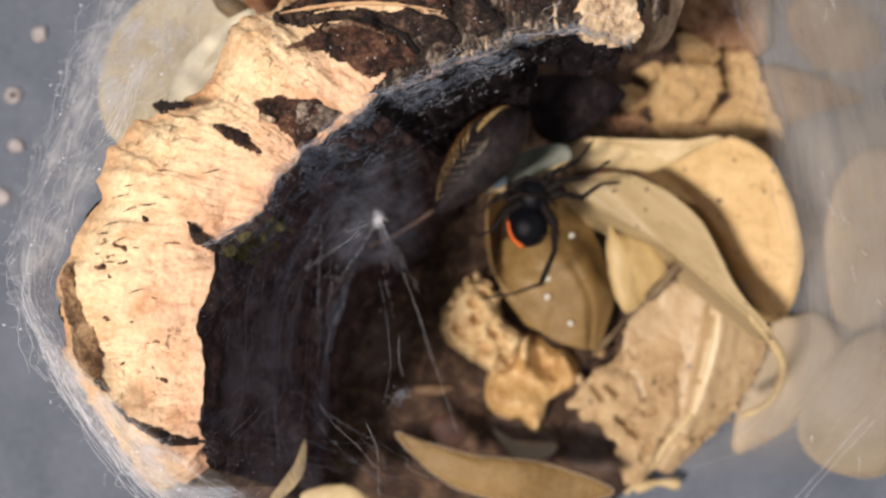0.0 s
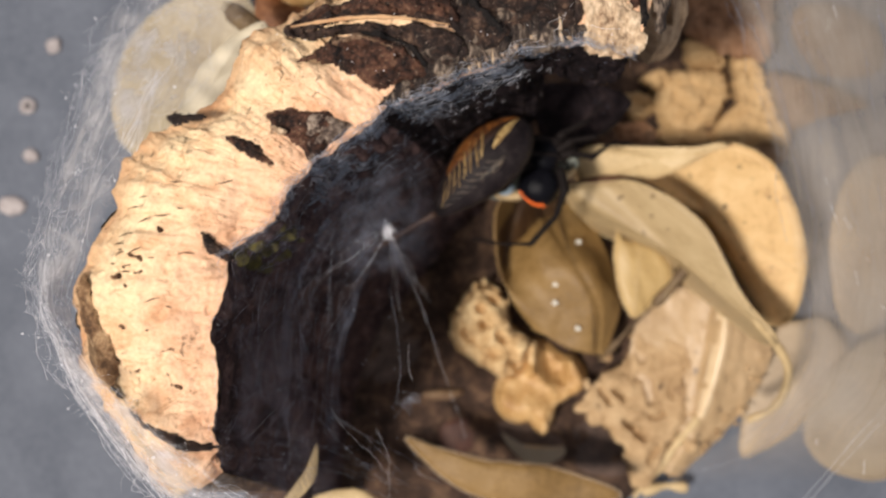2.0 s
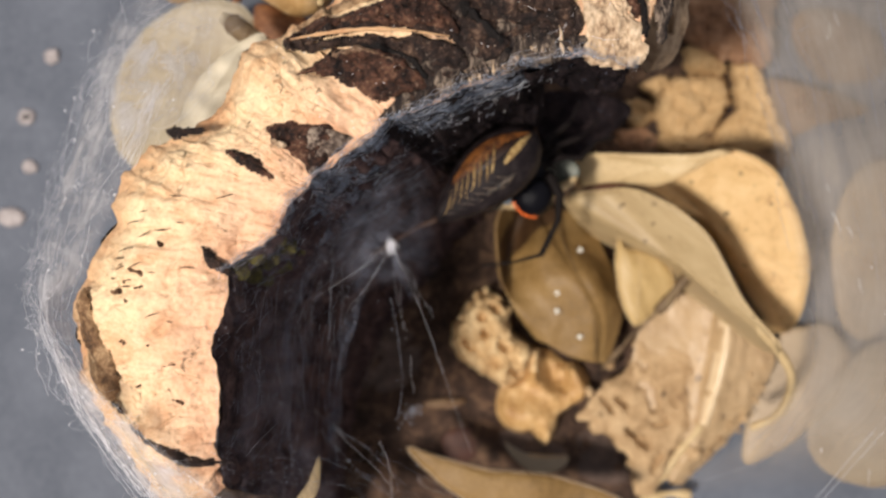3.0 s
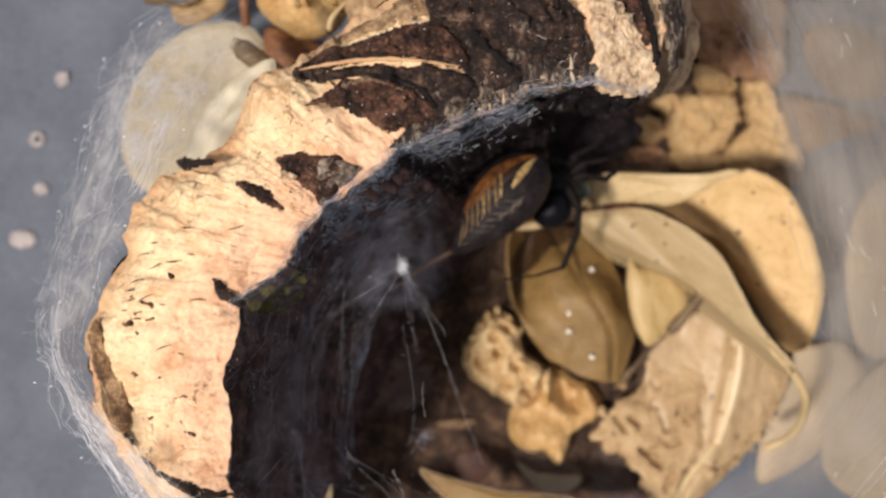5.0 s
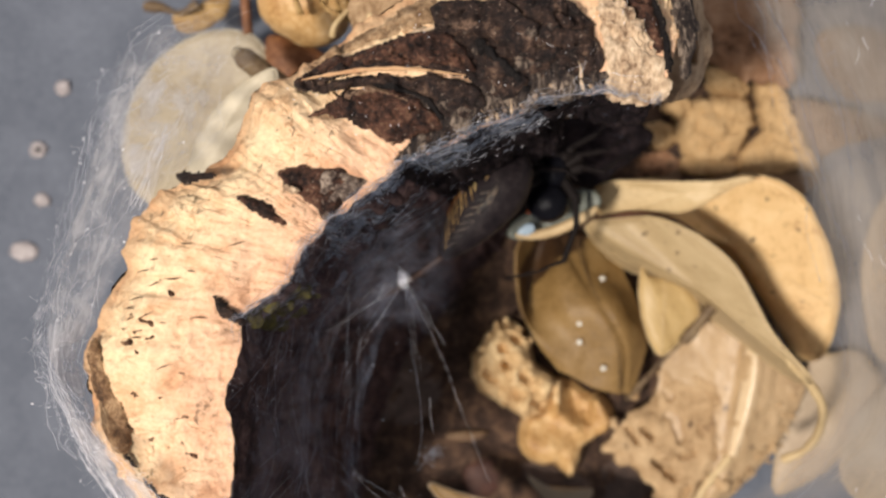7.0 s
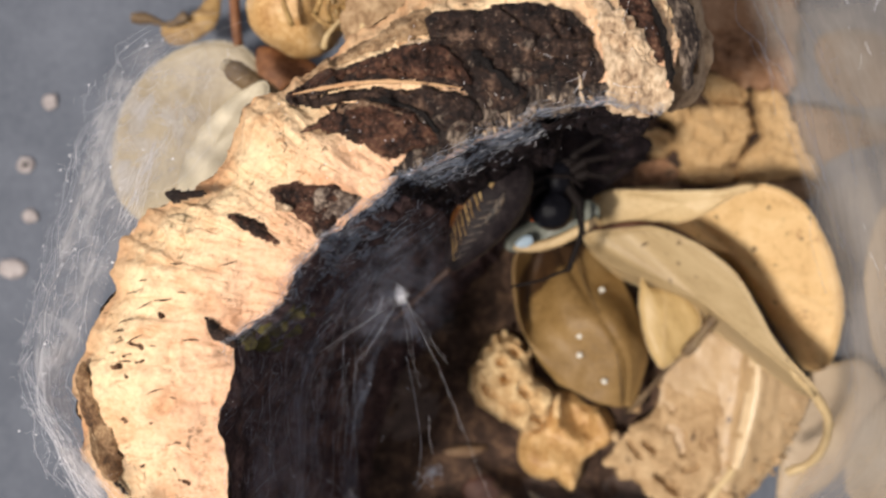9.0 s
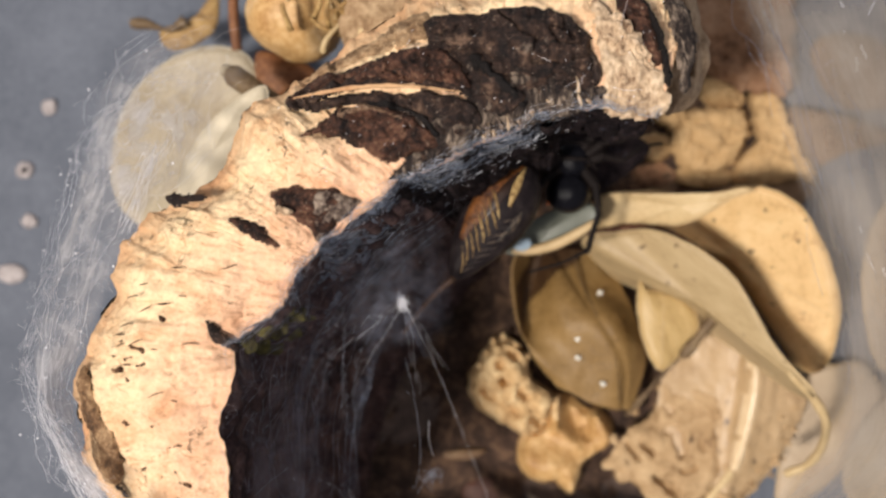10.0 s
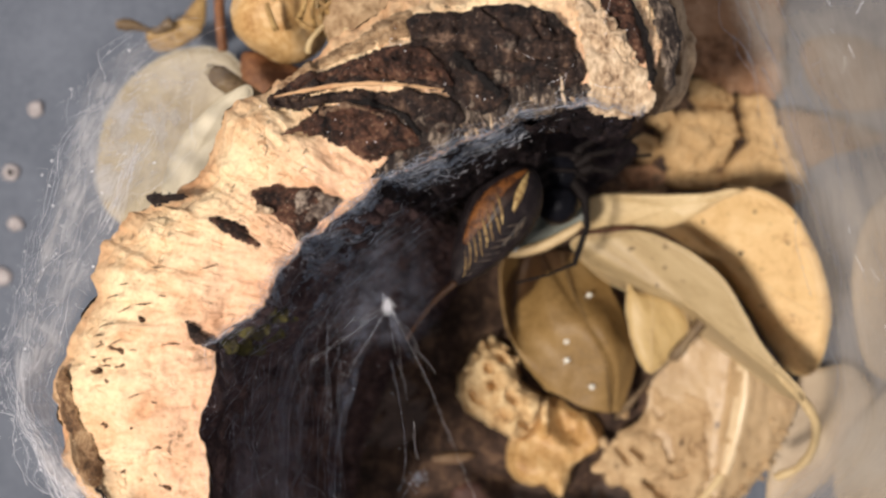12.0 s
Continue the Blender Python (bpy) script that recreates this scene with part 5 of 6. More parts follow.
    crumbled = tagged(part("crumbled_bark", plate([(38.9, -39.1, 12), (42.8, -34.4, 12), (49.0, -30.5, 12), (52.9, -23.5, 12), (59.9, -20.4, 12), (68.8, -25.1, 12), (68.8, -38.3, 12), (67.2, -45.3, 12), (64.3, -52.3, 12), (59.9, -58.5, 12), (56.8, -64.4, 12), (51.4, -66.5, 12), (49.0, -55.4, 12), (43.6, -50.0, 12), (38.9, -45.3, 12), (35.0, -44.5, 12)], 2.2, 0.8, 0.6, 5, 170, 70, 7, 1.3, shape=carved(10.2, [
        (52.9, -34.2, 55.4, -36.4, 0.8, -4.5), (55.4, -36.4, 56.4, -41.1, 0.9, -4.0), (46.2, -39.0, 48.2, -41.0, 0.8, -3.5), (48.7, -47.3, 54.1, -51.9, 0.8, -3.5), (66.4, -31.9, 67.2, -36.4, 0.7, -2.5), (67.2, -36.4, 67.0, -41.9, 0.8, -2.0),
        (52.5, -28.0, 53.6, -29.5, 0.8, -3.0), (42.5, -38.0, 44.1, -41.9, 0.9, -3.0), (57.0, -46.0, 60.0, -45.0, 0.7, -2.0), (58.0, -55.0, 56.0, -59.0, 1.0, -2.5), (61.0, -38.0, 62.4, -40.0, 0.6, -1.5), (50.0, -44.0, 53.0, -45.0, 1.6, 0.9), (47.0, -36.0, 50.0, -37.0, 1.8, 0.9)], 1.0)), CRUMB), "crumbling tan bark piece full of cracks", "bark")
    for n, (x, y, z) in enumerate([(44.0, -29.0, 11.0), (38.3, -36.5, 11.0), (46.3, -49.1, 11.0), (50.8, -57.4, 11.0), (66.7, -31.1, 11.0), (69.2, -45.0, 11.0), (62.0, -26.2, 11.0), (41.0, -46.3, 11.0), (53.5, -24.4, 11.0), (67.9, -54.2, 11.0)]):
        part("crumb", blob((x, y, z), (grit.uniform(1.4, 3.2), grit.uniform(1.2, 2.4), grit.uniform(1.2, 2.2)), 0.8, 2, n, 3, (0, 0, grit.uniform(0, 180))), CRUMB, crumbled)
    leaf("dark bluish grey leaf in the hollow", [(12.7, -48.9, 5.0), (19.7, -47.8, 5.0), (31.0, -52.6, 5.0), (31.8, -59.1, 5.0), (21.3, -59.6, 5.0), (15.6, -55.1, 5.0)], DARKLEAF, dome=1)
    # no leaf lies here: a near-black sheet stands in for shade below the hood
    leaf("near-black sheet added for the shade under the log's hood", [(22.7, 43.8, 34), (34.8, 45.0, 34), (44.0, 42.9, 34), (47.4, 39.6, 34), (43.2, 34.9, 34), (38.8, 32.0, 34), (33.8, 28.2, 34), (28.7, 27.5, 34), (23.6, 30.9, 34)], HOODSHADE, dome=1.5, grain=2.0, rib=0)
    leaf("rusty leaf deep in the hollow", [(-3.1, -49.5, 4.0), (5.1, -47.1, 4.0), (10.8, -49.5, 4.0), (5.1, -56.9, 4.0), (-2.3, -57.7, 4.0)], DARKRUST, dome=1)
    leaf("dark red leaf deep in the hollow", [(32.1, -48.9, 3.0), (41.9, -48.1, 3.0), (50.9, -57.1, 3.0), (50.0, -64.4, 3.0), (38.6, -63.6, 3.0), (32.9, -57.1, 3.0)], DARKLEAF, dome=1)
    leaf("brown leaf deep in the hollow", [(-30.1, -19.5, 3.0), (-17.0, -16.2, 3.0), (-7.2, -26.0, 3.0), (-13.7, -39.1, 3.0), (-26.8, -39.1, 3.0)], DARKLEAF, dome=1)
    leaf("narrow olive-cream dry leaf", [(-12.5, -48.6, 30.0), (-3.6, -51.1, 30.0), (9.8, -54.6, 30.0), (26.2, -56.3, 30.0), (44.8, -63.5, 30.0), (32.1, -66.8, 30.0), (11.3, -65.3, 30.0), (-2.1, -59.3, 30.0)], OLIVE, dome=1, margin=DULL, rib=0)
    leaf("small pale pointed leaf", [(-29.0, -39.8, 84), (-30.9, -44.5, 84), (-33.8, -48.6, 84), (-36.4, -52.2, 84), (-34.3, -52.7, 84), (-31.2, -50.1, 84), (-29.0, -46.3, 84)], LIPLEAF, dome=0.4)
    leaf("pale olive-cream leaf low in the log", [(-36.1, -62.2, 44), (-32.7, -59.9, 44), (-24.5, -58.8, 44), (-18.9, -62.2, 44), (-18.9, -68.9, 44), (-36.1, -68.9, 44)], LIPLEAF, dome=0.8)
    leaf("greyish cream leaf tip under the seed cup", [(14.0, -50.6, 12), (19.2, -53.4, 12), (25.5, -54.1, 12), (31.9, -54.6, 12), (29.8, -58.2, 12), (23.2, -59.5, 12), (18.4, -56.9, 12)], DIMLEAF, dome=0.8, rib=0)
    leaf("small tan chip of leaf", [(-9.6, -40.3, 4.0), (-3.9, -39.0, 4.0), (3.4, -39.6, 4.0), (-0.7, -41.9, 4.0), (-7.2, -41.9, 4.0)], BROWNLEAF, dome=0.5)
    glossy = tagged(part("glossy_leaf", plate([(9.9, 14.9, 38.0), (19.0, 15.1, 38.0), (31.1, 21.1, 44.0), (30.6, 25.8, 44.0), (23.0, 25.7, 38.0), (11.5, 19.6, 38.0)], 0.5, -1.5, 0.3, 14, 64, 10, 3), SHEEN), "glossy grey-green leaf with a rolled cream edge", "leaf", "leaf litter")
    part("rolled_edge", tube([(11.3, 15.4, 39.0), (16.2, 15.4, 39.0), (22.3, 16.8, 41.0), (28.3, 19.7, 44.0), (31.3, 21.8, 45.0)], 1.2, 8, 30, taper=lambda f: 0.5 + 0.9 * math.sin(math.pi * f) ** 0.7), PALE, glossy, "cream rolled edge")


    # small pale plate: the glossy leaf's glint put into colour
    tagged(part("leaf_glint", plate([(11.5, 16.0, 43.0), (13.3, 18.0, 43.0), (15.5, 18.2, 43.0), (15.9, 16.5, 43.0), (14.0, 15.3, 43.0)], 0.25, 0.4, 0.1, 5, 32, 6), GLINT), "blue-white plate painted for a glint on the glossy leaf", "bloom")
    for x, y, z in [(28.0, -12.8, 25.4), (28.1, -7.9, 25.9), (34.1, -19.8, 25.6), (35.0, 3.7, 21.5)]:
        tagged(part("white_speck", blob((x, y, z), (0.75, 0.65, 0.45), 0.12, 1, 0, 2), SPECK), "tiny white speck on a leaf", "speck", "white specks")
    # brown tube laid along the dark line below the triangular leaf
    tagged(part("twig", tube([(63.4, -2.6, 29), (59.1, -7.9, 28.6), (55.2, -12.7, 27), (49.4, -18.9, 23), (45.6, -24.0, 20), (41.2, -29.6, 16)], 0.9, 8, 40, taper=lambda f: (1.45 if f < 0.42 else 0.55) * (1 + 0.2 * math.sin(f * 23)) + 0.5 * max(0.0, 1 - abs(f - 0.85) / 0.12)), STUB), "short dark tube beside the triangular leaf", "twig")
    rnd = random.Random(8)
    for n in range(34):
        a = np.array((-25.5, 70.7, 62.0)) + np.array((rnd.gauss(0, 4.5), rnd.gauss(0, 5.0), rnd.uniform(0, 5)))
        w, size = rnd.gauss(0.7, 0.6), rnd.uniform(3, 8)
        b = a + np.array((math.cos(w) * size, math.sin(w) * size, rnd.uniform(0, 4)))
        part("fibre", tube([a, (a + b) / 2 + np.array((rnd.gauss(0, 0.8), rnd.gauss(0, 0.8), 1.5)), b], (rnd.uniform(0.6, 1.0), 0.45), 6, 12), LIPLEAF if n % 3 else HUSK, bpy.data.objects["seed_husk"])


# ---- the grasshopper's leg and the spider ----
def on_femur(a, phi):
    """A place on the femur's skin: a from knee (-1) to hip (1), phi round it in degrees (0: towards the open side, 90: up)."""
    r = max(0.0, 1 - a * a) ** 0.62 * (0.92 + 0.34 * a) + 0.03
    w = radians(phi)
    return np.array((15.5 * a, -7.8 * r * math.cos(w), 6.6 * r * math.sin(w)))


def strip_on(path, width, lift=0.12, n=14, lengthwise=False):
    """A flat marking that follows the femur's skin along (a, phi) stations; width in mm across it."""
    st = spline([(a, p, 0) for a, p in path], n)
    rows = []
    for side in (-1, -0.5, 0, 0.5, 1):
        row = []
        for i, (a, p, _) in enumerate(st):
            w = width * side * math.sin(math.pi * (0.10 + 0.82 * i / (n - 1)))
            q = on_femur(a, p + w * 8.0) if lengthwise else on_femur(a + w / 15.5, p)
            row.append(q * np.array((1, 1, 1)) + q * np.array((0, 1, 1)) / (np.linalg.norm(q[1:]) + 0.1) * lift * (1.4 - side * side))
        rows.append(row)
    return loft(rows, 9, n * 2, 0.15)


def grasshopper_leg():
    ob = thing("grasshopper_leg", "grey-brown grasshopper hind leg with cream chevrons, hung in silk", "insect leg")
    nu, nv = 60, 48
    skin = [on_femur(-1 + 2 * i / (nu - 1), 360 * j / nv) for i in range(nu) for j in range(nv)]
    femur = part("femur", (skin, grid_faces(nu, nv, 0, True)), BROWN, ob)
    part("upper_flush", strip_on([(-0.45, 132), (0.0, 128), (0.45, 120), (0.93, 108)], 2.6, 0.03, 24, True), RUFOUS, femur, "orange-brown upper face")
    part("dark_band", strip_on([(-0.1, 106), (0.25, 106), (0.6, 104), (0.85, 102)], 1.0, 0.10, 20, True), DARKBROWN, femur, "dark brown band")
    for k in range(8):
        a = -0.78 + 0.13 * k
        part("chevron", strip_on([(a + 0.25, 122), (a + 0.13, 106), (a + 0.03, 92 + 3 * (k % 2)), (a - 0.06, 80 + 3 * ((k * 5) % 3))], (0.36, 0.48, 0.42)[k % 3], 0.14, 18), CREAM, femur, "cream herringbone rib")
        part("chevron", strip_on([(a - 0.05, 78), (a + 0.03, 68), (a + 0.12, 54)], 0.26, 0.05), BUFF, femur, "dull buff herringbone rib")
    part("cream_blotch", strip_on([(0.30, 84), (0.52, 90), (0.72, 94), (0.92, 98)], 0.95, 0.16, 20, True), CREAM, femur, "cream yellow streak")
    part("low_streak", strip_on([(-0.2, 62), (0.1, 58), (0.35, 60)], 0.8, 0.15, 14, True), BUFF, femur, "dull buff streak")
    part("tibia", tube([(-15.0, 0, 0.5), (-20, 1.5, 1), (-26, 2.5, 3), (-31, 3, 6)], (0.8, 0.3), 8, 24), SHIN, ob, "thin brown shin")
    return ob


def jointed(pts):
    """Straight limbs with tight joints."""
    out = [np.array(pts[0], float)]
    for a, b, c in zip(pts, pts[1:], pts[2:]):
        a, b, c = (np.array(q, float) for q in (a, b, c))
        out += [b + (a - b) * 0.16, b, b + (c - b) * 0.16]
    return out + [np.array(pts[-1], float)]


def black_spider():
    ob = thing("black_spider", "glossy black spider with an orange-red stripe on its abdomen", "spider")
    abdomen = part("abdomen", blob((0, 0, 0), (5.2, 5.1, 4.9), 0.08, 3, 1, 5), BLACK, ob)
    arc = [(5.3 * math.cos(radians(w)) * math.cos(radians(e)), 5.2 * math.sin(radians(w)) * math.cos(radians(e)), 5.0 * math.sin(radians(e))) for w, e in ((190, 22), (212, 30), (235, 32), (258, 30), (282, 22))]
    out = []
    for side in (-1, 1):
        out.append([(x + 0.35 * side, y - 0.5 * side, z - 0.75 * side) for x, y, z in arc])
    mid = [(x * 1.04, y * 1.04, z * 1.04) for x, y, z in arc]
    part("stripe", loft([out[0], mid, out[1]], 8, 30, 0.4), ORANGE, abdomen, "bright orange-red stripe")
    part("head", blob((1.2, 7.6, 0.8), (4.0, 4.4, 3.2), 0.15, 2, 2, 4), BLACK, ob)
    for k, (x, y) in enumerate(((0.2, 10.6), (2.2, 10.4))):
        part("fang", tube([(x, y, 0.4), (x, y + 1.4, -0.3), (x + 0.2, y + 2.0, -1.2)], (0.6, 0.2), 6, 10), BLACK, ob)
    legs = (
        [(3.2, 6.0, 1), (6.2, 1.0, 2.5), (6.4, -5.5, 2.5), (3.4, -14.0, 0), (-3, -16.5, -1), (-10.6, -18.0, -3)],
        [(3.6, 7.0, 1), (8, 8, 3), (13, 7.0, 2), (18, 10.5, 0), (23, 11, -3)],
        [(3.4, 8.0, 1), (8, 11, 3), (14, 12, 2), (20, 16, -1)],
        [(2.6, 9.0, 1), (6, 13, 3), (12, 16, 2), (16, 21, -1)],
        [(-0.6, 9.0, 1), (-4.5, 9.5, 4), (-1, 11.5, 5), (5, 11.0, 4), (9, 9.0, 1)],
        [(-1.4, 8.0, 1), (-5, 6.5, 3.8), (-2, 7.8, 4.6), (4, 7.4, 4), (7, 5.0, 2)],
        [(-1.6, 7.0, 1), (-5.5, 8, 2.5), (-9, 6.0, 1), (-11, 3.5, -1)],
        [(-1.2, 6.0, 1), (-5.5, 3.5, 1.5), (-8.8, -1.0, 0.5), (-11.5, -2.0, -1)],
    )
    for n, path in enumerate(legs):
        made = part("leg", tube(jointed(path), 0.6, 8, 60, taper=lambda f: 1.35 - 1.1 * f ** 0.7 + 0.1 * math.sin(f * 14)), LEGBLACK, ob)
        rear = made if n == 0 else rear
    return ob, abdomen, rear


# ---- silk ----
def strands(paths, r):
    return joined([tube(p, (r * random.uniform(0.6, 1.2), r * random.uniform(0.4, 1.0)), 4, max(8, 4 * len(p))) for p in paths])


def silk():
    rnd = random.Random(11)
    random.seed(5)
    edge = spline([(-50.0, 72.2, 60.0), (-69.3, 63.1, 70.0), (-77.6, 52.9, 74.0), (-79.7, 40.4, 78.0), (-83.4, 21.3, 84.0), (-80.3, 5.9, 102.0), (-79.3, -4.1, 108.0), (-73.4, -15.9, 112.0), (-68.3, -26.1, 112.0), (-61.1, -35.8, 112.0), (-54.0, -45.2, 110.0), (-43.8, -56.1, 106.0)], 200)
    hug = spline([(-40.4, 55.0, 80.0), (-46.7, 45.5, 90.0), (-48.1, 32.3, 100.0), (-58.8, 24.0, 104.0), (-64.1, 14.8, 104.0), (-69.8, 2.4, 104.0), (-72.9, -9.0, 104.0), (-65.8, -19.4, 116.0), (-58.6, -24.1, 122.0), (-49.3, -31.5, 124.0), (-39.2, -38.3, 124.0), (-28.3, -47.3, 118.0)], 200)
    curtain = thing("web_curtain", "white fuzzy web hung along the outside of the log", "web", edge[100], kind="stuff")
    part("veil", loft([edge, edge * 0.6 + hug * 0.4 + np.array((0, 0, 2)), hug], 20, 120, 0, 1.0, 12), VEIL, curtain)
    paths = []
    for k in range(52):
        f = rnd.random() ** 1.5
        a = rnd.randint(0, 165)
        b = min(199, a + rnd.randint(12, 60))
        df, way, off = rnd.uniform(-0.4, 0.4), [], np.array((rnd.gauss(0, 0.6), rnd.gauss(0, 0.6), 4.0))
        for q in np.linspace(0, 1, 9):
            j, g = int(a + (b - a) * q), min(1, max(0, f + df * q))
            off = off * 0.85 + np.array((rnd.gauss(0, 0.9), rnd.gauss(0, 0.9), 0.6 + rnd.gauss(0, 0.5)))
            way.append(edge[j] * (1 - g) + hug[j] * g + off)
        paths.append(way)
    for k in range(420):
        j, g = rnd.randint(4, 192), rnd.random() ** 1.3
        p, w = edge[j] * (1 - g) + hug[j] * g + np.array((0, 0, 3.5)), rnd.uniform(-3.1, 3.1)
        way = [p]
        for q in range(4):
            p = p + np.array((math.cos(w), math.sin(w), rnd.gauss(0, 0.3))) * rnd.uniform(0.4, 1.4)
            w += rnd.gauss(0, 0.6)
            way.append(p)
        paths.append(way)
    for k in range(230):
        j = min(197, max(3, int(rnd.gauss(112, 45))))
        p, w, turn = edge[j] + np.array((rnd.gauss(0, 0.8), rnd.gauss(0, 0.8), rnd.gauss(1, 1))), rnd.uniform(2.2, 4.4), rnd.uniform(-1.3, 1.3)
        way = [p]
        for q in range(5):
            p = p + np.array((math.cos(w), math.sin(w), rnd.gauss(0, 0.3))) * rnd.uniform(0.25, 0.75)
            w += turn
            way.append(p)
        paths.append(way)
    part("threads", strands(paths[:52], 0.026), SILK, curtain)
    part("fuzz", strands(paths[52:], 0.013), SILK, curtain, "fine fuzz of silk")
    rimming = []
    for k in range(26):
        a = rnd.randint(100, 165)
        b, off = min(199, a + rnd.randint(12, 34)), np.array((rnd.gauss(0, 0.7), rnd.gauss(0, 0.7), rnd.gauss(2, 1.5)))
        rimming.append([edge[j] * 0.97 + hug[j] * 0.03 + off + np.array((rnd.gauss(0, 0.35), rnd.gauss(0, 0.35), 0)) for j in np.linspace(a, b, 5).astype(int)])
    part("edge_threads", strands(rimming, 0.045), SILK, curtain, "denser white threads at the web's edge")
    tuft = []
    for a, b, n in (((-58.5, 36.8, 100), (-61.8, 21.9, 108), 26), ((-73.9, 47.5, 80), (-70.0, 49.0, 80), 9), ((-63.2, 46.0, 84), (-60.7, 45.1, 84), 8), ((-76.5, 44.4, 78), (-77.8, 38.3, 80), 7)):
        a, b = np.array(a), np.array(b)
        for k in range(n):
            p, q = a + np.array((rnd.gauss(0, 1.0), rnd.gauss(0, 1.4), rnd.gauss(0, 0.8))), b + np.array((rnd.gauss(0, 1.5), rnd.gauss(0, 1.0), rnd.gauss(0, 0.8)))
            tuft.append([p, p * 0.65 + q * 0.35 + np.array((rnd.gauss(0, 0.8), rnd.gauss(0, 0.6), 0)), p * 0.3 + q * 0.7 + np.array((rnd.gauss(0, 0.8), rnd.gauss(0, 0.6), 0)), q])
    part("tufts", strands(tuft, 0.026), SILK, curtain, "dense white tufts of silk")
    # tiny white lumps that stand in for glints on the silk
    glints = []
    for k in range(70):
        j, g = rnd.randint(10, 195), rnd.random() ** 2
        p = edge[j] * (1 - g) + hug[j] * g + np.array((rnd.gauss(0, 1.5), rnd.gauss(0, 1.5), 5))
        glints.append(blob(p, (rnd.uniform(0.08, 0.26), rnd.uniform(0.08, 0.26), 0.12), 0.12, 0.3, k, 2))
    part("glints", joined(glints), SILK, curtain, "white dots modelled for glints in the silk")

    rim = thing("web_rim", "bluish grey web matted along the rim of the hollow", "web", LOG_IN[250], kind="stuff")
    ks = np.linspace(120, 392, 90)
    part("veil", loft([[web_point(k, f * (1.0 - 0.5 * min(1.0, max(0.0, (k - 190) / 60))), 1.8 + 2 * max(0, f)) for k in ks] for f in (-0.07, -0.01, 0.06, 0.16, 0.30, 0.5)], 40, 180, 0, 1.2, 4), RIMVEIL, rim)
    paths = []
    for n in range(320):
        k, f = rnd.uniform(110, 390), abs(rnd.gauss(0, 0.13))
        dk, df = rnd.uniform(6, 34), rnd.uniform(-0.04, 0.10)
        paths.append([web_point(k + dk * q, min(0.5, f - 0.05 + df * q + rnd.gauss(0, 0.012)), 1.5 + rnd.random()) for q in (0, 0.2, 0.4, 0.6, 0.8, 1)])
    part("threads", strands(paths[:250], 0.03), DIMSILK, rim)
    part("bright_threads", strands(paths[250:], 0.018), SILK, rim)

    mats = []
    for n in range(210):
        k, f = rnd.uniform(165, 330), abs(rnd.gauss(0.02, 0.16))
        dk, bend = rnd.uniform(2, 9), rnd.gauss(0, 0.03)
        mats.append([web_point(k + dk * q, min(0.45, f + bend * math.sin(3 * q) + rnd.gauss(0, 0.006)), 2.2 + 3 * f + rnd.random()) for q in (0, 0.25, 0.5, 0.75, 1)])
    part("matted_shreds", strands(mats[:160], 0.07), DIMSILK, rim, "bluish grey shreds of matted silk")
    part("bright_shreds", strands(mats[160:], 0.04), SILK, rim, "short white shreds of silk")
    part("stray_threads", strands([[(28.6, 56.6, 121), (27.7, 53.6, 121), (26.9, 51.2, 121)], [(25.2, 41.7, 119), (27.7, 41.0, 119), (30.6, 41.0, 119)], [(17.6, 42.2, 119), (20.5, 43.5, 119), (22.2, 45.9, 119)], [(12.1, 48.0, 119), (15.4, 46.4, 119), (17.7, 45.1, 119)], [(18.5, 40.3, 119), (20.0, 42.1, 119), (20.7, 44.0, 119)]], 0.035), SILK, rim, "stray white threads on the wood")
    hang = thing("web_strands", "fine web strands across the dark hollow", "web", hollow_point(150, 0.3), kind="stuff")
    paths = []
    tops = [(-38.6, 2.0, 100.0), (-34.7, 4.0, 100.0), (-31.6, 2.8, 100.0), (-29.0, -0.5, 100.0), (-26.3, 1.5, 100.0), (-23.5, 0.3, 100.0), (-21.6, -1.9, 100.0), (-30.4, 5.9, 100.0)]
    for n in range(9):
        p = np.array(tops[n % 8]) + np.array((rnd.gauss(0, 4), rnd.gauss(0, 4), rnd.uniform(-25, 0)))
        q = p + np.array((rnd.gauss(-5, 7), rnd.uniform(-60, -22), rnd.uniform(-40, -5)))
        for m in range(5):
            off, way = np.array((rnd.gauss(0, 0.7), rnd.gauss(0, 1.5), 0.0)), []
            lo, hi = rnd.uniform(0, 0.35), rnd.uniform(0.6, 1.0)
            for f in np.linspace(lo, hi, 9):
                off = off + np.array((rnd.gauss(0, 0.5), rnd.gauss(0, 0.4), 0))
                way.append(p * (1 - f) + q * f + off)
            paths.append(way)
    for n in range(24):
        k = rnd.uniform(10, 120)
        p, q = hollow_point(k, 0.02, 1), hollow_point(k + rnd.uniform(-20, 30), rnd.uniform(0.2, 0.5), 2)
        paths.append([p, (p + q) / 2 + np.array((0, 0, rnd.uniform(1, 6))), q])
    part("threads", strands(paths, 0.018), DIMSILK, hang)
    paths = []
    for n in range(95):
        k, f = rnd.uniform(8, 210), rnd.uniform(0.06, 0.55)
        dk, df, lift = rnd.uniform(12, 60), rnd.uniform(-0.12, 0.16), rnd.uniform(2.5, 9)
        paths.append([hollow_point(k + dk * q, min(0.7, max(0.02, f + df * q + rnd.gauss(0, 0.008))), lift + rnd.gauss(0, 0.5)) for q in np.linspace(0, 1, 8)])
    part("wall_threads", strands(paths, 0.026), DIMSILK, hang, "bluish threads along the hollow's wall")
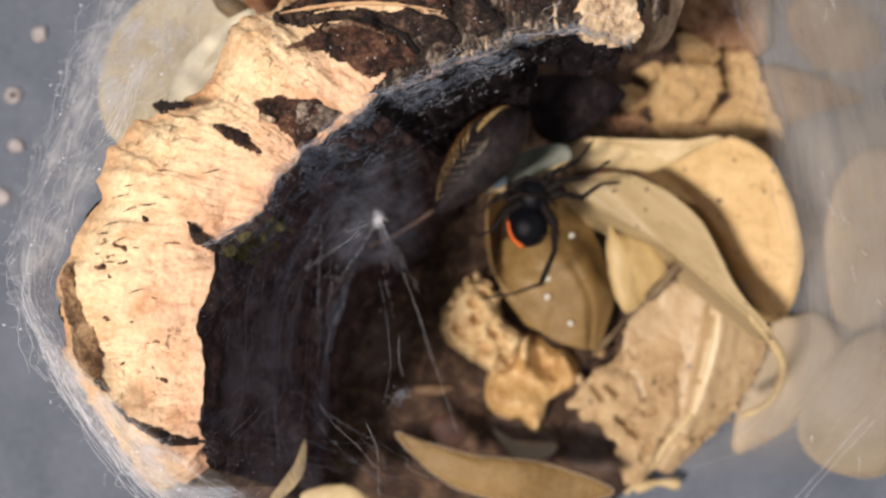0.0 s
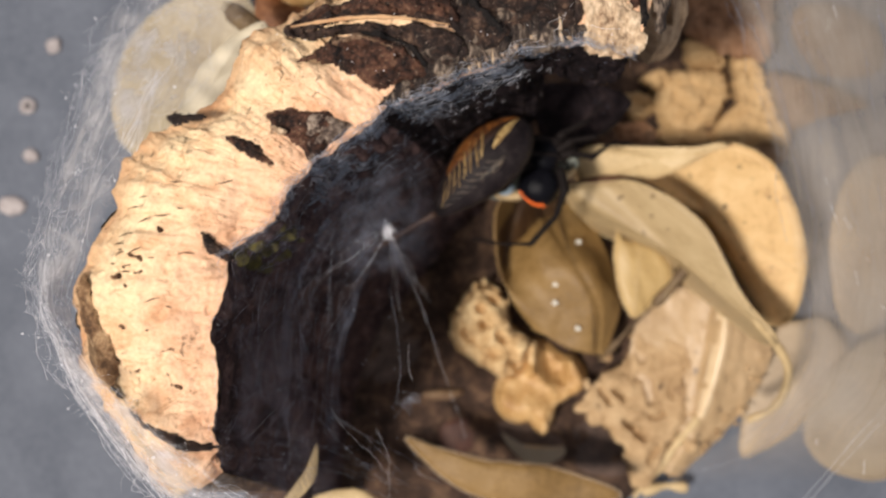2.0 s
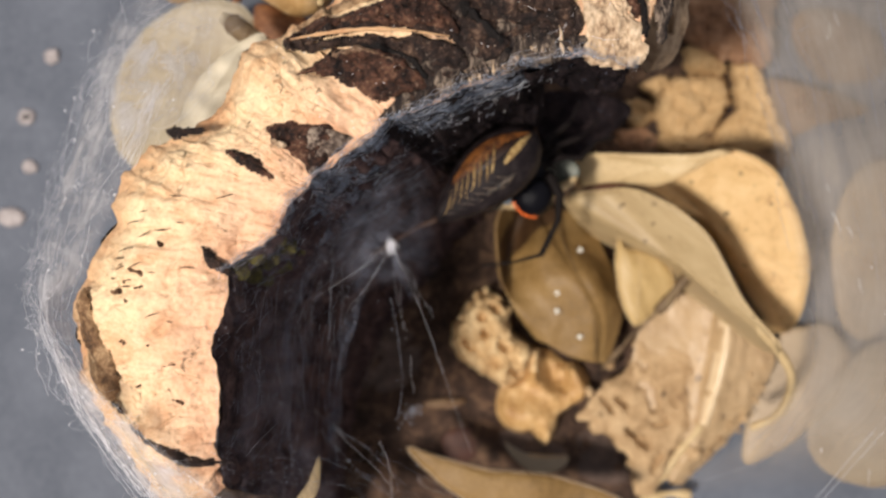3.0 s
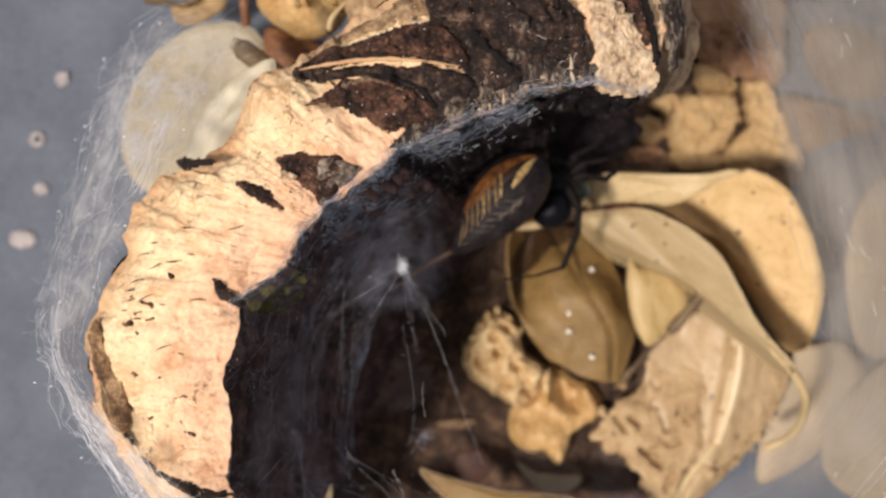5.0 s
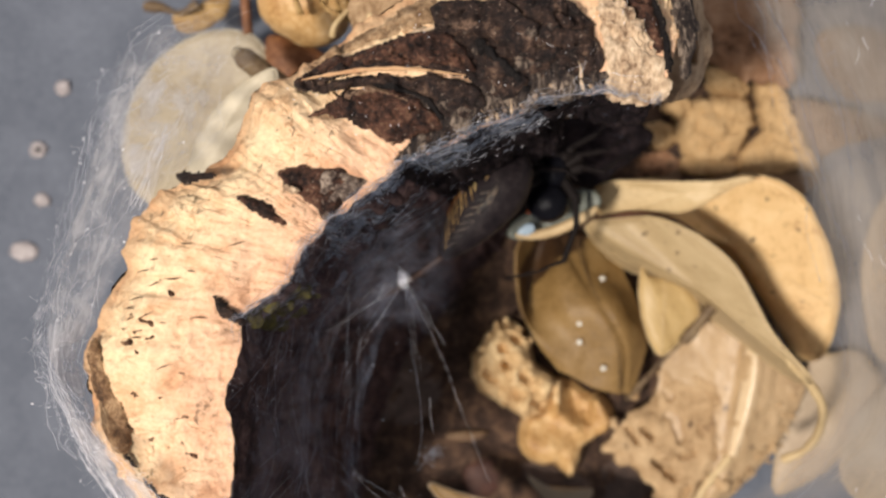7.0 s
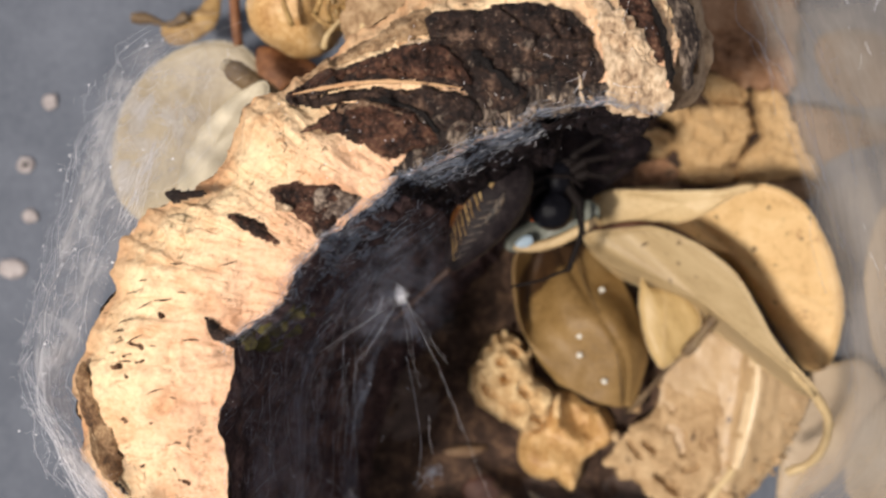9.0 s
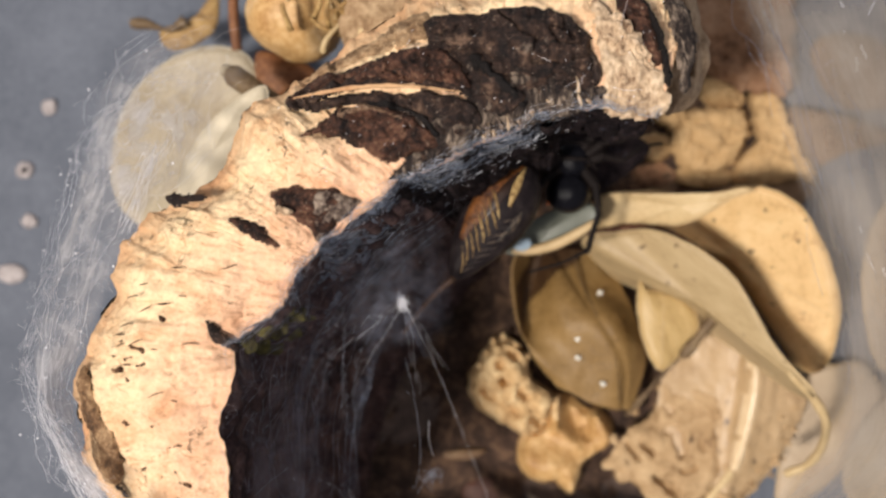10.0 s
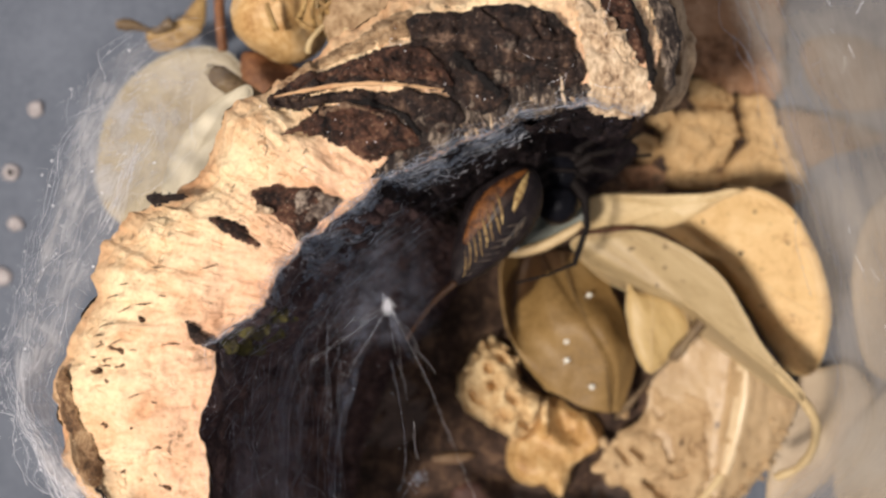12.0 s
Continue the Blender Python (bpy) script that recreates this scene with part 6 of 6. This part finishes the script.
    streaks = [[(-32.0, -3.1, 84), (-35.3, -12.4, 82), (-36.2, -20.5, 80), (-36.1, -32.3, 80), (-35.0, -44.0, 76)], [(-16.5, 2.2, 84), (-20.3, -4.7, 80), (-22.9, -12.8, 78), (-25.6, -20.9, 74), (-27.3, -33.7, 72), (-27.0, -48.0, 70)],
               [(-41.4, -1.6, 100), (-43.2, -13.2, 96), (-41.8, -25.0, 92)], [(-26, 4, 92), (-31, -2, 88), (-33, -12, 84), (-31, -22, 80)]]
    for path, wide in zip(streaks, (0.8, 1.1, 0.6, 0.7)):
        mid = spline(path, 40)
        bundle = []
        for m in range(9):
            a, b = sorted(rnd.sample(range(40), 2))
            off = np.array((rnd.gauss(0, wide * 0.7), 0, rnd.gauss(0, 0.6)))
            if b - a > 6:
                bundle.append([mid[q] + off * (0.6 + 0.5 * math.sin(q / 6 + m)) for q in np.linspace(a, b, 7).astype(int)])
        part("streak_threads", strands(bundle, 0.017), DIMSILK, hang, "bluish threads drawn down the hollow")
        part("streak_veil", loft([mid + np.array((dx * wide, 0, 0.3 * abs(dx))) for dx in (-1.6, 0, 1.6)], 10, 60, 0, 0.5, 5), STREAK, hang, "thin bluish sheet of silk")
    part("knot_veil", loft([[(-27.8, 9.8, 86), (-26.6, 2.8, 84), (-25.1, -6.9, 80)], [(-19.7, 16.3, 90), (-18.5, 7.2, 88), (-18.5, -4.8, 80)], [(-11.6, 20.4, 92), (-11.1, 9.2, 88), (-10.3, -3.9, 80)], [(-4.9, 22.4, 90), (-3.2, 11.1, 84), (-2.6, -2.2, 76)]], 24, 40, 0, 1.5, 6), KNOTVEIL, hang, "thin bluish sheet round the knot")
    part("low_veil", loft([[(-43.1, -12.5, 110), (-40.8, -13.0, 102), (-36.8, -13.5, 94), (-31.4, -14.2, 84)], [(-43.1, -25.0, 110), (-39.7, -26.1, 102), (-34.8, -27.4, 92), (-29.3, -28.7, 82)], [(-42.3, -35.5, 110), (-38.6, -38.1, 102), (-33.7, -40.0, 92), (-26.6, -40.9, 84)], [(-41.4, -52.2, 104), (-35.3, -54.4, 96), (-28.5, -55.9, 88), (-21.1, -56.8, 80)]], 20, 40, 0, 1.5, 6), LOWFILM, hang, "thin greyish sheet low in the log")
    part("fine_threads", strands([[(-30.2, -4.8, 84.4), (-32.8, -11.7, 88.3), (-33.7, -22.1, 89.7), (-34.2, -33.7, 90.4), (-33.8, -43.2, 89.5)], [(-36.7, -0.9, 94.9), (-38.5, -8.7, 97.9), (-38.8, -21.0, 98.2), (-39.5, -30.9, 99.4)], [(-33.3, -30.5, 88.9), (-38.7, -35.7, 97.9), (-42.0, -40.0, 103.9)], [(-13.6, -6.3, 80), (-11.9, -16.2, 80), (-11.3, -25.9, 80), (-12.6, -33.3, 80)], [(-26.1, -34.4, 80), (-18.8, -39.3, 80), (-11.5, -46.7, 80)], [(-42.7, -29.9, 105.4), (-39.5, -27.1, 99.4), (-36.0, -25.1, 93.4)], [(-34.7, 2.5, 91.6), (-36.0, -5.5, 93.7), (-36.3, -14.7, 94.0), (-35.6, -24.0, 92.8)], [(-32.1, -3.5, 87.4), (-31.3, -13.1, 86.0), (-31.9, -23.7, 86.8), (-31.2, -33.4, 85.6)], [(-40.6, -7.3, 101.8), (-41.3, -16.0, 103.0), (-41.1, -24.9, 102.4)], [(-26.6, -8.7, 80), (-28.7, -18.3, 82.0), (-29.1, -29.1, 82.6), (-30.0, -37.3, 83.8)]], 0.03), DIMSILK, hang, "fine bluish threads down the hollow")
    rnd = random.Random(52)
    specks = []
    for _ in range(46):
        x, y = rnd.uniform(-39, -7), rnd.uniform(-50, 6)
        p = np.array((x, y, max(80.0, 108 - 1.1 * (x + 40))))
        step = np.array((rnd.uniform(-0.5, 0.5), rnd.uniform(-0.6, 0.6), 0.1))
        specks.append(tube([p, p + step * 0.5, p + step], rnd.choice((0.035, 0.05, 0.08)), 4, 4))
    part("specks", joined(specks), DIMSILK, hang, "white crumbs caught in the silk")
    part("low_threads", strands([[(-26.5, -33.1, 80), (-24.6, -36.0, 80), (-21.9, -39.0, 80), (-17.6, -43.2, 79), (-14.0, -48.2, 78)], [(-8.0, -45.6, 78), (-7.2, -47.6, 78), (-6.1, -48.2, 78), (-2.4, -49.6, 78), (-0.1, -49.5, 78)],
                                 [(-48.2, -43.6, 112), (-42.0, -37.0, 100), (-37.0, -31.8, 90)], [(-9.4, -19.3, 78), (-9.6, -24.0, 76), (-9.0, -27.8, 74)], [(-16.5, -38.0, 78), (-14.2, -44.0, 78), (-14.0, -55.0, 76)]], 0.024), SILK, hang, "fine white trap threads")
    deep = np.array((-9.5, -33.0, 70.0))
    fuzz = [tube([deep + np.array((rnd.gauss(0, 1.2), rnd.gauss(0, 1.2), rnd.gauss(0, 0.8))) for _ in range(4)], 0.028, 4, 12) for _ in range(14)]
    ends = [(-26.5, -33.0, 85.0), (-17.8, -44.5, 75.0), (-16.3, -55.6, 70.0), (-12.0, -52.2, 68.0), (-3.2, -57.9, 55.0), (-32.5, -43.4, 92.0), (-36.8, -37.3, 100.0), (2.2, -57.7, 50.0)]
    for n in range(14):
        a, b = np.array(ends[rnd.randrange(8)]), np.array(ends[rnd.randrange(8)])
        a, b = a + np.array((rnd.gauss(0, 3), rnd.gauss(0, 3), rnd.gauss(0, 3))), b + np.array((rnd.gauss(0, 3), rnd.gauss(0, 3), rnd.gauss(0, 3)))
        fuzz.append(tube([a, (a + b) / 2 + np.array((rnd.gauss(0, 1), rnd.gauss(0, 1), -1)), b], 0.018, 4, 12))
    part("low_tangle", joined(fuzz), DIMSILK, hang, "white tangle low in the hollow")
    film_rows = [[hollow_point(k, f, 3 + 22 * f) for k in np.linspace(4, 215, 60)] for f in (0.0, 0.12, 0.28, 0.45, 0.6)]
    part("veil", loft(film_rows, 30, 140, 0, 1.5, 9), FILM, hang)
    dust = []
    for n in range(420):
        k, f = rnd.uniform(5, 390), abs(rnd.gauss(0, 0.25))
        p = web_point(k, min(0.7, f), rnd.uniform(2.2, 7))
        if n % 2:
            q = web_point(k + rnd.uniform(0.8, 3.5), min(0.7, f + rnd.uniform(-0.01, 0.015)), rnd.uniform(2.2, 7))
            d = (q - p) / (np.linalg.norm(q - p) + 1e-6) * rnd.uniform(0.3, 1.5)
            dust.append(tube([p, p + d * 0.5 + np.array((0, rnd.gauss(0, 0.1), 0)), p + d], (0.035, 0.02), 4, 6))
            continue
        dust.append(blob(p, (rnd.uniform(0.03, 0.12), rnd.uniform(0.03, 0.12), 0.05), 0, 1, 0, 1, (0, 0, rnd.uniform(0, 180))))
    for n in range(60):
        k, f = rnd.randint(225, 380), rnd.uniform(0.1, 0.95)
        p = LOG_OUT[k] * (1 - f) + LOG_IN[k] * f
        dust.append(blob((p[0], p[1], log_height(p[0], p[1]) + 3.2), (rnd.uniform(0.06, 0.15),) * 3, 0, 1, 0, 1))
    part("dust", joined(dust), SILK, hang, "white specks caught in the silk")

    cover = thing("web_haze", "thin greyish web sheet over the leaf litter", "web", (83.0, 29.5, 70.0), kind="stuff")
    left = [(56.7, 78.8, 70), (60.2, 67.3, 70), (63.8, 57.1, 70), (66.7, 47.0, 70), (70.1, 34.3, 70), (73.2, 19.1, 70), (76.3, 3.9, 70), (77.8, -11.2, 70), (75.6, -28.8, 70), (61.6, -41.1, 70), (42.5, -52.1, 70)]
    right = [(150, 80.7, 74.0), (150, 69.3, 74.0), (150, 59.1, 74.0), (150, 48.9, 74.0), (150, 36.2, 74.0), (150, 21.1, 74.0), (150, 5.9, 74.0), (150, -9.1, 74.0), (150, -24.2, 74.0), (150, -37.8, 74.0), (150, -48.9, 74.0)]
    part("veil", loft([left, (np.array(left) * 2 + np.array(right)) / 3, right], 20, 90, 0, 1.5, 16), HAZE, cover)
    ls, rs = spline(left, 200), spline(right, 200)
    paths = []
    for n in range(38):
        a, f = rnd.randint(0, 150), rnd.random() ** 2.2 * 0.6
        b = min(199, a + rnd.randint(10, 60))
        paths.append([ls[j] * (1 - f) + rs[j] * f + np.array((rnd.gauss(0, 0.8), rnd.gauss(0, 0.8), rnd.gauss(0, 1))) for j in np.linspace(a, b, 5).astype(int)])
    part("threads", strands(paths, 0.05), DIMSILK, cover)
    scratch = []
    for n in range(46):
        a, f = rnd.randint(0, 190), rnd.uniform(0.12, 0.75)
        p = ls[a] * (1 - f) + rs[a] * f + np.array((0, 0, 1.5))
        w, size = rnd.gauss(-1.35, 0.35), rnd.uniform(0.8, 4.5)
        scratch.append([p, p + np.array((math.cos(w) * size * 0.5 + rnd.gauss(0, 0.15), math.sin(w) * size * 0.5, 0)), p + np.array((math.cos(w) * size, math.sin(w) * size, 0))])
    part("shreds", strands(scratch, 0.06), SILK, cover, "short white shreds of silk")
    part("long_thread", strands([[(78.3, -55.4, 72), (83.6, -49.5, 72), (91.1, -40.7, 72), (98.4, -33.1, 72)], [(80.5, -55.1, 72), (85.1, -49.8, 72), (92.7, -41.6, 72), (98.4, -35.3, 72)]], 0.045), SILK, cover, "pale taut thread")
    low = [[(-67.7, -25.8, 112.0), (-55.5, -35.0, 118.0), (-47.0, -39.6, 120.0), (-38.6, -42.1, 116.0), (-33.5, -44.1, 108.0)], [(-62.8, -36.9, 108.0), (-53.1, -43.4, 114.0), (-46.0, -46.4, 114.0), (-38.9, -47.9, 110.0), (-33.7, -49.3, 100.0)], [(-58.3, -55.7, 80.0), (-50.6, -58.3, 80.0), (-42.0, -58.3, 80.0), (-36.8, -58.7, 80.0), (-32.0, -58.2, 78.0)]]
    part("veil", loft(low, 20, 50, 0, 1.5, 9), LOWVEIL, cover)

    knot = thing("web_knot", "white tangled web knot with long trap threads", "web")
    k0 = np.array((-13.1, 6.4, 88.0))
    part("tangle", joined([blob((0, 0, 0), (0.3, 0.5, 0.3), 0.4, 0.9, 3, 3)] + [tube([(rnd.gauss(0, 0.55), rnd.gauss(-0.3, 0.8), rnd.gauss(0, 0.5)) for _ in range(5)], 0.024, 4, 16) for _ in range(48)]), SILK, knot)
    ends = [(4.0, -48.2, 30.0), (-4.3, -11.6, 60.0), (-11.7, -16.4, 55.0), (-29.0, -17.5, 70.0), (-31.0, -5.9, 88.0), (-21.2, 3.0, 92.0)]
    fan = []
    for e in ends[1:]:
        d = np.array(e) - k0
        for m in range(2):
            fan.append([d * f + np.array((rnd.gauss(0, 0.5), rnd.gauss(0, 0.5), 0)) * min(1, f * 4) for f in (0, 0.2, 0.4, 0.6, 0.8, rnd.uniform(0.85, 1.0))])
    part("threads", strands(fan, 0.014), SILK, knot)
    d = np.array(ends[0]) - k0
    part("trap_thread", tube([(0, 0, 0), d * 0.3 + np.array((0.8, 0.6, 0)), d * 0.65 + np.array((0.4, 0.2, 0)), d], 0.16, 6, 80, taper=lambda f: 0.014 + 0.05 * abs(noise.noise(Vector((f * 40, 0, 0))))), SILK, knot, "thicker beaded thread")
    tri = [[(0.3, 0, 0), (2.2, -5, -1), (5.5, -12, -4)], [(-0.6, -0.5, 0), (0.4, -5, -1), (3.6, -12, -4)]]
    part("sheet", loft(tri, 6, 14, 0, 0.2, 2), KNOTVEIL, knot)
    return knot


room()
tub()
log()
litter()
leg_thing = grasshopper_leg()
spider, spider_abdomen, rear_leg = black_spider()
web_knot = silk()


def placed(x, y, z, rx=0, ry=0, rz=0):
    return pose(x * MM, y * MM, z * MM, rx, ry, rz)


def motions():
    """What stirs: the leg that is being wound in, the spider and the knot of its web."""
    walk(leg_thing, [
        (0.0, placed(7.9, 20.3, 64.0, 0, 0, 50) @ placed(0, 0, 0, -45)),
        (0.5, placed(6.0, 22.5, 64.0, 0, 0, 51) @ placed(0, 0, 0, -32)),
        (1.0, placed(4.4, 21.2, 64.0, 0, 0, 51) @ placed(0, 0, 0, -26)),
        (1.5, placed(3.1, 20.5, 64.0, 0, 0, 51) @ placed(0, 0, 0, -25)),
        (2.0, placed(6.9, 20.7, 64.0, 0, 0, 46) @ placed(0, 0, 0, -14)),
        (2.5, placed(8.9, 18.3, 64.0, 0, 0, 33) @ placed(0, 0, 0, 18)),
        (3.0, placed(7.9, 20.7, 64.0, 0, 0, 40) @ placed(0, 0, 0, 0)),
        (3.2, placed(8.7, 20.2, 64.0, 0, 0, 40) @ placed(0, 0, 0, 0)),
        (4.8, placed(5.7, 19.1, 64.0, 0, 0, 40) @ placed(0, 0, 0, 0)),
        (5.0, placed(8.1, 19.8, 64.0, 0, 0, 45) @ placed(0, 0, 0, -8)),
        (5.5, placed(6.2, 21.6, 64.0, 0, 0, 43) @ placed(0, 0, 0, 6)),
        (6.0, placed(7.6, 22.0, 64.0, 0, 0, 43) @ placed(0, 0, 0, 12)),
        (6.5, placed(2.7, 20.3, 64.0, 0, 0, 51) @ placed(0, 0, 0, -32)),
        (6.7, placed(2.4, 21.3, 64.0, 0, 0, 51) @ placed(0, 0, 0, -32)),
        (8.3, placed(8.3, 23.2, 64.0, 0, 0, 60) @ placed(0, 0, 0, -20)),
        (8.5, placed(6.7, 22.2, 64.0, 0, 0, 57) @ placed(0, 0, 0, 0)),
        (9.0, placed(4.1, 23.6, 64.0, 0, 0, 57) @ placed(0, 0, 0, -20)),
        (9.5, placed(6.7, 21.8, 64.0, 0, 0, 54) @ placed(0, 0, 0, 6)),
        (10.0, placed(5.7, 21.9, 64.0, 0, 0, 54) @ placed(0, 0, 0, 6)),
        (10.5, placed(7.3, 21.0, 64.0, 0, 0, 54) @ placed(0, 0, 0, 12)),
        (11.0, placed(5.5, 22.7, 64.0, 0, 0, 54) @ placed(0, 0, 0, 8)),
        (11.5, placed(7.7, 22.9, 64.0, 0, 0, 54) @ placed(0, 0, 0, 8)),
        (12.0, placed(9.1, 21.1, 64.0, 0, 0, 54) @ placed(0, 0, 0, 10)),
    ])
    walk(spider, [
        (0.0, placed(20.6, 5.4, 50.0, 0, 0, 0)),
        (0.5, placed(22.1, 13.8, 50.0, 0, 0, -8)),
        (1.0, placed(22.2, 17.1, 50.0, 0, 0, -5)),
        (1.5, placed(18.4, 17.8, 50.0, 0, 0, -5)),
        (2.0, placed(21.6, 17.1, 50.0, 0, 0, 0)),
        (2.5, placed(21.3, 13.3, 50.0, 0, 0, 15)),
        (3.0, placed(19.9, 16.8, 50.0, 0, 0, 10)),
        (3.2, placed(18.9, 15.5, 50.0, 0, 0, 10)),
        (4.8, placed(20.9, 21.1, 50.0, 0, 0, 5)),
        (5.0, placed(21.9, 19.0, 50.0, 0, 0, 0)),
        (5.5, placed(21.9, 19.3, 50.0, 0, 0, -10)),
        (6.0, placed(22.6, 23.1, 50.0, 0, 0, -5)),
        (6.5, placed(18.7, 23.5, 50.0, 0, 0, 0)),
        (6.7, placed(18.3, 23.3, 50.0, 0, 0, 0)),
        (8.3, placed(24.4, 18.5, 50.0, 0, 0, 0)),
        (8.5, placed(22.4, 17.5, 50.0, 0, 0, 0)),
        (9.0, placed(20.3, 23.9, 50.0, 0, 0, 0)),
        (9.5, placed(24.3, 29.3, 50.0, 0, 0, 0)),
        (10.0, placed(24.7, 28.5, 50.0, 0, 0, 0)),
        (10.5, placed(24.0, 26.5, 50.0, 0, 0, -5)),
        (11.0, placed(21.6, 22.4, 50.0, 0, 0, 0)),
        (11.5, placed(24.3, 25.1, 50.0, 0, 0, 0)),
        (12.0, placed(24.9, 26.0, 50.0, 0, 0, 0)),
    ])
    walk(spider_abdomen, [
        (0.0, placed(0, 0, 0, 10, 0, -25)),
        (0.5, placed(0, 0, 0, 0, 0, 5)),
        (1.0, placed(0, 0, 0, 0, 0, 0)),
        (1.5, placed(0, 0, 0, 0, 0, 0)),
        (2.0, placed(0, 0, 0, 8, 0, 5)),
        (2.5, placed(0, 0, 0, 12, 0, 8)),
        (3.0, placed(0, 0, 0, 22, 0, -10)),
        (3.2, placed(0, 0, 0, 30, 0, -10)),
        (4.8, placed(0, 0, 0, 108, 0, 0)),
        (5.0, placed(0, 0, 0, 108, 0, 0)),
        (5.5, placed(0, 0, 0, 108, 0, 0)),
        (6.0, placed(0, 0, 0, 108, 0, 0)),
        (6.5, placed(0, 0, 0, 108, 0, 0)),
        (6.7, placed(0, 0, 0, 108, 0, 0)),
        (8.3, placed(0, 0, 0, 108, 0, 0)),
        (8.5, placed(0, 0, 0, 108, 0, 0)),
        (9.0, placed(0, 0, 0, 108, 0, 0)),
        (9.5, placed(0, 0, 0, 108, 0, 0)),
        (10.0, placed(0, 0, 0, 108, 0, 0)),
        (10.5, placed(0, 0, 0, 108, 0, 0)),
        (11.0, placed(0, 0, 0, 108, 0, 0)),
        (11.5, placed(0, 0, 0, 108, 0, 0)),
        (12.0, placed(0, 0, 0, 108, 0, 0)),
    ])
    walk(rear_leg, [
        (0.0, placed(0, 0, 0, 6, 0, 0)),
        (0.5, placed(0, 0, 0, -4, 0, -20)),
        (1.0, placed(0, 0, 0, 0, 0, -24)),
        (1.5, placed(0, 0, 0, 2, 0, -20)),
        (2.0, placed(0, 0, 0, 0, 0, -22)),
        (2.5, placed(0, 0, 0, 4, 0, -12)),
        (3.0, placed(0, 0, 0, 0, 0, -16)),
        (3.2, placed(0, 0, 0, 0, 0, -16)),
        (4.8, placed(0, 0, 0, 0, 0, -4)),
        (5.0, placed(0, 0, 0, 2, 0, -4)),
        (5.5, placed(0, 0, 0, -2, 0, -6)),
        (6.0, placed(0, 0, 0, 0, 0, 0)),
        (6.5, placed(0, 0, 0, 3, 0, 0)),
        (6.7, placed(0, 0, 0, 0, 0, 0)),
        (8.3, placed(0, 0, 0, 0, 0, -2)),
        (8.5, placed(0, 0, 0, -3, 0, -2)),
        (9.0, placed(0, 0, 0, 2, 0, 0)),
        (9.5, placed(0, 0, 0, 0, 0, 0)),
        (10.0, placed(0, 0, 0, 0, 0, 2)),
        (10.5, placed(0, 0, 0, 2, 0, 0)),
        (11.0, placed(0, 0, 0, 0, 0, 0)),
        (11.5, placed(0, 0, 0, 3, 0, -2)),
        (12.0, placed(0, 0, 0, 0, 0, 0)),
    ])
    walk(web_knot, [
        (0.0, placed(-13.3, 6.4, 88.0)),
        (0.5, placed(-13.6, 5.4, 88.0)),
        (1.0, placed(-13.7, 5.2, 88.0)),
        (1.5, placed(-14.3, 6.0, 88.0)),
        (2.0, placed(-13.2, 5.6, 88.0)),
        (2.5, placed(-11.9, 5.2, 88.0)),
        (3.0, placed(-12.8, 4.9, 88.0)),
        (5.0, placed(-12.7, 6.4, 88.0)),
        (5.5, placed(-12.4, 5.4, 88.0)),
        (6.0, placed(-12.4, 5.1, 88.0)),
        (6.5, placed(-14.0, 6.6, 88.0)),
        (8.5, placed(-12.7, 5.3, 88.0)),
        (9.0, placed(-13.6, 6.7, 88.0)),
        (9.5, placed(-13.2, 6.0, 88.0)),
        (10.0, placed(-13.2, 5.6, 88.0)),
        (10.5, placed(-11.1, 6.0, 88.0)),
        (11.0, placed(-12.5, 5.6, 88.0)),
        (11.5, placed(-13.8, 6.0, 88.0)),
        (12.0, placed(-13.1, 5.3, 88.0)),
    ])


motions()
